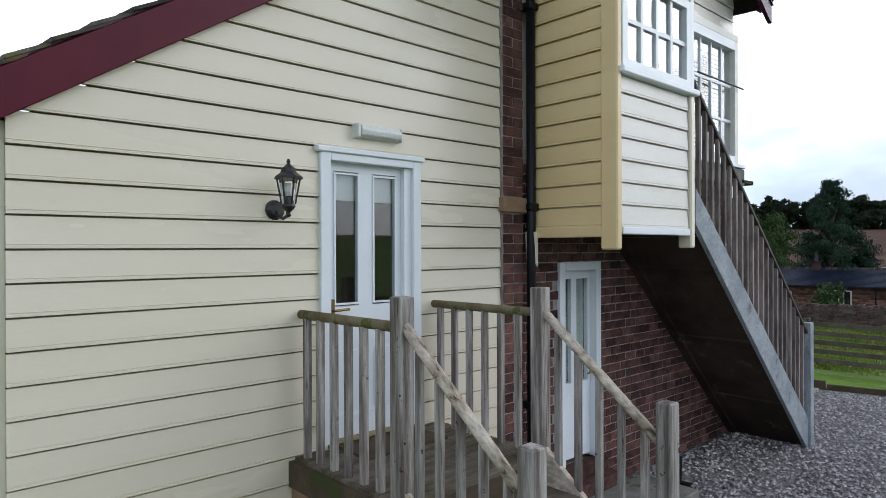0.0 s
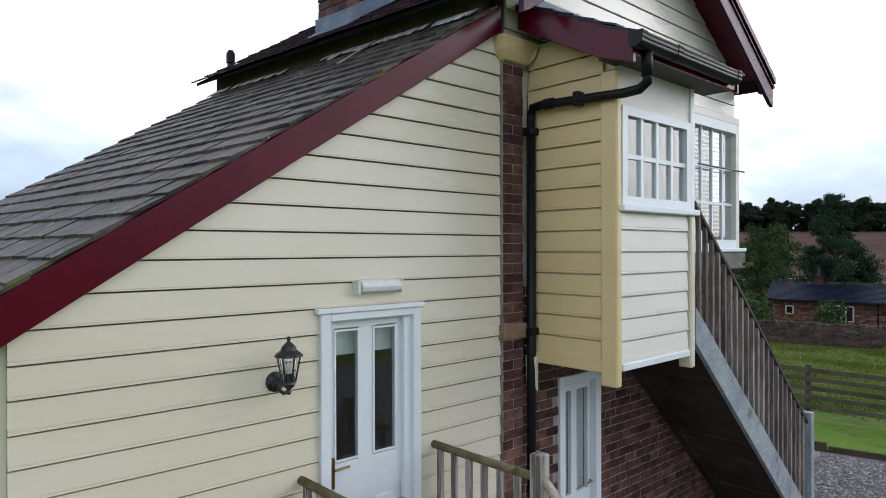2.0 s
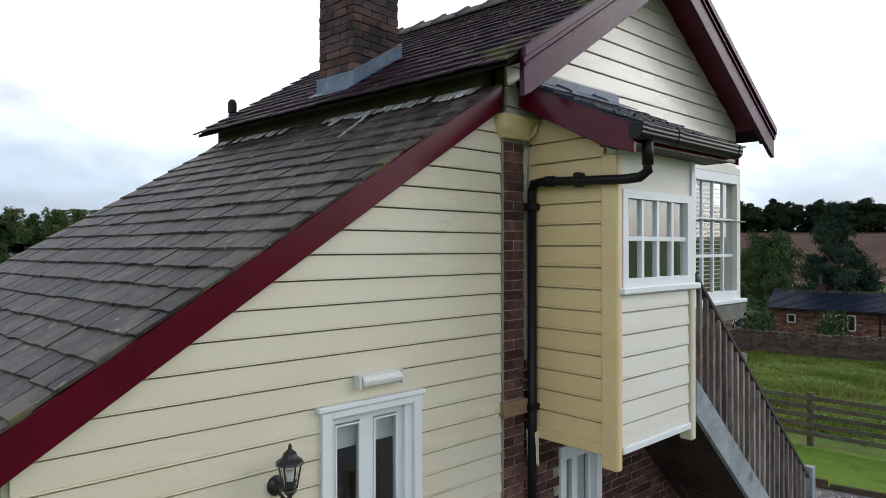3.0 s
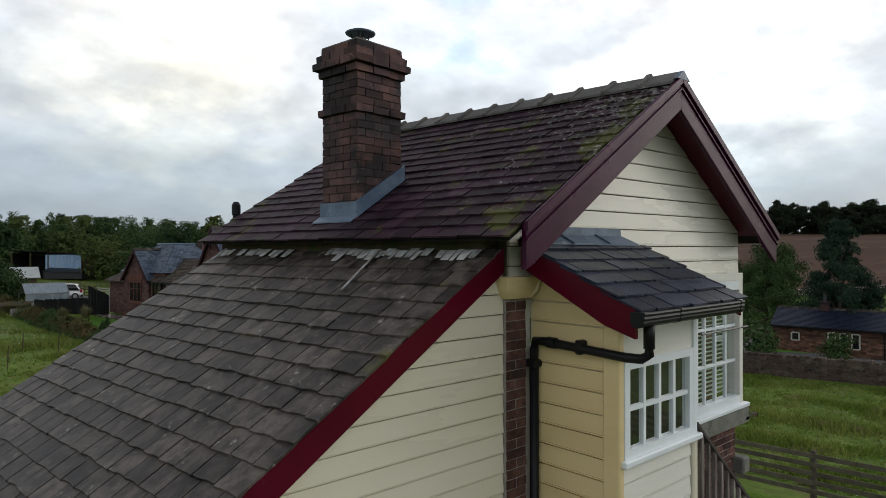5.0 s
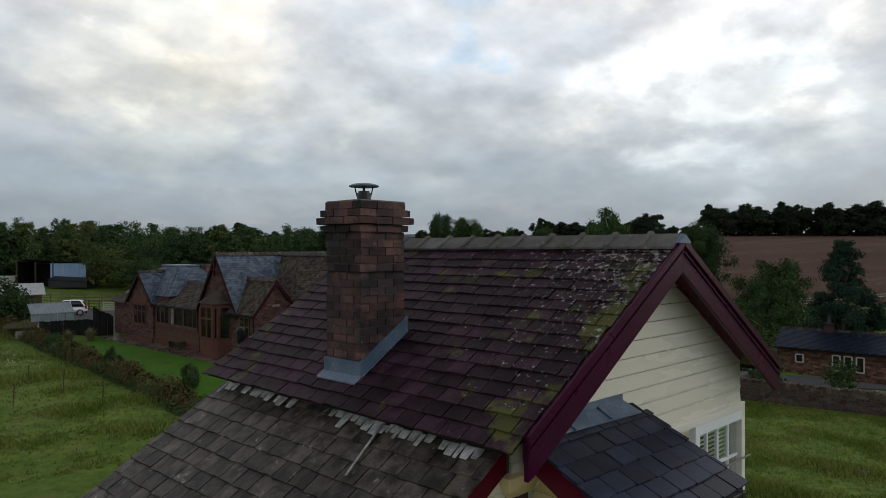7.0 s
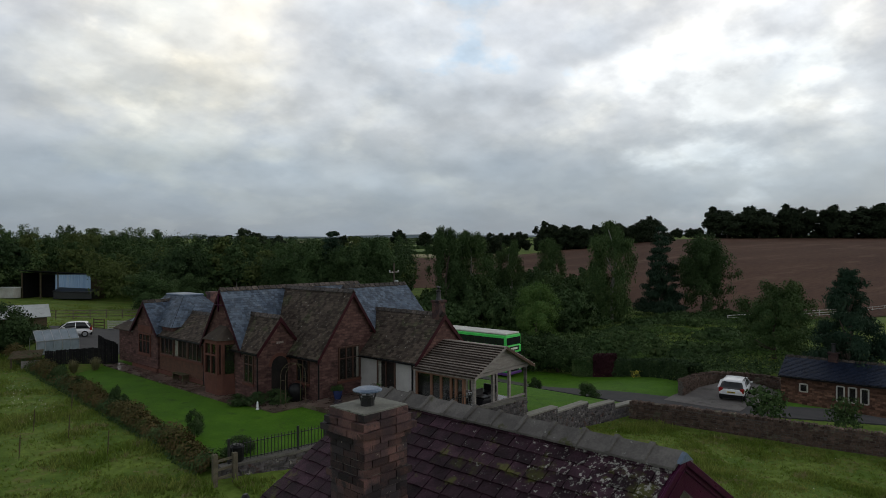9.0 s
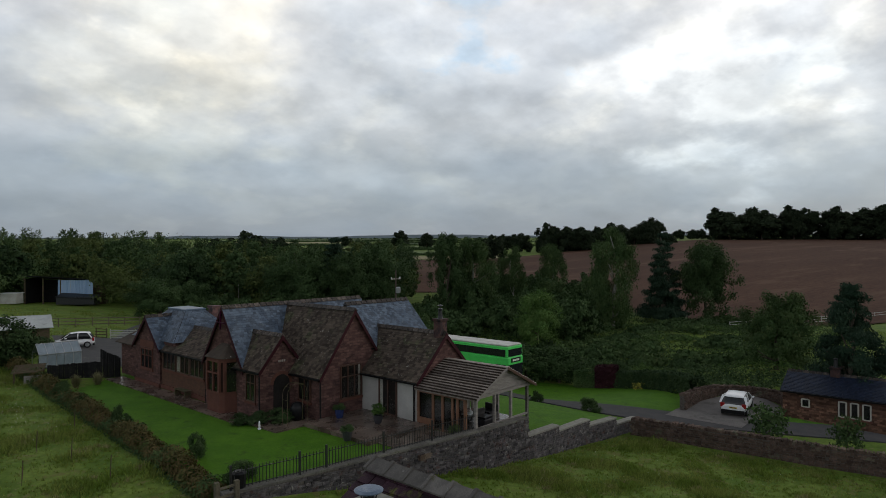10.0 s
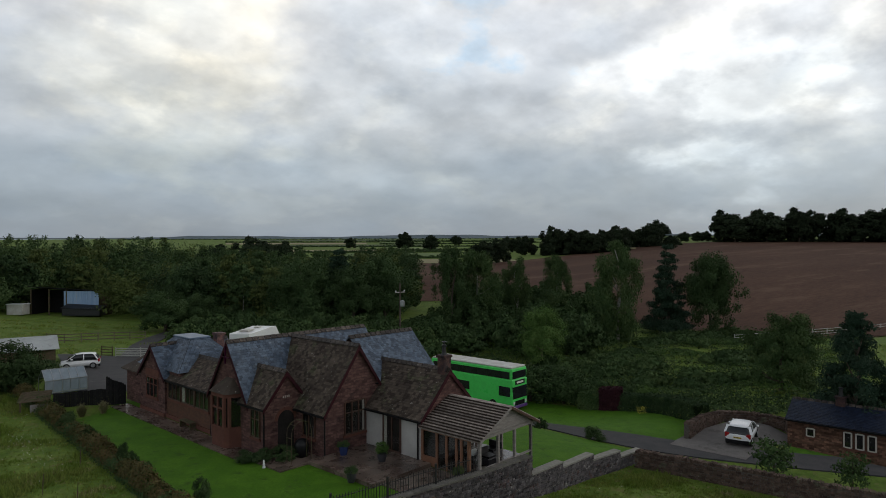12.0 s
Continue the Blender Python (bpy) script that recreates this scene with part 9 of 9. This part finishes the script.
# small plants: ornamental grasses, meadow flowers, a yellow clump
pale_grass = foliage("pale_ornamental_grass", (0.16, 0.15, 0.075), (0.22, 0.20, 0.11), (0.12, 0.13, 0.05))
flower_white = surf("white_meadow_flowers", (0.55, 0.55, 0.48), (0.45, 0.46, 0.38), 4, 0.9, 0, 40)
flower_yellow = surf("yellow_flowers", (0.50, 0.42, 0.06), (0.40, 0.36, 0.06), 4, 0.9, 0, 40)


def grass_clump(x, y, z, tall):
    g = np.random.default_rng(int(x * 50))
    n = 420
    a, lean_ = g.uniform(0, 6.28, n), g.uniform(0.05, 0.55, n)
    q = np.column_stack([x + 0.06 * g.normal(size=n), y + 0.06 * g.normal(size=n), np.full(n, z)])
    tip = q + np.column_stack([np.cos(a) * lean_, np.sin(a) * lean_, tall * g.uniform(0.6, 1.0, n) * (1 - 0.5 * lean_)])
    side = np.column_stack([-np.sin(a), np.cos(a), np.zeros(n)]) * 0.018
    v = np.stack([q - side, q + side, tip], 1).reshape(-1, 3)
    me = bpy.data.meshes.new("ornamental_grass")
    me.from_pydata(v.tolist(), [], np.arange(3 * n).reshape(n, 3).tolist())
    me.materials.append(pale_grass)
    tagged(new("ornamental_grass", me), "pale tufted ornamental grass before the black fence", "grass clump", "grass clumps")


grass_clump(10.04, 50.8, 0.33, 1.15)
grass_clump(11.44, 50.9, 0.33, 1.15)


def flowers(name, cx, cy, rx, ry, n, low, high, size, mat, label, seed):
    g = np.random.default_rng(seed)
    xy = np.column_stack([cx + rx * g.normal(size=n), cy + ry * g.normal(size=n)])
    z = np.array([ground_z(x, y) for x, y in xy]) + g.uniform(low, high, n)
    v, f = cards(np.column_stack([xy, z]), g.normal(0, 0.4, (n, 3)) + np.array([0, 0, 1.0]), size, g)
    me = bpy.data.meshes.new(name)
    me.from_pydata(v.tolist(), [], f.tolist())
    me.materials.append(mat)
    tagged(new(name, me), label, "flowers", kind="stuff")


flowers("meadow_flowers", 6.0, 44.5, 0.6, 3.2, 150, 0.15, 0.42, 0.05, flower_white, "white meadow flowers beside the hedge", 2)
flowers("meadow_flowers", 27.0, 14.0, 5.0, 4.5, 160, 0.1, 0.35, 0.04, flower_white, "scattered pale seed heads in the pasture", 3)
flowers("yellow_flowers", 50.4, 31.4, 0.25, 0.25, 70, 0.15, 0.7, 0.11, flower_yellow, "yellow flowers by the hedge", 4)
